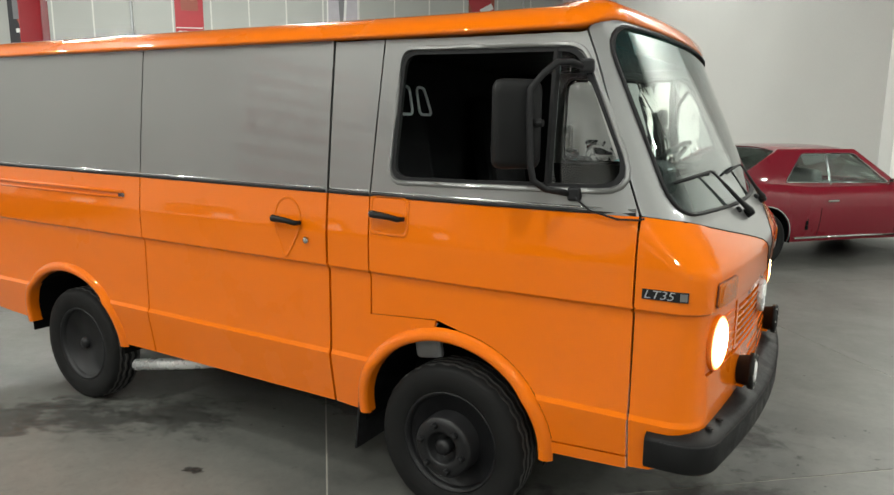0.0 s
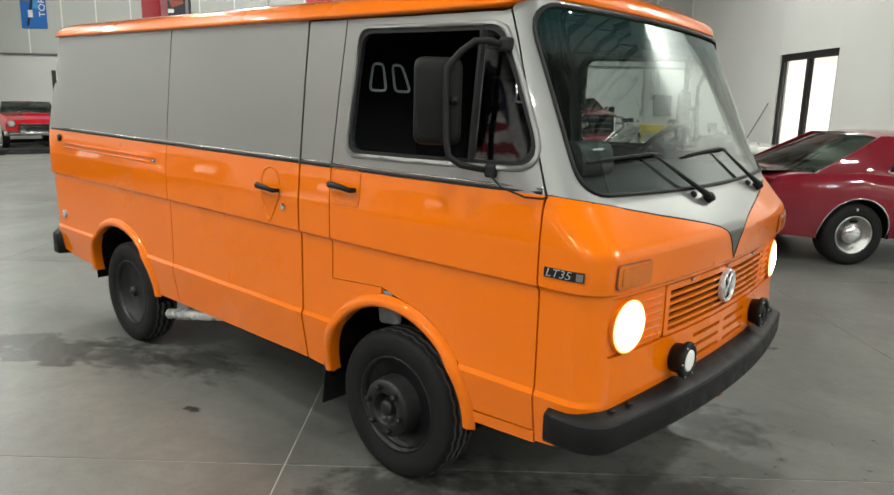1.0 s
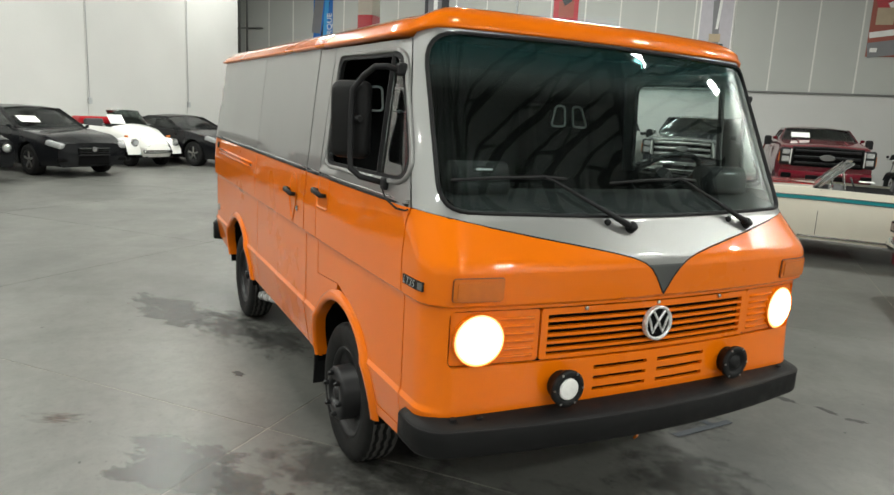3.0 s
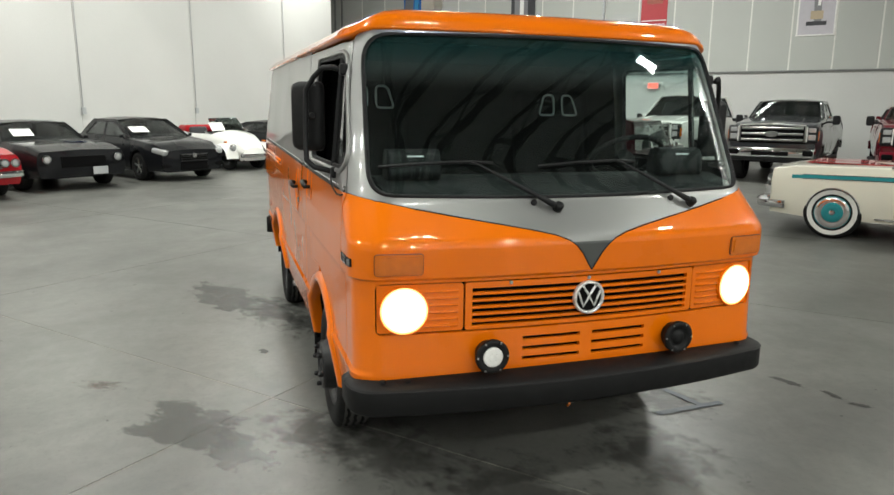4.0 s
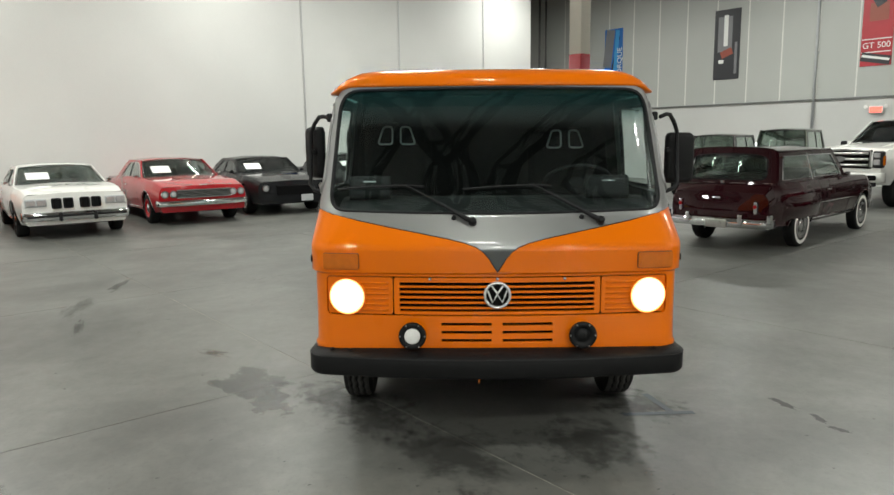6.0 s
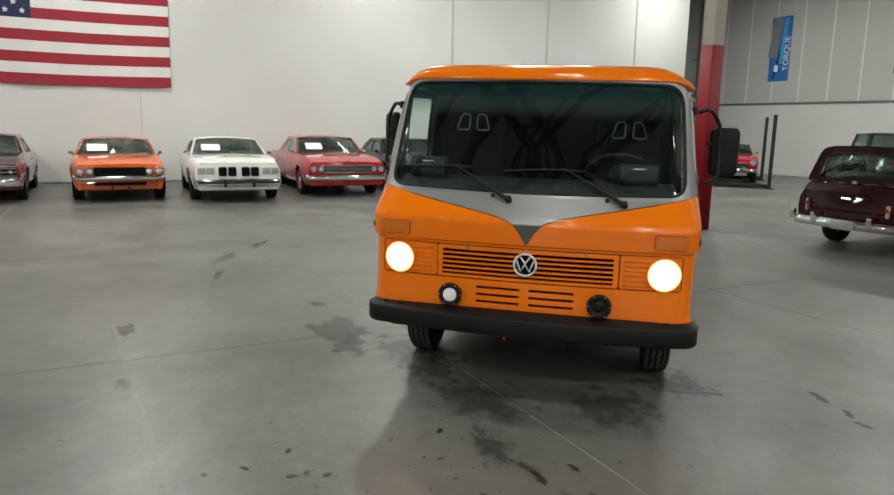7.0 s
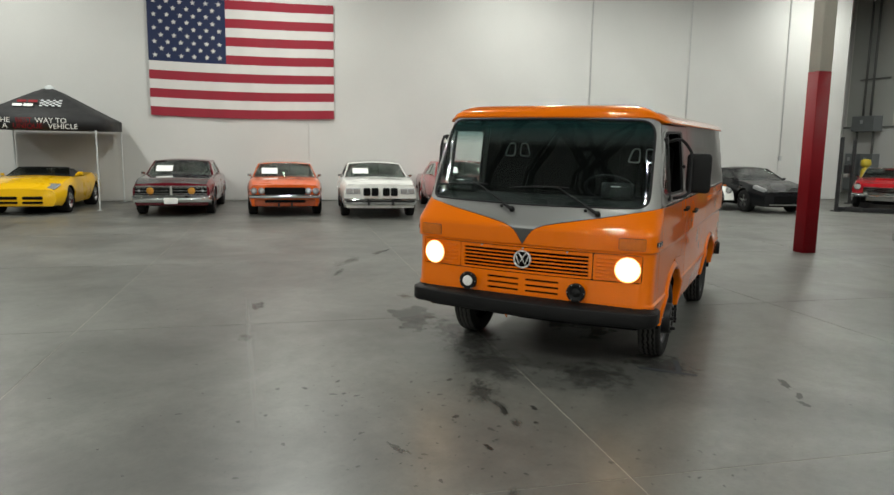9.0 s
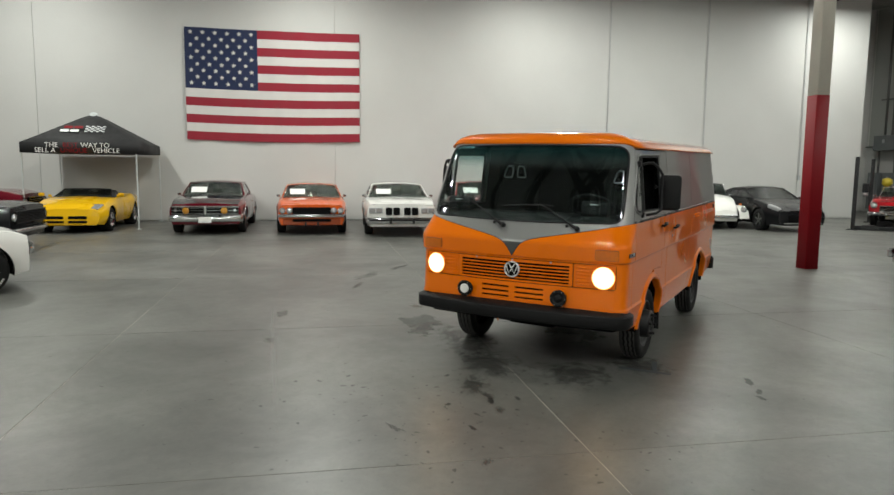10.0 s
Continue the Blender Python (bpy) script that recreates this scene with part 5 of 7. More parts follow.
def car_wheel(parent, x, y, R, wd, style):
    """tyre > rim > spokes or cap, with shared meshes for alike wheels."""
    key = (R, wd, style)
    h = wd / 2
    side = 1 if y > 0 else -1
    m = pose(x, y, R - 0.004, 0, 0, 0 if side > 0 else 180)
    if key not in WHEEL_MESH:
        rr = R * (0.60 if style != "truck" else 0.52)
        tp = [(rr, -h * 0.8), (rr + 0.02, -h), (R * 0.86, -h * 1.04), (R * 0.97, -h * 0.88), (R, -h * 0.6), (R, h * 0.6), (R * 0.97, h * 0.88), (R * 0.86, h * 1.04), (rr + (R - rr) * 0.62, h * 1.05), (rr + (R - rr) * 0.22, h * 1.03), (rr + 0.01, h), (rr, h * 0.8)]
        mm = [0] * 11
        if style in ("whitewall", "tealcap"):
            mm[8] = 1
        mats = ("tyre", "whitewall")
        wheel = part("wheel", lathe(tp, 36, "y", mats=mm, cap=False), mats, parent, smooth=35)
        face = {"steel": "rim", "truck": "rim", "alloy": "rim"}.get(style, "chrome")
        rim = part("rim", lathe([(rr + 0.004, h * 0.7), (rr + 0.004, h * 1.0), (rr - 0.014, h * 0.98), (rr - 0.03, h * 0.5), (rr * 0.55, h * (0.45 if style != "rally" else 0.7)), (rr * 0.3, h * 0.75), (rr * 0.1, h * 0.8)], 32, "y"), PAINTS["red"] if style == "redsteel" else (PAINTS["teal"] if style == "tealcap" else ("rim" if style in ("alloy", "truck") else ("steel" if style == "rally" else face))), wheel, smooth=35)
        kids = []
        if style in ("alloy", "truck", "mag"):
            n = 5 if style != "truck" else 8
            for k in range(n):
                a = 2 * math.pi * k / n
                kids.append(part("spoke", box((rr * 0.20, 0.02, rr * 0.80), (0, h * 0.86, rr * 0.52), 0.004, rot=Matrix()), "steel" if style != "truck" else "chrome", rim, m=pose(0, 0, 0, 0, math.degrees(a), 0)))
        if style in ("whitewall", "rally", "redsteel", "mag", "steel"):
            kids.append(part("hubcap", lathe([(rr * 0.52, h * 0.72), (rr * 0.50, h * 0.92), (rr * 0.25, h * 1.02), (rr * 0.08, h * 1.04)], 24, "y"), "chrome", rim, smooth=35))
        if style in ("whitewall", "tealcap"):
            kids.append(part("trim_ring", lathe([(rr * 0.62, h * 0.86), (rr * 0.70, h * 0.80), (rr * 0.98, h * 1.02), (rr * 1.02, h * 0.9)], 32, "y", cap=False), "chrome", rim, smooth=35))
        if style == "tealcap":
            kids.append(part("hubcap", lathe([(rr * 0.66, h * 0.70), (rr * 0.62, h * 0.90), (rr * 0.30, h * 0.98), (rr * 0.15, h * 0.98)], 24, "y"), PAINTS["teal"], rim, smooth=35))
            kids.append(part("hub_nut", lathe([(rr * 0.18, h * 0.95), (rr * 0.17, h * 1.05), (rr * 0.08, h * 1.10)], 16, "y"), "chrome", rim, smooth=35))
        if style == "rally":
            for k in range(5):
                a = 2 * math.pi * k / 5
                kids.append(part("rim_slot", box((rr * 0.42, 0.012, rr * 0.13), (0, h * 0.74, rr * 0.70), 0.004), "dark", rim, m=pose(0, 0, 0, 0, math.degrees(a), 0)))
            for k in range(16):
                a = radians(200 + k * 6.2) if k < 8 else radians(20 + (k - 8) * 6.2)
                kids.append(part("tyre_mark", box((0.016, 0.004, 0.026), (0, h * 1.055, rr + (R - rr) * 0.52), 0.001), "whitewall", rim, m=pose(0, 0, 0, 0, math.degrees(a), 0)))
        WHEEL_MESH[key] = (wheel.data, rim.data, rim.material_slots[0].material, [(k.name.split(".")[0], k.data, k.matrix_local.copy()) for k in kids])
        wheel.matrix_local = m
        return wheel
    wd_, rd_, _, kids = WHEEL_MESH[key]
    wheel = new("wheel", wd_)
    wheel.parent, wheel.matrix_local = parent, m
    rim = new("rim", rd_)
    rim.parent = wheel
    for nm, dt, ml in kids:
        o = new(nm, dt)
        o.parent, o.matrix_local = rim, ml
    return wheel


def fill(loops, cuts_x, cuts_z, at, thick=0.012, inward=None, solid=False):
    """A sheet inside the first (x, z) loop and outside the others, bent by at(x, z), with turned-in edges."""
    b = bmesh.new()
    for lp in loops:
        vs = [b.verts.new((p[0], p[1], 0)) for p in lp]
        for i, v in enumerate(vs):
            b.edges.new((v, vs[(i + 1) % len(vs)]))
    bmesh.ops.triangle_fill(b, use_beauty=True, edges=b.edges[:], normal=(0, 0, 1))
    for c in cuts_x:
        bmesh.ops.bisect_plane(b, geom=b.verts[:] + b.edges[:] + b.faces[:], dist=1e-5, plane_co=(c, 0, 0), plane_no=(1, 0, 0))
    for c in cuts_z:
        bmesh.ops.bisect_plane(b, geom=b.verts[:] + b.edges[:] + b.faces[:], dist=1e-5, plane_co=(0, c, 0), plane_no=(0, 1, 0))
    faces = b.faces[:]
    rim = [e for e in b.edges if len(e.link_faces) == 1]
    flat = {v: (v.co.x, v.co.y) for v in b.verts}
    inner = {}
    inw = Vector(inward or (0, 0, 0)) * thick
    for v in (flat if solid else {v for e in rim for v in e.verts}):
        inner[v] = b.verts.new(Vector(at(*flat[v])) + inw)
    for e in rim:
        b.faces.new((e.verts[0], e.verts[1], inner[e.verts[1]], inner[e.verts[0]]))
    if solid:
        for f in faces:
            b.faces.new([inner[v] for v in reversed(f.verts)])
    for v, (x, z) in flat.items():
        v.co = at(x, z)
    bmesh.ops.recalc_face_normals(b, faces=b.faces)
    if sum(f.normal.dot(inw) for f in faces) > 0:
        bmesh.ops.reverse_faces(b, faces=b.faces)
    return b


def spread(a, b, n):
    return [a + (b - a) * k / n for k in range(1, n)]


def car(name, label, m, paint, top, wid, wb, fo, ro, glass_x, roof_z, R=0.33, style="steel", tw=0.21, low=0.25, bump=0.30, hood=None, roof_paint=None, open_top=False, lamps=4, lamp_z=None, lamp_r=0.085, lamp_y=None,
        grille=None, chrome=True, crown=0.035, sheet=False, wagon=False, tail=True, extra=None, bulge=0.06, bumper_z=None, seats=True, category="car", group="", tuck=0.86, window=None, gap=0.055, glazing="car_glass"):
    """A parked car: origin on the ground under the middle of its front axle, facing +x. top: (x, z) of the shoulder line from nose to tail;
    wid: (x, half width); glass_x: foot and head of the windscreen, head and foot of the rear window."""
    ob = thing(name, label, category, m, group)
    P0 = PAINTS[paint]
    RP = PAINTS[roof_paint] if roof_paint else P0
    HP = PAINTS[hood] if hood else P0
    xf, xr = fo, -wb - ro
    tz = lambda x: curve_at(sorted(top), x)
    hw = lambda x: curve_at(sorted(wid), x)
    ra = R + gap
    def side_at(x, z):
        t = (z - low) / max(0.05, tz(x) - low)
        return hw(x) * (1 - bulge * (2 * t - 1.15) ** 2) - 0.035 * max(0.0, (t - 0.78) / 0.22) ** 2
    xs = spread(xr, xf, 26)
    def arch(cx):
        a = math.asin(min(1, max(-1, (low - R) / ra)))
        return [(cx + ra * math.cos(a + (math.pi - 2 * a) * k / 18), R + ra * math.sin(a + (math.pi - 2 * a) * k / 18)) for k in range(19)]
    bot = [(xf, low + 0.04)] + arch(0.0) + arch(-wb) + [(xr, low + 0.06)]
    loop = bot + [(x, tz(x)) for x in [xr] + xs + [xf]]
    zmid = [low + 0.12, low + 0.25, low + 0.36, low + 0.43, low + 0.49, low + 0.55, low + 0.60, low + 0.65]
    for sg in (-1, 1):
        body = part("side_panel", fill([loop], xs, zmid, lambda x, z: (x, sg * side_at(x, z), z), 0.02, (0, -sg, 0)), P0, ob, smooth=32)
        for cx in (0.0, -wb):
            a = arch(cx)
            if chrome:
                part("arch_trim", tube([(x, sg * (side_at(x, min(z, tz(x))) + 0.004), z) for x, z in a], 0.009, 5), "chrome", body, smooth=60)
            well = loft([[(x, sg * (hw(cx) - d), z) for x, z in a] for d in (0.03, 0.40)], closed=False)
            part("wheel_well", well, "dark", body)
            car_wheel(ob, cx, sg * (hw(cx) * 0.985 - tw / 2 - 0.015), R, tw, style)
        # door shut lines, handle, sill strip
        x0, x1 = glass_x[0] - 0.10, glass_x[0] - 1.28
        for xx in (x0, x1):
            part("door_gap", tube([(xx, sg * side_at(xx, z), z) for z in (low + 0.08, low + 0.25, low + 0.4, tz(xx) - 0.01)], 0.005, 4), "dark", body)
        hz = tz(x1 + 0.15) - 0.16
        part("door_handle", box((0.16, 0.03, 0.025), (x1 + 0.16, sg * (side_at(x1 + 0.16, hz) + 0.012), hz), 0.008), "chrome" if chrome else P0, body)
        if chrome:
            part("sill_strip", tube([(x, sg * (side_at(x, low + 0.05) + 0.006), low + 0.05) for x in (-R - 0.14, -wb / 2, -wb + R + 0.14)], 0.016, 6), "chrome", body, smooth=60)
    # hood, deck: crowned sheets between the shoulders
    def lid(nm, xa, xb, material, step=10):
        rings = []
        for k in range(step + 1):
            x = xa + (xb - xa) * k / step
            w = side_at(x, tz(x))
            rings.append([(x, w * q, tz(x) + crown * (1 - q * q) + (0.012 if abs(q) in (0.93, 0.97) else 0)) for q in (-1, -0.97, -0.93, -0.7, -0.35, 0, 0.35, 0.7, 0.93, 0.97, 1)])
        return part(nm, loft(rings, closed=False), material, ob, smooth=35)
    lid("hood", xf, glass_x[0], HP)
    if not wagon or glass_x[3] > xr + 0.1:
        lid("trunk_lid" if not wagon else "tailgate_shelf", glass_x[3], xr, P0)
    if open_top:
        part("cockpit", box((glass_x[0] - glass_x[3] + 0.02, 2 * hw(glass_x[0]) * 0.80, 0.06), ((glass_x[0] + glass_x[3]) / 2, 0, tz(glass_x[3]) - 0.05), 0.02), "dark", ob)
    # nose and tail
    def end(nm, x, out, material):
        rings = []
        zt = tz(x)
        for k in range(9):
            z = low + 0.02 + (zt - low - 0.02) * k / 8
            w = side_at(x, z)
            rings.append([(x + out * (0.05 * (1 - q ** 4) * math.sin(math.pi * (0.15 + 0.85 * k / 8))), w * q, z + (crown * (1 - q * q) if k == 8 else 0)) for q in (-1, -0.96, -0.8, -0.4, 0, 0.4, 0.8, 0.96, 1)])
        return part(nm, loft(rings, closed=False), material, ob, smooth=35)
    end("front_fascia", xf, 1, P0)
    end("rear_fascia", xr, -1, P0)
    part("underbody", box((wb + fo + ro - 0.3, 1.1, 0.14), ((xf + xr) / 2, 0, low + 0.06)), "dark", ob)
    # bumpers
    bz = bumper_z or low + 0.18
    if bump:
        for x, s_, nm in ((xf, 1, "front_bumper"), (xr, -1, "rear_bumper")):
            w = hw(x) + 0.02
            rings = []
            for q in (-1.0, -0.99, -0.93, -0.8, -0.5, 0, 0.5, 0.8, 0.93, 0.99, 1.0):
                xo = x + s_ * (0.10 - 0.10 * abs(q) ** 5) - (s_ * 0.18 if abs(q) == 1 else 0)
                rings.append([(xo + s_ * o, w * q, bz + dz) for o, dz in ((-0.02, -bump / 4), (0.035, -bump / 4 + 0.01), (0.055, 0), (0.035, bump / 4 - 0.01), (-0.02, bump / 4))])
            part(nm, loft(rings), "chrome" if chrome else P0, ob, "chrome bumper" if chrome else "", smooth=40)
    # grille and lamps
    lz = lamp_z or (tz(xf) - 0.13)
    if grille:
        gw, gh, gz, bars, gm = grille
        gr = part("grille", box((0.05, 2 * gw, gh), (xf + 0.045, 0, gz), 0.012), "dark", ob, "dark front grille")
        if gm:
            for k in range(bars):
                part("grille_bar", box((0.02, 2 * gw, 0.012), (xf + 0.075, 0, gz - gh / 2 + gh * (k + 0.5) / bars), 0.003), gm, gr)
            for s_ in (-1, 1):
                part("grille_edge", box((0.03, 2 * gw + 0.02, 0.016), (xf + 0.07, 0, gz + s_ * gh / 2), 0.004), gm, gr)
    ly = lamp_y or (hw(xf) - 0.16)
    ys = [ly] if lamps == 2 else [ly, ly - 2 * lamp_r - 0.015]
    for sg in (-1, 1):
        for y in (ys if lamps else ()):
            lampm = part("headlamp", lathe([(lamp_r, -0.03), (lamp_r, 0.02), (lamp_r * 0.9, 0.024)], 22, "x", cap=False), "chrome", ob, m=pose(xf + 0.045, sg * y, lz), smooth=40)
            part("lens", lathe([(lamp_r * 0.92, 0.008), (lamp_r * 0.6, 0.022), (lamp_r * 0.15, 0.028)], 22, "x"), "lens", lampm, smooth=60)
        if tail:
            part("tail_lamp", box((0.04, 0.34, 0.10), (xr - 0.04, sg * (hw(xr) - 0.28), tz(xr) - 0.20), 0.012), "tail", ob, "red tail lamp")
        part("mirror_head", box((0.05, 0.10, 0.07), (glass_x[0] - 0.22, sg * (side_at(glass_x[0] - 0.2, tz(glass_x[0])) + 0.055), tz(glass_x[0]) + 0.055), 0.025), "chrome" if chrome else P0, ob)
        part("mirror_stalk", tube([(glass_x[0] - 0.22, sg * (side_at(glass_x[0] - 0.2, tz(glass_x[0])) - 0.05), tz(glass_x[0]) - 0.02), (glass_x[0] - 0.22, sg * (side_at(glass_x[0] - 0.2, tz(glass_x[0])) + 0.05), tz(glass_x[0]) + 0.04)], 0.014, 6), "chrome" if chrome else P0, ob)
    # cabin
    x1, x2, x3, x4 = glass_x
    zr = roof_z
    def cab(x, z):
        zb = tz(x)
        t = min(1.0, max(0.0, (z - zb) / max(0.05, zr - zb)))
        base = side_at(x, zb)
        return base * (0.96 - (1 - tuck) * t - 0.03 * t * t)
    gl = glazing
    def pane(nm, xa, za, xb, zb_, shrink=0.94):
        rings = []
        for k in range(5):
            t = k / 4
            x, z = xa + (xb - xa) * t, za + (zb_ - za) * t
            w = (side_at(xa, tz(xa)) * 0.95 * (1 - t) + cab(x2, zr) * t) * shrink
            sgn = 1 if xa > xb else -1
            rings.append([(x - sgn * 0.10 * q * q + sgn * 0.03, w * q, z + 0.015 * (1 - q * q)) for q in (-1, -0.75, -0.4, 0, 0.4, 0.75, 1)])
        b = loft(rings, closed=False)
        n0 = b.faces[:]
        bmesh.ops.solidify(b, geom=n0, thickness=0.005)
        bmesh.ops.recalc_face_normals(b, faces=b.faces)
        o = part(nm, b, gl, ob, smooth=40)
        o.visible_shadow = False
        part(nm + "_trim", tube([rings[0][0], rings[2][0], rings[4][0], rings[4][2], rings[4][4], rings[4][6], rings[2][6], rings[0][6]], 0.014, 6), "chrome" if chrome else "rubber", o, smooth=60)
        return o
    pane("windscreen", x1, tz(x1) + 0.01, x2, zr - 0.02)
    if sheet:
        t = 0.42
        px, pz = x1 + (x2 - x1) * t + 0.05, tz(x1) + (zr - tz(x1)) * t + 0.02
        part("price_sheet", box((0.004, 0.42, 0.28), (px, sheet * 0.40, pz), rot=pose(0, 0, 0, 0, -math.degrees(math.atan2(x1 - x2, zr - tz(x1))), 0)), "paper", ob, "white paper sheet behind the windscreen")
    if not open_top:
        pane("rear_window", x4, tz(x4) + 0.01, x3, zr - 0.02)
        rings = []
        for k in range(9):
            x = x2 + (x3 - x2) * k / 8
            drop = 0.03 * (2 * k / 8 - 1) ** 4
            rings.append([(x, cab(x2, zr) * q, zr - drop + 0.05 * (1 - abs(q) ** 3)) for q in (-1, -0.96, -0.8, -0.4, 0, 0.4, 0.8, 0.96, 1)])
        part("roof", loft(rings, closed=False), RP, ob, smooth=40)
        wl = window or [(x1 - 0.16, 0.03), (x2 - 0.05, -0.06), (x3 + 0.22, -0.06), (x4 * 0.35 + x3 * 0.65, 0.03)]
        for sg in (-1, 1):
            outl = [(x1, tz(x1) - 0.01), (x2, zr), (x3, zr), (x4, tz(x4) - 0.01)]
            outl += [(x, tz(x) - 0.01) for x in spread(x4, x1, 10)]
            hole = rounded([(x, (tz(x) + dz if dz > 0 else zr + dz)) for x, dz in wl], 0.04, 3)
            up = part("cabin_side", fill([outl, hole], spread(x4, x1, 12), spread(tz(x1), zr, 5), lambda x, z: (x, sg * cab(x, z), z), 0.02, (0, -sg, 0)), RP, ob, smooth=32)
            gg = part("side_window", fill([hole], spread(x4, x1, 6), spread(tz(x1), zr, 3), lambda x, z: (x, sg * (cab(x, z) - 0.012), z), 0.005, (0, -sg, 0), True), gl, ob, smooth=40)
            gg.visible_shadow = False
            part("window_trim", tube([(x, sg * (cab(x, z) + 0.002), z) for x, z in hole], 0.009, 5, closed=True), "chrome" if chrome else "rubber", up, smooth=60)
            mid = (wl[0][0] + wl[-1][0]) / 2 - 0.1
            part("window_post", tube([(mid, sg * (cab(mid, z) - 0.005), z) for z in (tz(mid) + 0.02, (tz(mid) + zr) / 2, zr - 0.06)], 0.014, 6), "chrome" if chrome else "rubber", up)
    # interior
    if seats:
        part("dashboard", box((0.22, 2 * hw(x1) * 0.80, 0.16), (x1 - 0.28, 0, tz(x1) - 0.10), 0.05), "tan_in", ob)
        part("cabin_floor", box((x1 - x4 - 0.1, 2 * hw(x1) * 0.84, 0.04), ((x1 + x4) / 2, 0, low + 0.22)), "dark", ob)
        for sx, sy in ((x1 - 1.05, -0.38), (x1 - 1.05, 0.38)):
            part("seat", box((0.16, 0.52, 0.62), (sx, sy, tz(x1) - 0.12), 0.06, 3, rot=pose(0, 0, 0, 0, -14, 0)), "tan_in", ob)
        if not open_top and wb > 2.5:
            part("rear_bench", box((0.18, 1.2, 0.5), (x3 - 0.05 if not wagon else x1 - 2.0, 0, tz(x4) - 0.22), 0.06, 3, rot=pose(0, 0, 0, 0, -16, 0)), "tan_in", ob)
        part("steering_wheel", tube([(x1 - 0.52 + 0.08 * math.cos(a), 0.38 + 0.19 * math.sin(a), tz(x1) - 0.02 + 0.17 * math.cos(a)) for a in [2 * math.pi * k / 20 for k in range(20)]], 0.012, 6, closed=True), "rubber", ob)
    if extra:
        extra(ob, xf, xr, tz, hw, side_at)
    return ob


def at_hall(x, y, heading):
    return HALL @ pose(x, y, 0, 0, 0, heading)


def add_box(ob, nm, size, at, mm, bevel=0.01, label="", rot=None):
    return part(nm, box(size, at, bevel, rot=rot), mm, ob, label)


ROW = "cars parked along the wall"
# yellow open roadster under the tent
def roadster_face(ob, xf, xr, tz, hw, side_at):
    for sg in (-1, 1):
        add_box(ob, "front_vent", (0.06, 0.46, 0.085), (xf + 0.035, sg * 0.28, 0.42), "dark", 0.03)
        add_box(ob, "front_vent", (0.06, 0.46, 0.06), (xf + 0.035, sg * 0.28, 0.31), "dark", 0.02)
        part("fog_lamp", lathe([(0.065, 0), (0.06, 0.02), (0.02, 0.03)], 18, "x"), "lens", ob, m=pose(xf - 0.02, sg * 0.72, 0.44))
        lp = box((0.30, 0.40, 0.05), (0, 0, 0), 0.02)
        part("headlamp", lp, "lens", ob, "sloping wide headlamp", m=pose(xf - 0.22, sg * 0.62, tz(xf - 0.2) + 0.005, 0, 22, sg * -18))
        add_box(ob, "mirror", (0.10, 0.16, 0.10), (-0.55, sg * 1.03, 0.98), PAINTS["yellow"], 0.04)
        add_box(ob, "head_rest_fairing", (0.7, 0.42, 0.14), (-1.95, sg * 0.38, 0.92), PAINTS["black"], 0.06)
car("roadster", "yellow open-topped sports car with a black cabin", at_hall(-12.6, -5.36, 0), "yellow", [(0.78, 0.60), (0.5, 0.72), (0.0, 0.83), (-0.55, 0.88), (-1.8, 0.86), (-2.44, 0.93), (-3.3, 0.86)], [(0.8, 0.80), (0.4, 0.93), (-0.4, 0.96), (-1.2, 0.93), (-2.3, 0.97), (-3.3, 0.86)], 2.44, 0.78, 0.85,
    (-0.55, -1.05, -1.6, -1.75), 1.13, 0.325, "mag", 0.28, 0.20, 0, open_top=True, lamps=0, chrome=False, crown=0.05, extra=roadster_face, group=ROW, bulge=0.10)
# dark red coupe with a black hood
def coupe_a(ob, xf, xr, tz, hw, side_at):
    for sg in (-1, 1):
        part("fog_lamp", lathe([(0.085, -0.01), (0.085, 0.02), (0.03, 0.04)], 20, "x"), "gold", ob, "amber lamp in the grille", m=pose(xf + 0.075, sg * 0.48, 0.645))
    add_box(ob, "licence_plate", (0.012, 0.32, 0.15), (xf + 0.165, 0, 0.40), "white_pl", 0.01)
    add_box(ob, "grille_post", (0.04, 0.05, 0.20), (xf + 0.085, 0, 0.645), "steel", 0.01)
    part("hood_ornament", tube([(xf - 0.1, 0, tz(xf) + 0.05), (xf - 0.3, 0, tz(xf) + 0.06)], 0.01, 5), "chrome", ob)
car("coupe", "dark red hardtop coupe with a matt black hood", at_hall(-12.07, -1.78, 0), "maroon", [(0.85, 0.80), (0.5, 0.90), (-0.5, 0.96), (-2.6, 0.95), (-3.9, 0.88)], [(0.86, 0.90), (0, 0.97), (-2.9, 0.97), (-4.0, 0.90)], 2.95, 0.86, 1.15,
    (-0.62, -1.25, -2.45, -3.05), 1.34, 0.34, "steel", 0.21, 0.26, 0.36, hood="matblack", lamps=2, lamp_z=0.645, lamp_y=0.74, grille=(0.84, 0.22, 0.645, 3, "chrome"), extra=coupe_a, sheet=-1, group=ROW)
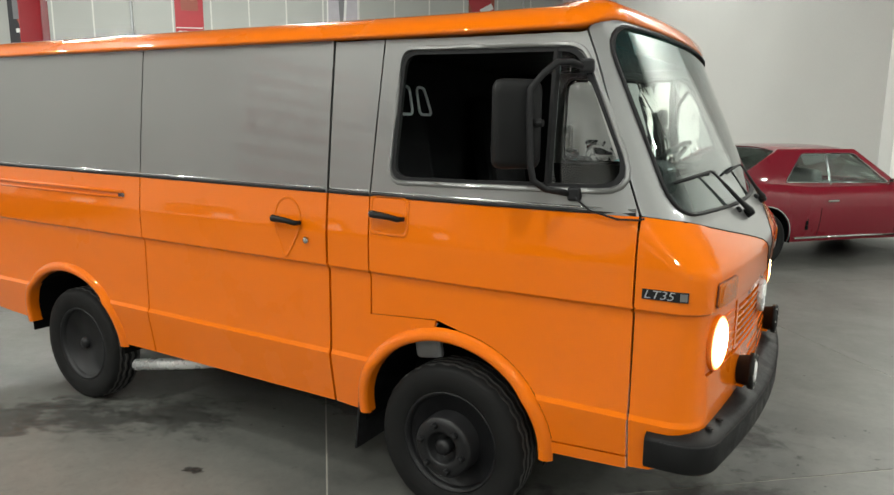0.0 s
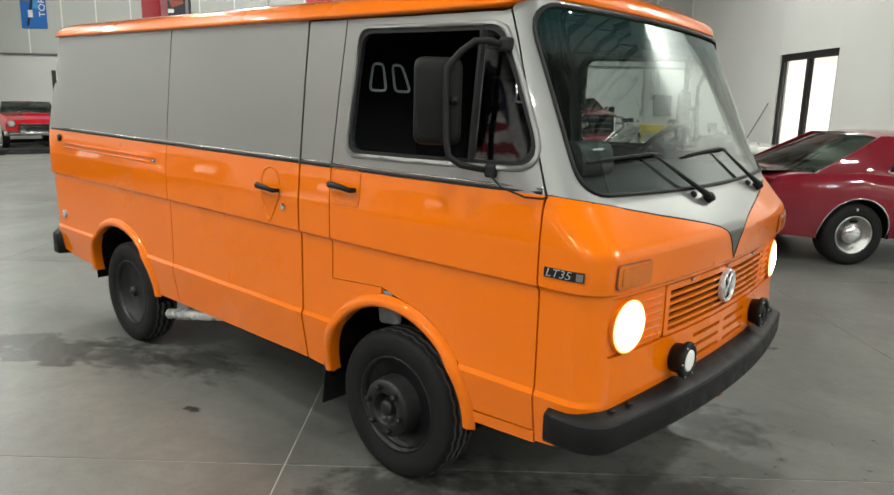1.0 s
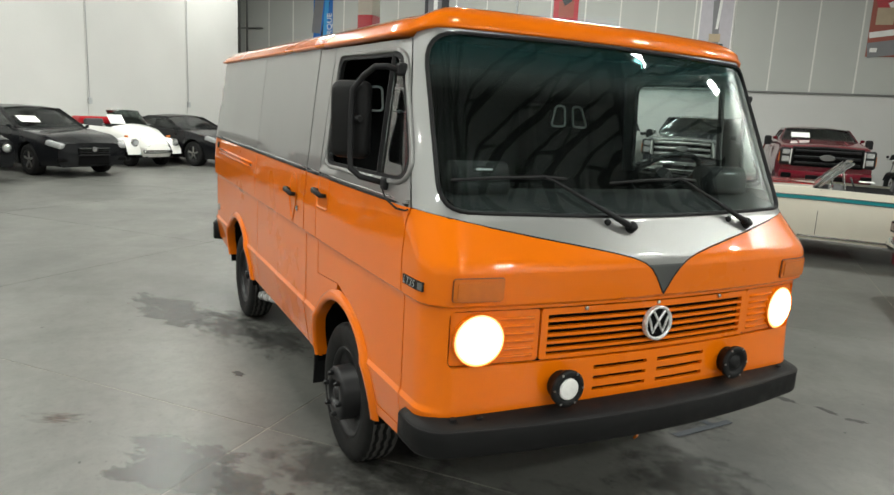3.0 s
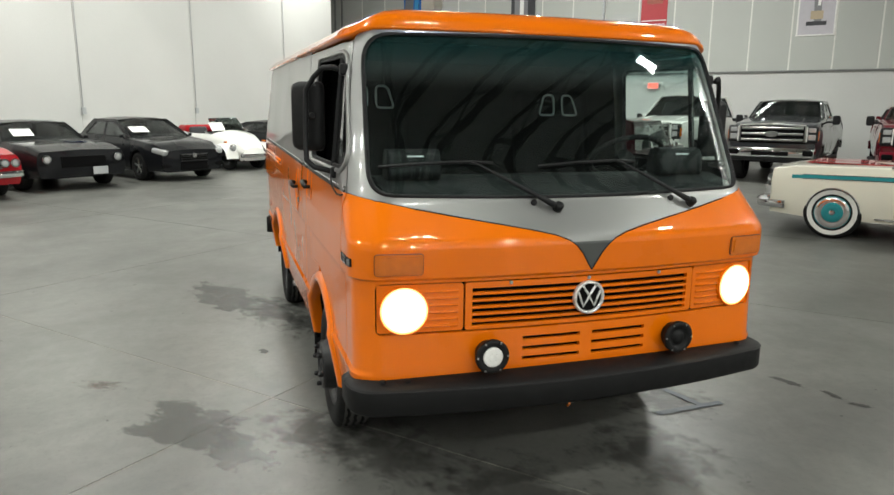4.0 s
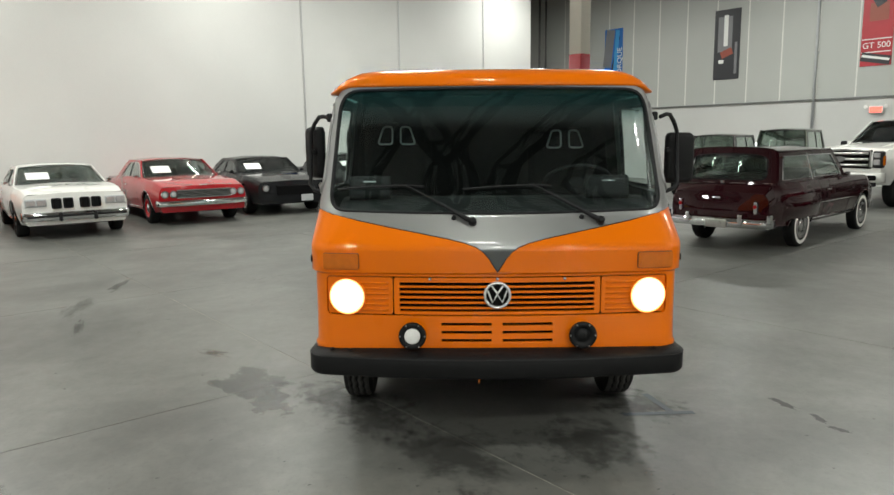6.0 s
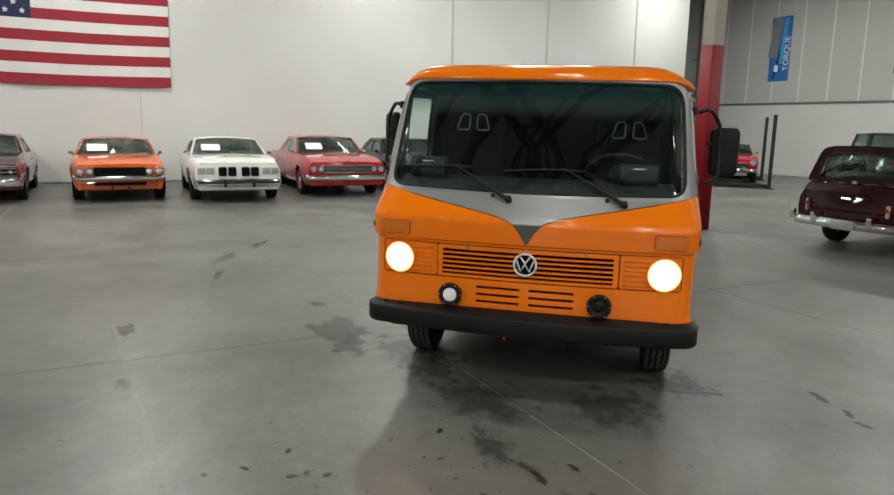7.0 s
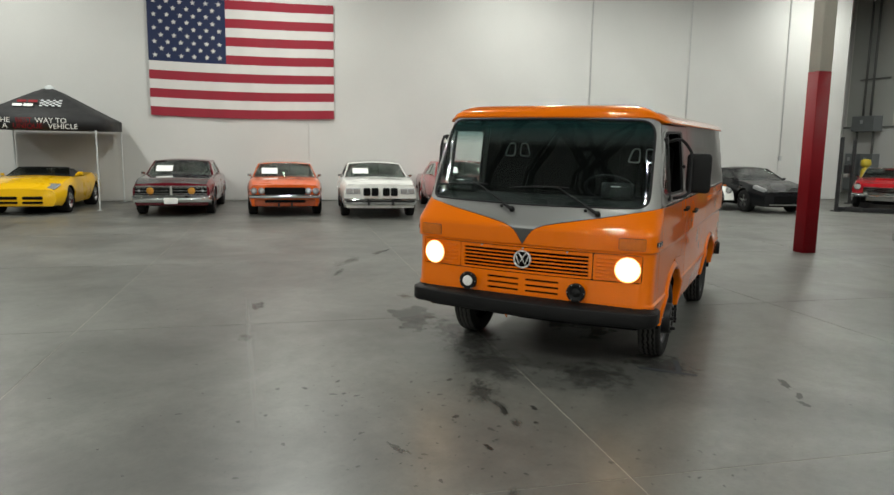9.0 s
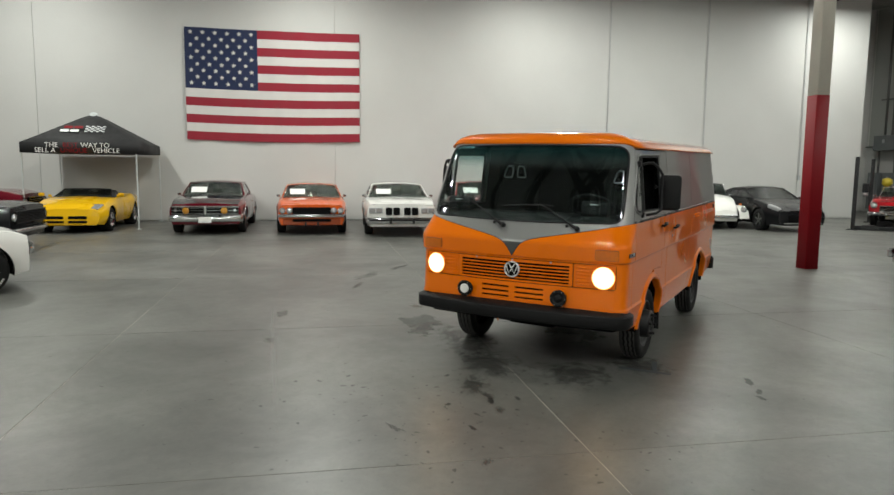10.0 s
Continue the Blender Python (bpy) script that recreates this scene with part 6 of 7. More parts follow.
# orange coupe
def coupe_b(ob, xf, xr, tz, hw, side_at):
    # valance in a darker red-brown for the shade on the lower body
    add_box(ob, "valance", (0.05, 1.5, 0.16), (xf + 0.03, 0, 0.36), PAINTS["copper"], 0.02)
    add_box(ob, "lower_vent", (0.04, 1.0, 0.07), (xf + 0.06, 0, 0.40), "dark", 0.01)
    for sg in (-1, 1):
        add_box(ob, "bumper_guard", (0.05, 0.05, 0.12), (xf + 0.13, sg * 0.16, 0.30), "rubber", 0.01)
car("coupe", "orange hardtop coupe with a wide black grille", at_hall(-11.78, 0.96, 0), "orange", [(0.85, 0.78), (0.4, 0.88), (-0.5, 0.93), (-2.5, 0.94), (-3.75, 0.90)], [(0.85, 0.86), (0, 0.96), (-2.8, 0.97), (-3.8, 0.88)], 2.79, 0.85, 1.1,
    (-0.62, -1.2, -2.35, -3.0), 1.29, 0.335, "rally", 0.22, 0.25, 0.20, lamps=4, lamp_z=0.655, lamp_r=0.085, lamp_y=0.76, grille=(0.50, 0.19, 0.65, 2, None), bumper_z=0.52, extra=coupe_b, sheet=-1, group=ROW)
# white coupe with split louvred grille
def coupe_c(ob, xf, xr, tz, hw, side_at):
    for sg in (-1, 1):
        for k in range(2):
            g = add_box(ob, "grille_bank", (0.10, 0.17, 0.20), (xf + 0.05, sg * (0.14 + 0.20 * k), 0.68), "dark", 0.03)
            for j in range(4):
                add_box(g, "grille_fin", (0.03, 0.010, 0.19), (xf + 0.10, sg * (0.14 + 0.20 * k) - 0.06 + 0.04 * j, 0.68), "rubber", 0.002)
        add_box(ob, "bumper_guard", (0.07, 0.06, 0.16), (xf + 0.15, sg * 0.30, 0.43), "rubber", 0.015)
        add_box(ob, "lamp_bezel", (0.05, 0.36, 0.15), (xf + 0.03, sg * 0.68, 0.70), "bar_grey", 0.012)
        for q in (-0.09, 0.09):
            add_box(ob, "square_headlamp", (0.04, 0.15, 0.11), (xf + 0.055, sg * 0.68 + q, 0.70), "lens", 0.012)
    add_box(ob, "rubber_strip", (0.02, 1.7, 0.04), (xf + 0.16, 0, 0.45), "rubber", 0.006)
car("coupe", "white coupe with split dark grilles and heavy chrome bumper", at_hall(-11.13, 3.33, -3), "white", [(0.95, 0.84), (0.5, 0.92), (-0.5, 0.96), (-2.6, 0.97), (-4.0, 0.92)], [(0.96, 0.90), (0, 0.98), (-2.85, 0.98), (-4.1, 0.88)], 2.85, 0.96, 1.25,
    (-0.62, -1.3, -2.35, -2.95), 1.33, 0.335, "steel", 0.21, 0.26, 0.34, lamps=0, grille=None, extra=coupe_c, sheet=-1, group=ROW)
# red hardtop
def coupe_d(ob, xf, xr, tz, hw, side_at):
    add_box(ob, "hood_badge", (0.02, 0.16, 0.03), (xf + 0.02, 0, tz(xf) + 0.04), "chrome", 0.005)
    add_box(ob, "lower_bar", (0.04, 1.7, 0.02), (xf + 0.08, 0, 0.50), "chrome", 0.005)
car("coupe", "red hardtop coupe with quad headlamps and chrome bumper", at_hall(-11.6, 5.98, -3), "red", [(0.92, 0.82), (0.5, 0.92), (-0.5, 0.97), (-2.6, 0.97), (-4.3, 0.90)], [(0.93, 0.95), (0, 1.0), (-3.0, 1.0), (-4.4, 0.92)], 3.02, 0.92, 1.45,
    (-0.65, -1.3, -2.45, -3.3), 1.38, 0.34, "redsteel", 0.21, 0.27, 0.26, lamps=4, lamp_z=0.68, lamp_r=0.082, lamp_y=0.83, grille=(0.58, 0.17, 0.68, 6, "chrome"), bumper_z=0.48, extra=coupe_d, sheet=-1, group=ROW)
# black seventies coupe
def coupe_e(ob, xf, xr, tz, hw, side_at):
    add_box(ob, "licence_plate", (0.012, 0.31, 0.16), (xf + 0.11, 0.30, 0.40), "bar_grey", 0.008)
    # navy sheet paints the bluish sheen of the black hood
    add_box(ob, "hood_stripe", (0.62, 0.36, 0.012), (xf - 0.95, 0.25, tz(xf - 0.9) + 0.036), PAINTS["navy"], 0.003)
car("coupe", "black fastback coupe with a white sheet in the screen", at_hall(-12.0, 8.43, -6), "black", [(0.95, 0.80), (0.5, 0.90), (-0.5, 0.96), (-2.6, 0.98), (-4.0, 0.90)], [(0.95, 0.90), (0, 0.98), (-2.85, 0.99), (-4.0, 0.88)], 2.85, 0.95, 1.15,
    (-0.65, -1.3, -2.45, -3.4), 1.35, 0.35, "mag", 0.22, 0.26, 0.0, lamps=2, lamp_z=0.66, lamp_r=0.09, lamp_y=0.72, grille=(0.45, 0.22, 0.60, 3, None), chrome=False, extra=coupe_e, sheet=-1, group=ROW, glazing="dark_glass")
# charcoal modern saloon
def saloon(ob, xf, xr, tz, hw, side_at):
    for sg in (-1, 1):
        part("headlamp", box((0.34, 0.34, 0.12), (0, 0, 0), 0.04), "lens", ob, "swept-back headlamp", m=pose(xf - 0.15, sg * 0.68, 0.70, 0, 14, sg * -30))
        add_box(ob, "corner_vent", (0.06, 0.26, 0.10), (xf + 0.0, sg * 0.66, 0.38), "dark", 0.03)
    add_box(ob, "grille_ring", (0.04, 0.62, 0.02), (xf + 0.06, 0, 0.62), "chrome", 0.006)
    add_box(ob, "lower_intake", (0.05, 0.7, 0.2), (xf + 0.035, 0, 0.36), "dark", 0.03)
    part("round_mark", lathe([(0.06, 0), (0.055, 0.012)], 20, "x"), "chrome", ob, m=pose(xf + 0.075, 0, 0.60))
car("sedan", "black four-door saloon with a white sheet in the screen", at_hall(-11.65, 10.95, -8), "black", [(0.92, 0.70), (0.5, 0.86), (-0.5, 0.96), (-2.6, 1.0), (-3.8, 0.98)], [(0.92, 0.76), (0.4, 0.90), (-1.4, 0.91), (-2.8, 0.91), (-3.8, 0.80)], 2.80, 0.92, 1.05,
    (-0.45, -1.35, -2.55, -3.2), 1.40, 0.335, "alloy", 0.23, 0.22, 0, lamps=0, grille=(0.34, 0.16, 0.55, 4, "rim"), chrome=False, extra=saloon, sheet=-1, group=ROW, glazing="dark_glass")
# white beetle convertible
def beetle(ob, xf, xr, tz, hw, side_at):
    for sg in (-1, 1):
        rings = []
        for k in range(11):
            a = math.pi * (0.02 + 0.96 * k / 10)
            rings.append([(0.02 + 0.47 * math.cos(a) * s_, sg * y, 0.30 + 0.44 * math.sin(a) * s_) for s_, y in ((0.98, 0.46), (1.0, 0.60), (0.96, 0.74), (0.86, 0.80))])
        part("front_fender", loft(rings, closed=False), PAINTS["white"], ob, smooth=60)
        part("headlamp", lathe([(0.095, -0.05), (0.10, 0.0), (0.09, 0.02)], 20, "x"), "chrome", ob, m=pose(0.44, sg * 0.60, 0.62), smooth=40)
        part("lens", lathe([(0.088, 0.0), (0.05, 0.03), (0.01, 0.036)], 20, "x"), "lens", ob, m=pose(0.45, sg * 0.60, 0.62), smooth=60)
        part("turn_signal", box((0.12, 0.06, 0.05), (0.12, sg * 0.62, 0.765), 0.02), "amber", ob)
    part("folded_top", box((0.5, 1.2, 0.22), (-2.1, 0, 1.08), 0.09, 3), PAINTS["red"], ob, "red folded roof")
car("beetle", "small white convertible with round fenders and chrome bumper", at_hall(-12.25, 13.72, -8), "white", [(0.55, 0.52), (0.35, 0.72), (-0.1, 0.90), (-0.5, 0.96), (-2.2, 0.98), (-3.0, 0.82), (-3.3, 0.6)], [(0.56, 0.36), (0.2, 0.50), (-0.4, 0.68), (-1.2, 0.76), (-2.4, 0.72), (-3.3, 0.45)], 2.42, 0.55, 0.85,
    (-0.50, -0.85, -1.7, -1.85), 1.40, 0.315, "steel", 0.16, 0.24, 0.20, open_top=True, lamps=0, crown=0.10, bumper_z=0.40, extra=beetle, sheet=-1, group=ROW, tail=False, bulge=0.12)
# dark sports coupe
def sports(ob, xf, xr, tz, hw, side_at):
    for sg in (-1, 1):
        part("headlamp", box((0.42, 0.16, 0.12), (0, 0, 0), 0.04), "lens", ob, "long swept headlamp", m=pose(xf - 0.28, sg * 0.72, 0.72, 0, 18, sg * -24))
    add_box(ob, "lower_intake", (0.06, 0.9, 0.24), (xf + 0.03, 0, 0.42), "dark", 0.04)
    add_box(ob, "lower_lip", (0.05, 1.2, 0.03), (xf + 0.07, 0, 0.27), "trim_dark", 0.01)
car("sports_coupe", "dark grey sports coupe beside the red column", at_hall(-11.35, 15.42, -4), "graphite", [(0.85, 0.62), (0.4, 0.80), (-0.3, 0.92), (-1.6, 0.95), (-2.55, 1.0), (-3.3, 0.92)], [(0.85, 0.74), (0.3, 0.92), (-1.2, 0.89), (-2.5, 0.95), (-3.3, 0.82)], 2.55, 0.85, 0.8,
    (-0.42, -1.2, -1.9, -3.05), 1.28, 0.335, "alloy", 0.25, 0.20, 0, lamps=0, grille=None, chrome=False, extra=sports, sheet=False, group=ROW, glazing="dark_glass")
# red open car on the lift
def tbird(ob, xf, xr, tz, hw, side_at):
    for sg in (-1, 1):
        part("bumper_guard", lathe([(0.07, -0.05), (0.08, 0.02), (0.03, 0.08)], 16, "x"), "chrome", ob, m=pose(xf + 0.12, sg * 0.45, 0.48))
    add_box(ob, "hood_scoop", (0.7, 0.6, 0.05), (xf - 0.9, 0, tz(xf - 0.9) + 0.04), PAINTS["red"], 0.03)
car("convertible", "bright red open convertible with chrome front bumper", at_hall(-10.4, 18.62, -48) @ pose(-1.42, 0, 0.075), "red", [(0.85, 0.78), (0.5, 0.86), (-0.5, 0.92), (-2.4, 0.90), (-3.7, 0.86)], [(0.86, 0.86), (0, 0.90), (-2.6, 0.90), (-3.7, 0.82)], 2.60, 0.86, 1.2,
    (-0.6, -0.84, -1.9, -2.0), 1.27, 0.335, "whitewall", 0.18, 0.40, 0.26, open_top=True, lamps=2, lamp_z=0.70, lamp_r=0.10, lamp_y=0.72, grille=(0.56, 0.18, 0.60, 4, "chrome"), extra=tbird, bumper_z=0.44)
# maroon seventies coupe whose tail points at the van
def camaro(ob, xf, xr, tz, hw, side_at):
    add_box(ob, "deck_stripe", (0.72, 0.46, 0.008), (xr + 0.42, 0.38, tz(xr + 0.4) + 0.034), PAINTS["matblack"], 0.002)
    add_box(ob, "deck_stripe", (0.72, 0.46, 0.008), (xr + 0.42, -0.38, tz(xr + 0.4) + 0.034), PAINTS["matblack"], 0.002)
    for sg in (-1, 1):
        t = add_box(ob, "tail_panel", (0.04, 0.50, 0.12), (xr - 0.045, sg * 0.56, 0.735), "dark", 0.015)
        for k in range(3):
            add_box(t, "tail_lens", (0.02, 0.14, 0.09), (xr - 0.058, sg * (0.41 + 0.155 * k), 0.735), "tail_dark", 0.01)
        add_box(ob, "side_marker", (0.12, 0.01, 0.03), (xr + 0.22, sg * (side_at(xr + 0.22, 0.6) + 0.004), 0.6), "chrome", 0.003)
        for k in range(4):
            add_box(ob, "gill", (0.04, 0.012, 0.055), (-2.74 + 0.62, sg * (side_at(-2.1, 0.5) + 0.004), 0.475 + 0.06 * k), "dark", 0.004)
    part("tail_spoiler", loft([[(xr + 0.02 + dx, y, tz(xr) + 0.02 + dz) for dx, dz in ((0.0, 0.0), (0.14, 0.02), (0.0, 0.055), (-0.03, 0.045))] for y in (-0.88, -0.5, 0, 0.5, 0.88)]), PAINTS["crimson"], ob, smooth=40)
CAM_H = 5.0
hx, hy = math.cos(radians(CAM_H)), math.sin(radians(CAM_H))
car("coupe", "maroon fastback coupe with chrome rally wheels and black deck stripes", at_hall(5.01 + 2.74 * hx, 8.24 + 2.74 * hy, CAM_H), "crimson", [(0.85, 0.80), (0.4, 0.90), (-0.6, 0.96), (-2.0, 0.95), (-2.7, 1.01), (-3.4, 0.975), (-3.82, 0.90)], [(0.85, 0.86), (0.2, 0.92), (-1.4, 0.91), (-2.6, 0.95), (-3.4, 0.92), (-3.82, 0.84)], 2.74, 0.85, 1.07,
    (-0.65, -1.27, -2.42, -3.24), 1.40, 0.345, "rally", 0.24, 0.295, 0.24, lamps=2, lamp_z=0.62, lamp_y=0.72, grille=(0.5, 0.2, 0.6, 5, None), window=[(-0.84, 0.03), (-1.30, -0.055), (-2.09, -0.055), (-2.40, 0.03)], tail=False, bumper_z=0.56, extra=camaro, tuck=0.84)
# cream and teal finned convertible
def finned(ob, xf, xr, tz, hw, side_at):
    for sg in (-1, 1):
        zz = lambda x: tz(x) - 0.125
        strip = loft([[(x, sg * (side_at(x, zz(x) + d) + 0.006), zz(x) + d) for d in (-0.024, 0.024)] for x in spread(xr + 0.1, xf - 0.02, 22)], closed=False)
        st = part("side_stripe", strip, PAINTS["teal"], ob, "teal side stripe")
        for d in (-0.028, 0.028):
            part("stripe_moulding", tube([(x, sg * (side_at(x, zz(x) + d) + 0.008), zz(x) + d) for x in spread(xr + 0.1, xf - 0.02, 14)], 0.007, 5), "chrome", st, smooth=60)
        add_box(ob, "bumper_pod", (0.30, 0.36, 0.16), (xf + 0.05, sg * 0.72, 0.44), "chrome", 0.06, "bulbous chrome bumper end")
        add_box(ob, "lamp_pod", (0.10, 0.26, 0.22), (xf + 0.03, sg * 0.84, 0.62), "chrome", 0.05)
        add_box(ob, "fender_badge", (0.02, 0.008, 0.05), (xf - 0.95, sg * (side_at(xf - 0.95, 0.62) + 0.006), 0.64), "chrome", 0.003)
        part("vent_window_frame", tube([(-0.62, sg * 0.84, 0.98), (-0.95, sg * 0.80, 1.30), (-1.0, sg * 0.84, 0.98)], 0.014, 6), "chrome", ob)
    part("centre_grille", lathe([(0.16, -0.02), (0.17, 0.03), (0.12, 0.05)], 24, "x", cap=False), "chrome", ob, m=pose(xf + 0.06, 0, 0.66) @ Matrix.Diagonal((1, 0.7, 1.5, 1)))
    add_box(ob, "seat_bench", (0.20, 1.36, 0.34), (-1.75, 0, 0.92), PAINTS["teal"], 0.07, "white and teal bench seat")
    add_box(ob, "seat_bench", (0.18, 1.36, 0.30), (-2.62, 0, 0.90), PAINTS["teal"], 0.07)
    add_box(ob, "folded_top", (0.60, 1.50, 0.16), (-3.1, 0, 1.0), PAINTS["white"], 0.06, "white folded roof cover")
    add_box(ob, "price_sheet", (0.20, 0.30, 0.004), (-1.3, -0.55, 1.02), "paper", 0.0)
    for y in (-0.16, 0.16):
        add_box(ob, "hood_stripe", (1.2, 0.5, 0.010), (xf - 0.95, y * 1.7, tz(xf - 0.9) + 0.034), PAINTS["red"], 0.003)
E_H = 174.0
car("convertible", "cream finned convertible with teal stripe, red hood panel and whitewalls", at_hall(2.61, 11.62, E_H), "cream", [(0.80, 0.90), (0.5, 0.95), (-0.6, 0.97), (-2.6, 0.94), (-3.4, 0.96), (-4.5, 0.90)], [(0.80, 0.94), (0.2, 0.99), (-1.5, 0.99), (-3.0, 1.0), (-4.5, 0.92)], 3.05, 0.80, 1.5,
    (-0.62, -1.0, -2.85, -3.0), 1.34, 0.362, "tealcap", 0.20, 0.26, 0.22, open_top=True, lamps=4, lamp_z=0.74, lamp_r=0.085, lamp_y=0.80, grille=(0.5, 0.14, 0.66, 4, "chrome"), extra=finned, bumper_z=0.42, gap=-0.035)
# burgundy wagon seen from behind
def wagon_bits(ob, xf, xr, tz, hw, side_at):
    for sg in (-1, 1):
        bz = add_box(ob, "lamp_bezel", (0.06, 0.06, 0.20), (xr - 0.035, sg * 0.60, 0.68), "chrome", 0.025, "upright chrome lamp bezel")
        part("tail_lamp", lathe([(0.028, 0), (0.030, -0.02), (0.012, -0.04)], 14, "x"), "tail", bz, m=pose(xr - 0.06, sg * 0.60, 0.70))
        add_box(ob, "bumper_guard", (0.08, 0.07, 0.17), (xr - 0.15, sg * 0.42, 0.50), "chrome", 0.025)
        add_box(ob, "bumper_guard", (0.10, 0.07, 0.15), (xr - 0.05, sg * 0.82, 0.52), "chrome", 0.025)
        part("side_moulding", tube([(x, sg * (side_at(x, 0.66) + 0.008), 0.66) for x in spread(xr + 0.1, -0.2, 10)], 0.010, 5), "chrome", ob, smooth=60)
        rings = []
        for k in range(9):
            x = -3.60 + 1.5 * k / 8
            w = 0.075 * math.sin(math.pi * k / 8) ** 0.6
            rings.append([(x, sg * (side_at(x, z) - 0.01 + w * math.sin(math.pi * q)), z) for q, z in [(j / 6, 0.40 + 0.46 * j / 6) for j in range(7)]])
        part("rear_fender", loft(rings, closed=False), PAINTS["burgundy"], ob, smooth=50)
    add_box(ob, "licence_plate", (0.03, 0.34, 0.13), (xr - 0.17, -0.05, 0.43), "steel", 0.012, "plain metal plate holder")
    add_box(ob, "tailgate_handle", (0.03, 0.14, 0.03), (xr - 0.065, 0, 0.82), "chrome", 0.01)
    part("tailgate_strip", tube([(WGX - 0.05 + 0.10 * (y / 0.8) ** 2, y, tz(WGX) + 0.035) for y in (-0.74, -0.5, -0.25, 0, 0.25, 0.5, 0.74)], 0.008, 5), "chrome", ob)
    add_box(ob, "window_latch", (0.03, 0.07, 0.05), (WGX - 0.05, 0, tz(WGX) + 0.05), "chrome", 0.012)
    add_box(ob, "cargo_floor", (2.1, 1.44, 0.03), (-2.62, 0, tz(-2.5) - 0.10), "dark", 0.005)
    part("headliner", loft([[(x, q * 0.66, 1.50 + 0.03 * (1 - q * q)) for q in (-1, -0.5, 0, 0.5, 1)] for x in (-1.2, -2.4, -3.56)], closed=False), "dark", ob)
    # painted surround of the rear window
    def at(q, t):
        w = 0.80 * (1 - t) + 0.70 * t
        return (WGX + (WGR - WGX) * t + 0.10 * q * q - 0.06, w * q, tz(WGX) + 0.01 + (1.52 - tz(WGX)) * t + 0.03 * (1 - q * q))
    rings = []
    for k in range(7):
        f = k / 6
        e = 8 - 2 * f
        ring = []
        for n in range(64):
            a = 2 * math.pi * n / 64
            cq, sq = math.cos(a), math.sin(a)
            u = math.copysign(abs(cq) ** (2 / e), cq)
            v = math.copysign(abs(sq) ** (2 / e), sq)
            ring.append(at(u * (1.03 - 0.21 * f), 0.52 + v * (0.54 - 0.17 * f) - 0.05 * f))
        rings.append(ring)
    part("window_surround", loft(rings, cap=False), PAINTS["burgundy"], ob, smooth=50)
    part("window_seal", tube([(x - 0.004, y, z) for x, y, z in rings[-1]], 0.010, 5, closed=True), "rubber", ob, smooth=60)
WGX, WGR = -3.79, -3.60
car("station_wagon", "burgundy old station wagon with chrome rear bumper and whitewalls", at_hall(-1.23, 14.34, 93), "burgundy", [(0.75, 0.86), (0.4, 0.98), (-0.6, 1.02), (-3.0, 1.02), (-3.7, 1.02), (-3.84, 0.99), (-3.95, 0.88)], [(0.75, 0.78), (0.2, 0.88), (-1.2, 0.88), (-2.9, 0.88), (-3.6, 0.84), (-3.95, 0.78)], 2.85, 0.75, 1.10,
    (-0.72, -1.15, WGR, WGX), 1.52, 0.345, "whitewall", 0.17, 0.36, 0.30, wagon=True, lamps=2, lamp_z=0.76, lamp_y=0.62, grille=(0.4, 0.2, 0.62, 4, "chrome"), extra=wagon_bits, bumper_z=0.44, tail=False,
    window=[(-0.98, 0.05), (-1.25, -0.09), (-3.25, -0.09), (-3.42, 0.05)], crown=0.03, tuck=0.86)
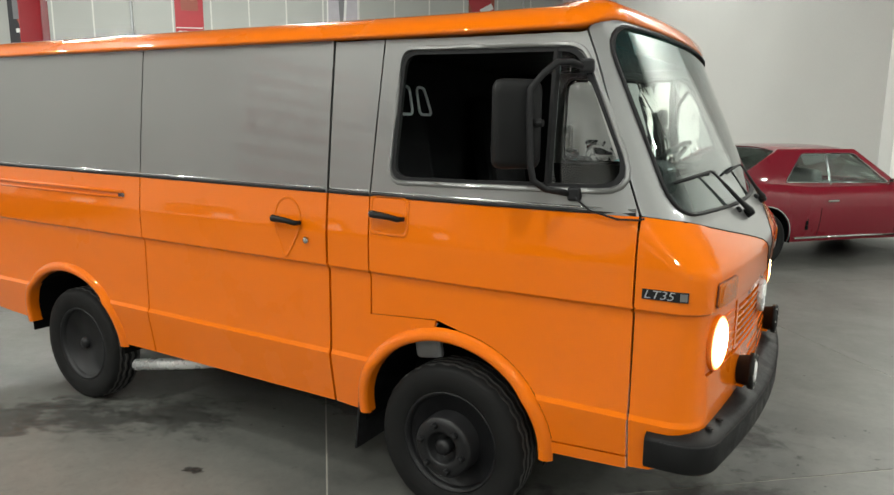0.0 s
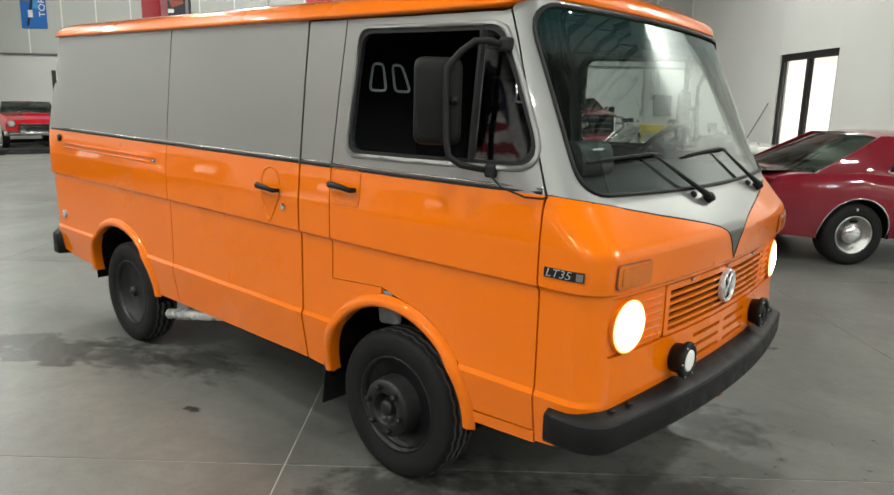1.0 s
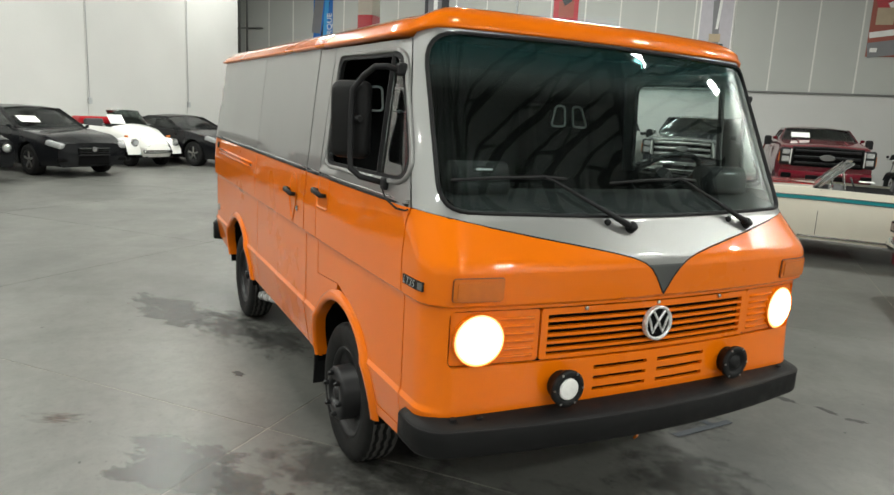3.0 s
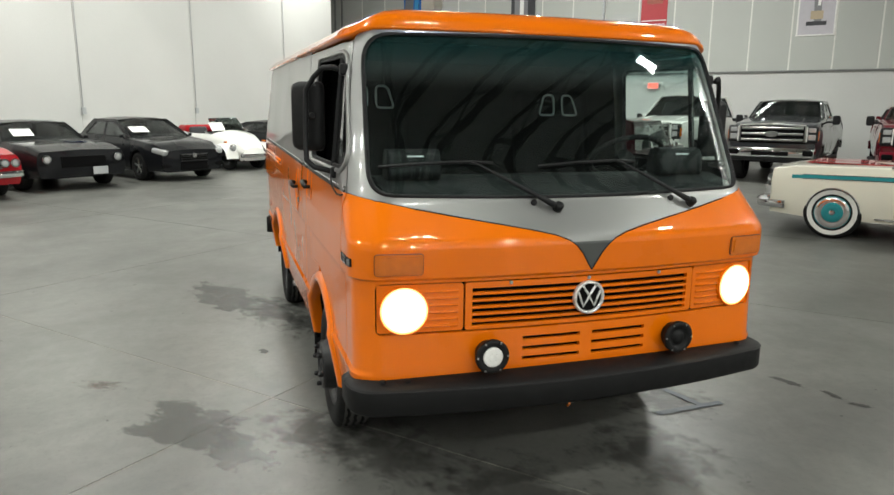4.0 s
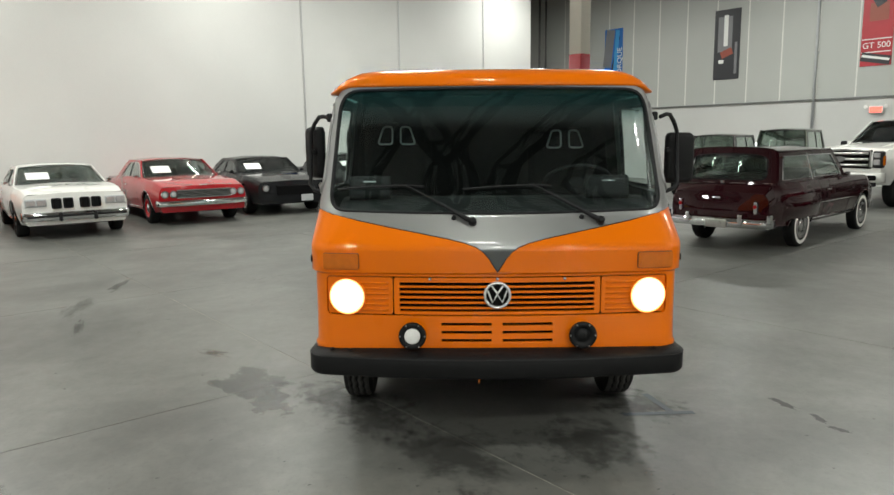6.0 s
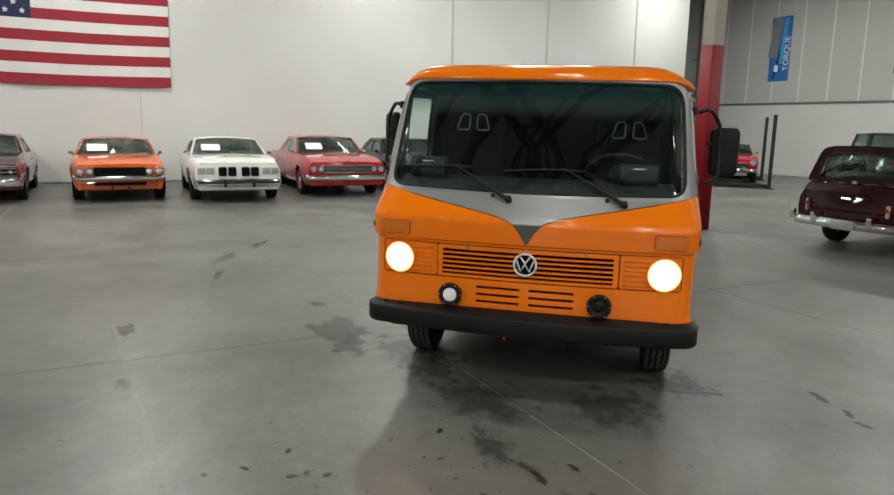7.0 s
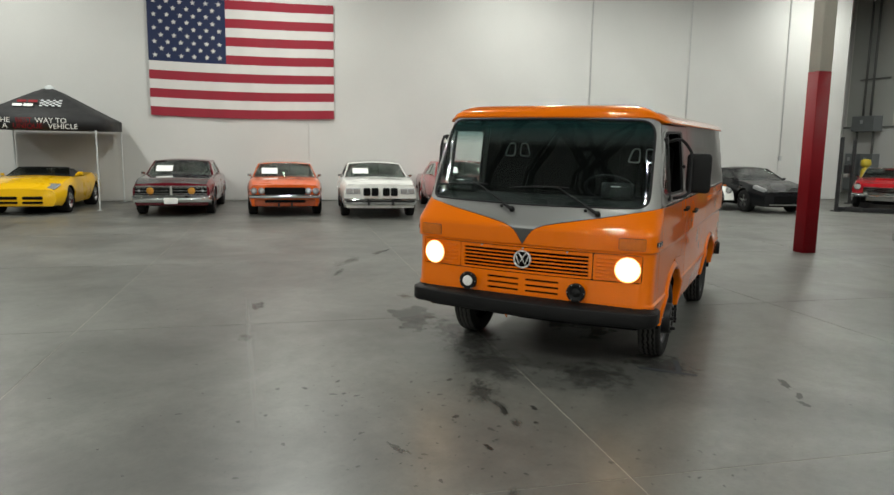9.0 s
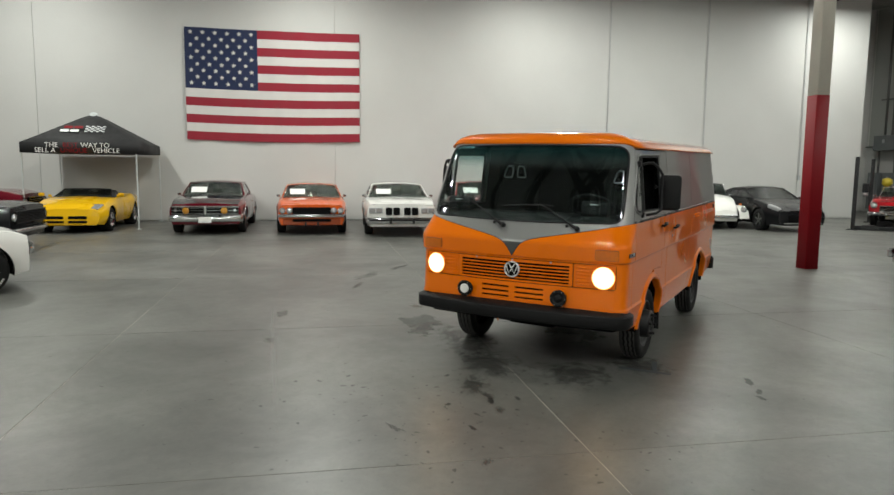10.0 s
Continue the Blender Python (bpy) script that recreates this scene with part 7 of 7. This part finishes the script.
# lifted pickups
def pickup_bits(gm, paint):
    def bits(ob, xf, xr, tz, hw, side_at):
        for sg in (-1, 1):
            lampb = add_box(ob, "headlamp_housing", (0.16, 0.26, 0.40), (xf - 0.03, sg * 0.84, 1.16), "rim", 0.05, "tall dark headlamp housing")
            for dz, hh in ((0.10, 0.11), (-0.06, 0.13)):
                add_box(lampb, "lens", (0.05, 0.16, hh), (xf + 0.04, sg * 0.84, 1.16 + dz), "lens", 0.02)
            add_box(lampb, "lamp_band", (0.05, 0.03, 0.34), (xf + 0.045, sg * 0.735, 1.16), "white_pl", 0.012)
            add_box(lampb, "amber_corner", (0.10, 0.03, 0.22), (xf - 0.04, sg * 0.965, 1.14), "amber", 0.012)
            mirror = add_box(ob, "tow_mirror", (0.09, 0.17, 0.23), (-0.98, sg * 1.13, 1.47), "rubber", 0.04)
            add_box(mirror, "mirror_arm", (0.05, 0.22, 0.05), (-0.98, sg * 1.00, 1.42), "rubber", 0.02)
            add_box(ob, "bed_rail", (1.7, 0.08, 0.09), (-3.6, sg * 0.93, 1.42), "rubber", 0.02)
            add_box(ob, "fog_lamp", (0.05, 0.22, 0.12), (xf + 0.15, sg * 0.80, 0.74), "dark", 0.03)
            add_box(ob, "running_board", (1.9, 0.16, 0.06), (-2.0, sg * 0.98, 0.50), "rubber", 0.02)
        for k in range(3):
            z = 1.03 + 0.135 * k
            part("grille_bar", loft([[(xf + 0.075 + 0.035 * math.cos(t_), y, z + 0.032 * math.sin(t_)) for t_ in [2 * math.pi * j / 10 for j in range(10)]] for y in (-0.66, -0.3, 0.3, 0.66)]), "steel" if gm == "chrome" else gm, ob, smooth=60)
        for sg in (-1, 1):
            part("grille_surround", tube([(xf + 0.06, sg * 0.70, 0.98), (xf + 0.06, sg * 0.70, 1.36), (xf + 0.06, 0, 1.385)], 0.03, 8), "steel" if gm == "chrome" else gm, ob, smooth=60)
        part("oval_badge", lathe([(0.085, 0), (0.08, 0.02)], 24, "x"), "trim_dark", ob, m=pose(xf + 0.12, 0, 1.165) @ Matrix.Diagonal((1, 1.8, 0.8, 1)))
        add_box(ob, "lower_valance", (0.08, 1.7, 0.14), (xf + 0.04, 0, 0.60), "rubber", 0.03)
        add_box(ob, "bumper_slot", (0.03, 0.8, 0.10), (xf + 0.155, 0, 0.72), "dark", 0.02)
        for sg in (-1, 1):
            part("hood_ridge", tube([(xf - 0.1, sg * 0.55, tz(xf - 0.1) + 0.05), (-0.3, sg * 0.5, tz(-0.3) + 0.055), (-0.7, sg * 0.5, tz(-0.7) + 0.045)], 0.018, 6), paint, ob, smooth=60)
    return bits
PK = dict(top=[(0.90, 1.26), (0.6, 1.38), (-0.7, 1.49), (-2.7, 1.46), (-5.3, 1.42)], wid=[(0.9, 0.92), (0.4, 1.0), (-1.2, 1.0), (-5.3, 1.0)], wb=3.9, fo=0.95, ro=1.1, glass_x=(-0.75, -1.45, -2.75, -3.05), roof_z=1.94, R=0.44, style="truck", tw=0.29, low=0.55, bump=0.46, bumper_z=0.74, lamps=0, grille=(0.72, 0.44, 1.17, 2, None), tail=False, category="pickup truck", tuck=0.86, crown=0.05, glazing="dark_glass")
car("pickup_truck", "white lifted crew-cab pickup with chrome grille", at_hall(-2.15, 19.4, -100), paint="white", chrome=False, extra=pickup_bits("chrome", PAINTS["white"]), group="pickups by the wall", **dict(PK, roof_z=2.08))
PK2 = dict(PK, low=0.50)
car("pickup_truck", "charcoal crew-cab pickup with a chrome barred grille", at_hall(0.85, 18.9, -92), paint="charcoal", extra=pickup_bits("chrome", PAINTS["charcoal"]), group="pickups by the wall", **dict(PK2, chrome=True))
car("pickup_truck", "dark red pickup with a white sheet in the screen", at_hall(3.9, 18.6, -88), paint="maroon", extra=pickup_bits("rubber", PAINTS["maroon"]), group="pickups by the wall", **dict(PK, chrome=False, sheet=-1, R=0.38, low=0.40, roof_z=1.80))
# smaller off-roaders behind the wagon
OFF = dict(top=[(0.6, 0.98), (0.3, 1.06), (-0.5, 1.10), (-2.9, 1.10)], wid=[(0.6, 0.74), (0.0, 0.82), (-2.9, 0.82)], wb=2.4, fo=0.6, ro=0.55, glass_x=(-0.55, -0.78, -2.65, -2.9), roof_z=1.78, R=0.38, style="steel", tw=0.22, low=0.42, bump=0.2, bumper_z=0.56, lamps=2, lamp_z=0.85, lamp_y=0.52, grille=(0.38, 0.26, 0.85, 5, None), wagon=True, chrome=False, category="off-roader",
           window=[(-0.80, 0.03), (-0.95, -0.06), (-2.55, -0.06), (-2.68, 0.03)])
car("off_roader", "white off-roader with a black soft roof", at_hall(-6.3, 19.0, -80), paint="white", roof_paint="matblack", **OFF)
car("off_roader", "olive green off-roader with a rounded cover", at_hall(-4.4, 19.3, -80), paint="olive", roof_paint="olive", **dict(OFF, roof_z=1.90))
# white coupe at the hall's open side
car("coupe", "white fastback coupe parked nose-out with rally wheels", at_hall(-3.30, -3.92, 122), "white", [(0.60, 0.78), (0.4, 0.86), (-0.6, 0.92), (-2.6, 0.94), (-3.7, 0.90)], [(0.60, 0.78), (0.1, 0.90), (-2.6, 0.90), (-3.7, 0.84)], 2.74, 0.60, 1.05, (-0.7, -1.3, -2.1, -3.2), 1.26, 0.34, "rally", 0.22, 0.25, 0.0, lamps=2, lamp_z=0.62, lamp_y=0.68, grille=(0.5, 0.2, 0.6, 3, None), chrome=False)
# maroon pickup bed beyond the tent
car("pickup_truck", "old maroon pickup parked beyond the tent", at_hall(-13.7, -7.75, 90), paint="maroon", **dict(PK, chrome=True, R=0.36, low=0.36, roof_z=1.62, top=[(0.9, 0.95), (0.5, 1.06), (-0.7, 1.10), (-5.3, 1.10)], wid=[(0.9, 0.9), (-5.3, 0.95)], wb=3.2, ro=1.0, glass_x=(-0.7, -1.15, -2.0, -2.2), lamps=2, lamp_z=0.8, lamp_y=0.7, grille=(0.5, 0.2, 0.8, 4, "chrome"), bumper_z=0.5, bump=0.2))

car("coupe", "black coupe with a full-width dark grille and chrome lamp rim", at_hall(-8.4, -5.85, 90), "black", [(0.85, 0.92), (0.4, 0.98), (-0.6, 1.0), (-2.6, 1.0), (-3.9, 0.94)], [(0.85, 0.92), (0.1, 0.97), (-2.9, 0.97), (-3.9, 0.88)], 2.9, 0.85, 1.1, (-0.7, -1.35, -2.4, -3.2), 1.36, 0.34, "steel", 0.21, 0.27, 0.2, lamps=2, lamp_z=0.72, lamp_y=0.80, grille=(0.78, 0.24, 0.72, 8, "rubber"))
# red open car seen through the glazed door
car("convertible", "bright red open car in the showroom", at_hall(15.6, 25.2, 180), "red", [(0.85, 0.78), (0.5, 0.86), (-0.5, 0.92), (-2.4, 0.90), (-3.7, 0.86)], [(0.86, 0.86), (0, 0.90), (-2.6, 0.90), (-3.7, 0.82)], 2.60, 0.86, 1.2,
    (-0.6, -1.0, -1.9, -2.0), 1.27, 0.335, "steel", 0.18, 0.25, 0.26, open_top=True, lamps=2, lamp_z=0.70, lamp_r=0.10, lamp_y=0.72, bumper_z=0.44)
# safety rail, wall box and leaning pole in the far corner
rail = thing("safety_barrier", "yellow steel guard rail along the wall", "barrier", HALL @ pose(8.2, 25.9, 0))
part("rail", box((1.7, 0.06, 0.30), (0, 0, 0.78), 0.02), YEL, rail)
for px in (-0.75, 0.75):
    post = part("post", box((0.10, 0.10, 0.95), (px, 0.085, 0.475), 0.01), YEL, rail)
    part("base_plate", box((0.2, 0.2, 0.015), (px, 0.085, 0.0075)), YEL, post)
panel_box = thing("breaker_panel", "grey electrical panel with conduits on the wall", "electrical box", HALL @ pose(8.26, N_Y - 0.01, 1.62))
part("case", box((0.66, 0.2, 0.78), (0, -0.1, 0), 0.012), GREY_BOX, panel_box)
part("cover", box((0.56, 0.012, 0.68), (0, -0.206, 0), 0.004), GREY_BOX, panel_box)
for px in (-0.42, -0.2):
    part("conduit", tube([(px, -0.08, 0.2 if px < -0.33 else 0.39), (px, -0.08, 2.6)], 0.035, 10), "bar_grey", panel_box, smooth=60)
part("strut", box((0.62, 0.05, 0.05), (-0.1, -0.08, 1.08), 0.006), "bar_grey", panel_box)
pole = thing("pole", "thin dark pole leaning on the white wall", "pole", HALL)
part("shaft", tube([(8.72, 20.3, 0.012), (9.05, 19.05, 1.76)], 0.016, 8), "trim_dark", pole, smooth=60)
pad = thing("padded_panel", "dark grey rounded padded panel standing by the wall", "panel", HALL @ pose(8.75, 24.1, 0, 0, 0, 90))
ring = rounded([(-0.22, 0.0), (0.22, 0.0), (0.22, 1.62), (-0.22, 1.62)], [0.03, 0.03, 0.2, 0.2], 6)
part("pad", loft([[(p[0] * k, y, p[1] * k) for p in ring] for k, y in ((0.96, -0.05), (1.0, -0.03), (1.0, 0.03), (0.96, 0.05))]), "trim_dark", pad, smooth=50)
# motorcycles by the east wall
def motorcycle(label, m, paint):
    ob = thing("motorcycle", label, "motorcycle", m, "motorcycles")
    for x in (0.0, -1.55):
        w = part("wheel", lathe([(0.22, -0.05), (0.28, -0.065), (0.32, -0.04), (0.33, 0.0), (0.32, 0.04), (0.28, 0.065), (0.22, 0.05)], 28, "y", cap=False), "tyre", ob, m=pose(x, 0, 0.33), smooth=40)
        part("rim", lathe([(0.225, -0.03), (0.225, 0.03), (0.05, 0.05), (0.02, 0.05)], 24, "y"), "chrome", w, smooth=40)
        part("fender", loft([[(x + 0.36 * math.cos(a), y, 0.33 + 0.36 * math.sin(a)) for y in (-0.08, -0.05, 0.05, 0.08)] for a in [radians(20 + 14 * k) for k in range(11)]], closed=False), PAINTS[paint], ob, smooth=60)
    part("tank", loft([[(x, w_ * math.cos(a), 0.80 + hh * math.sin(a)) for a in [2 * math.pi * k / 12 for k in range(12)]] for x, w_, hh in ((-0.42, 0.05, 0.05), (-0.50, 0.14, 0.11), (-0.68, 0.16, 0.13), (-0.85, 0.12, 0.09), (-0.95, 0.05, 0.04))]), PAINTS[paint], ob, smooth=60)
    part("seat", box((0.62, 0.28, 0.10), (-1.22, 0, 0.74), 0.045, 3), "tan_in", ob)
    part("engine", box((0.42, 0.34, 0.34), (-0.75, 0, 0.45), 0.05, 2), "steel", ob)
    for q in (-1, 1):
        part("fork", tube([(0.0, q * 0.09, 0.33), (-0.32, q * 0.09, 1.0)], 0.022, 8), "chrome", ob, smooth=60)
        part("handlebar", tube([(-0.30, 0, 1.00), (-0.36, q * 0.16, 1.06), (-0.50, q * 0.36, 1.02)], 0.014, 8), "chrome", ob, smooth=60)
        part("exhaust", tube([(-0.6, q * 0.18, 0.40), (-0.9, q * 0.22, 0.28), (-1.75, q * 0.22, 0.30)], 0.04, 10), "chrome", ob, smooth=60)
        part("mirror", lathe([(0.045, 0), (0.04, 0.015)], 14, "x"), "rubber", ob, m=pose(-0.46, q * 0.34, 1.10))
    part("headlamp", lathe([(0.03, -0.10), (0.08, -0.06), (0.09, 0.02), (0.03, 0.03)], 18, "x"), "chrome", ob, m=pose(-0.16, 0, 0.98), smooth=40)
    part("windscreen", loft([[(-0.22 - 0.12 * t, y, 1.02 + 0.16 * t) for y in (-0.2, -0.1, 0, 0.1, 0.2)] for t in (0, 0.5, 1.0)], closed=False), "trim_in", ob, smooth=40)
motorcycle("black touring motorcycle with a small screen by the wall", at_hall(8.0, 20.6, -150), "black")
motorcycle("dark red motorcycle with chrome handlebars by the wall", at_hall(7.6, 23.2, -150), "maroon")
motorcycle("black motorcycle with a low seat by the wall", at_hall(6.2, 23.4, -120), "graphite")

# floor slabs between saw-cut joints
slab_me = None
for i in range(-7, 5):
    for j in range(-7, 8):
        if slab_me is None:
            slab_me = part("floor_slab", box((3.812, 3.812, 0.05)), "concrete", floor)
            sl_ob = slab_me
            slab_me = sl_ob.data
        else:
            sl_ob = new("floor_slab", slab_me)
            sl_ob.parent = floor
        sl_ob.matrix_local = floor.matrix_world.inverted() @ HALL @ pose(-0.02 + 3.82 * (i + 0.5), 2.78 + 3.82 * (j + 0.5), -0.025)

# spills and smudges soaked into the slab; those by the van also hold its shade
def soak(name, rgb, strength, rough, scale, seed, e0=1.2, e1=1.85):
    m, t, p = nodes_of(name)
    N, L = t.nodes, t.links
    p.inputs["Base Color"].default_value, p.inputs["Roughness"].default_value = (*rgb, 1), rough
    tc, ln, nz = N.new("ShaderNodeTexCoord"), N.new("ShaderNodeVectorMath"), N.new("ShaderNodeTexNoise")
    ln.operation = "LENGTH"
    L.new(tc.outputs["Object"], ln.inputs[0])
    nz.noise_dimensions = "4D"
    nz.inputs["W"].default_value, nz.inputs["Scale"].default_value, nz.inputs["Detail"].default_value, nz.inputs["Roughness"].default_value = seed, scale, 7, 0.65
    L.new(tc.outputs["Object"], nz.inputs["Vector"])
    a = N.new("ShaderNodeMath")
    a.operation = "MULTIPLY_ADD"
    L.new(nz.outputs["Fac"], a.inputs[0])
    a.inputs[1].default_value = 2.2
    L.new(ln.outputs["Value"], a.inputs[2])
    r = N.new("ShaderNodeMapRange")
    r.interpolation_type = "SMOOTHSTEP"
    L.new(a.outputs[0], r.inputs["Value"])
    r.inputs["From Min"].default_value, r.inputs["From Max"].default_value = e0, e1
    r.inputs["To Min"].default_value, r.inputs["To Max"].default_value = strength, 0.0
    L.new(r.outputs[0], p.inputs["Alpha"])
    return m


OIL = [soak("oil_soak_%d" % k, (0.040, 0.039, 0.036), 0.50, 0.36, 4.2, k * 3.7) for k in range(3)]
WET = [soak("damp_mark_%d" % k, (0.060, 0.060, 0.055), 0.45, 0.30, 2.4, 11 + k * 5.1, 1.48, 1.66) for k in range(2)]
FAINT = soak("faint_mark", (0.07, 0.07, 0.065), 0.38, 0.3, 2.0, 23, 1.2, 1.8)
STREAK = soak("dark_streak", (0.028, 0.027, 0.025), 0.68, 0.3, 2.2, 57, 1.45, 1.60)
RUST = soak("rust_smudge", (0.13, 0.09, 0.065), 0.6, 0.4, 2.6, 31)


def stain(x, y, rx, ry, rot, material, label="dark patch on the concrete floor, oil stain with some shade"):
    b = bmesh.new()
    ring = [b.verts.new((math.cos(2 * math.pi * k / 28), math.sin(2 * math.pi * k / 28), 0)) for k in range(28)]
    b.faces.new(ring)
    ob = tagged(part("floor_stain", b, material), label, "stain", kind="structure")
    stain.n += 1
    stain.last = ob
    ob.matrix_world = pose(x, y, 0.0012 + 0.0004 * (stain.n % 9), 0, 0, rot) @ Matrix.Diagonal((rx, ry, 1, 1))
stain.n = 0
# larger patches round the van's front darken the floor for oil and shadow together
for x, y, rx, ry, rot, mm in ((-3.75, 2.15, 0.75, 0.42, 20, OIL[0]), (-3.3, 2.45, 0.6, 0.4, 10, OIL[1]), (-4.3, 1.8, 0.9, 0.5, 30, WET[0]), (-1.35, 2.25, 0.55, 0.4, 40, OIL[2]), (-1.0, 2.6, 0.6, 0.45, 30, OIL[0]), (-1.62, 1.58, 0.70, 0.40, 42, WET[1]), (-1.25, 1.85, 0.4, 0.25, 20, WET[0]),
                              (-0.45, 3.1, 0.7, 0.5, 45, OIL[1]), (-0.6, 3.9, 0.6, 0.5, 10, OIL[2]), (-1.2, 4.3, 0.5, 0.4, 60, OIL[0]), (0.2, 3.3, 0.35, 0.2, 30, OIL[1]), (-2.5, 3.3, 1.2, 0.6, 5, WET[0]),
                              (-1.18, 5.27, 0.20, 0.065, 25, STREAK), (-0.93, 5.38, 0.14, 0.05, 10, STREAK), (-0.76, 5.42, 0.12, 0.05, 50, STREAK), (0.36, 3.5, 0.16, 0.06, 60, OIL[2]), (0.62, 3.75, 0.12, 0.06, 30, OIL[0]),
                              (-2.35, 1.05, 0.25, 0.10, 60, RUST), (-1.05, -0.1, 0.35, 0.12, 40, WET[1]), (-5.2, -1.2, 0.6, 0.12, 10, WET[0]), (-3.2, -0.6, 0.5, 0.08, 25, OIL[2]), (1.5, 4.1, 0.1, 0.05, 10, OIL[0]),
                              (0.46, 3.59, 0.15, 0.05, 40, STREAK), (0.08, 2.96, 0.07, 0.04, 20, STREAK), (1.34, 3.28, 0.16, 0.05, 70, WET[0]), (0.56, 2.24, 0.05, 0.03, 20, STREAK), (0.80, 2.12, 0.06, 0.03, 80, STREAK),
                              (-4.05, -1.06, 0.9, 0.22, 20, FAINT), (0.0, 0.74, 0.24, 0.12, 60, FAINT), (0.30, 3.75, 0.09, 0.04, 50, STREAK), (0.72, 3.35, 0.06, 0.04, 10, STREAK), (1.05, 3.75, 0.10, 0.035, 60, STREAK), (-2.7, 2.05, 0.10, 0.06, 30, STREAK)):
    stain(x, y, rx, ry, rot, mm)
rng = random.Random(7)
drips = bmesh.new()
for _ in range(420):
    if rng.random() < 0.55:
        cx, cy = rng.gauss(0.9, 0.9), rng.gauss(3.4, 1.0)
    else:
        cx, cy = rng.uniform(-5, 4), rng.uniform(-3, 7)
    r = rng.uniform(0.002, 0.008)
    if 0.2 < cx < 3.0 and 1.5 < cy < 5.5 and rng.random() < 0.22:
        r = rng.uniform(0.006, 0.016)
    a0, st = rng.uniform(0, 6.28), rng.uniform(1.0, 2.4)
    vs = []
    for i in range(16):
        a = 2 * math.pi * i / 16
        q = r * (1 + 0.16 * math.sin(3 * a + a0) + 0.08 * math.sin(5 * a))
        dx, dy = q * math.cos(a) * st, q * math.sin(a)
        vs.append(drips.verts.new((cx + dx * math.cos(a0) - dy * math.sin(a0), cy + dx * math.sin(a0) + dy * math.cos(a0), 0.0045)))
    drips.faces.new(vs)
tagged(part("floor_drips", drips, mat("dried_drips", (0.052, 0.050, 0.047), 0.5)), "small dried drips spotted over the floor", "stain", kind="stuff")
# two thin strips stand for a crossed blue-grey stain on the floor
BLUE_MARK = mat("blue_floor_tape", (0.034, 0.045, 0.062), 0.45)
for (xa, ya), (xb, yb) in (((-1.36, 4.41), (-1.03, 4.50)), ((-1.00, 4.18), (-1.03, 4.64))):
    d = math.dist((xa, ya), (xb, yb))
    tp = tagged(part("floor_tape", box((d, 0.045, 0.0012)), BLUE_MARK), "short blue-grey stain streak on the floor", "tape")
    tp.matrix_world = pose((xa + xb) / 2, (ya + yb) / 2, 0.0055, 0, 0, math.degrees(math.atan2(yb - ya, xb - xa)))
STRIPE = soak("worn_pale_line", (0.42, 0.42, 0.40), 0.30, 0.4, 6.0, 43)
for x, y, rot, ln in ((1.0, 0.62, 3.6, 3.4), (5.2, 0.90, 3.0, 1.4)):
    stain(0, 0, 1, 1, 0, STRIPE, "faint worn pale line along the floor")
    stain.last.matrix_world = HALL @ pose(x, y, 0.0052, 0, 0, rot) @ Matrix.Diagonal((ln, 0.045, 1, 1))
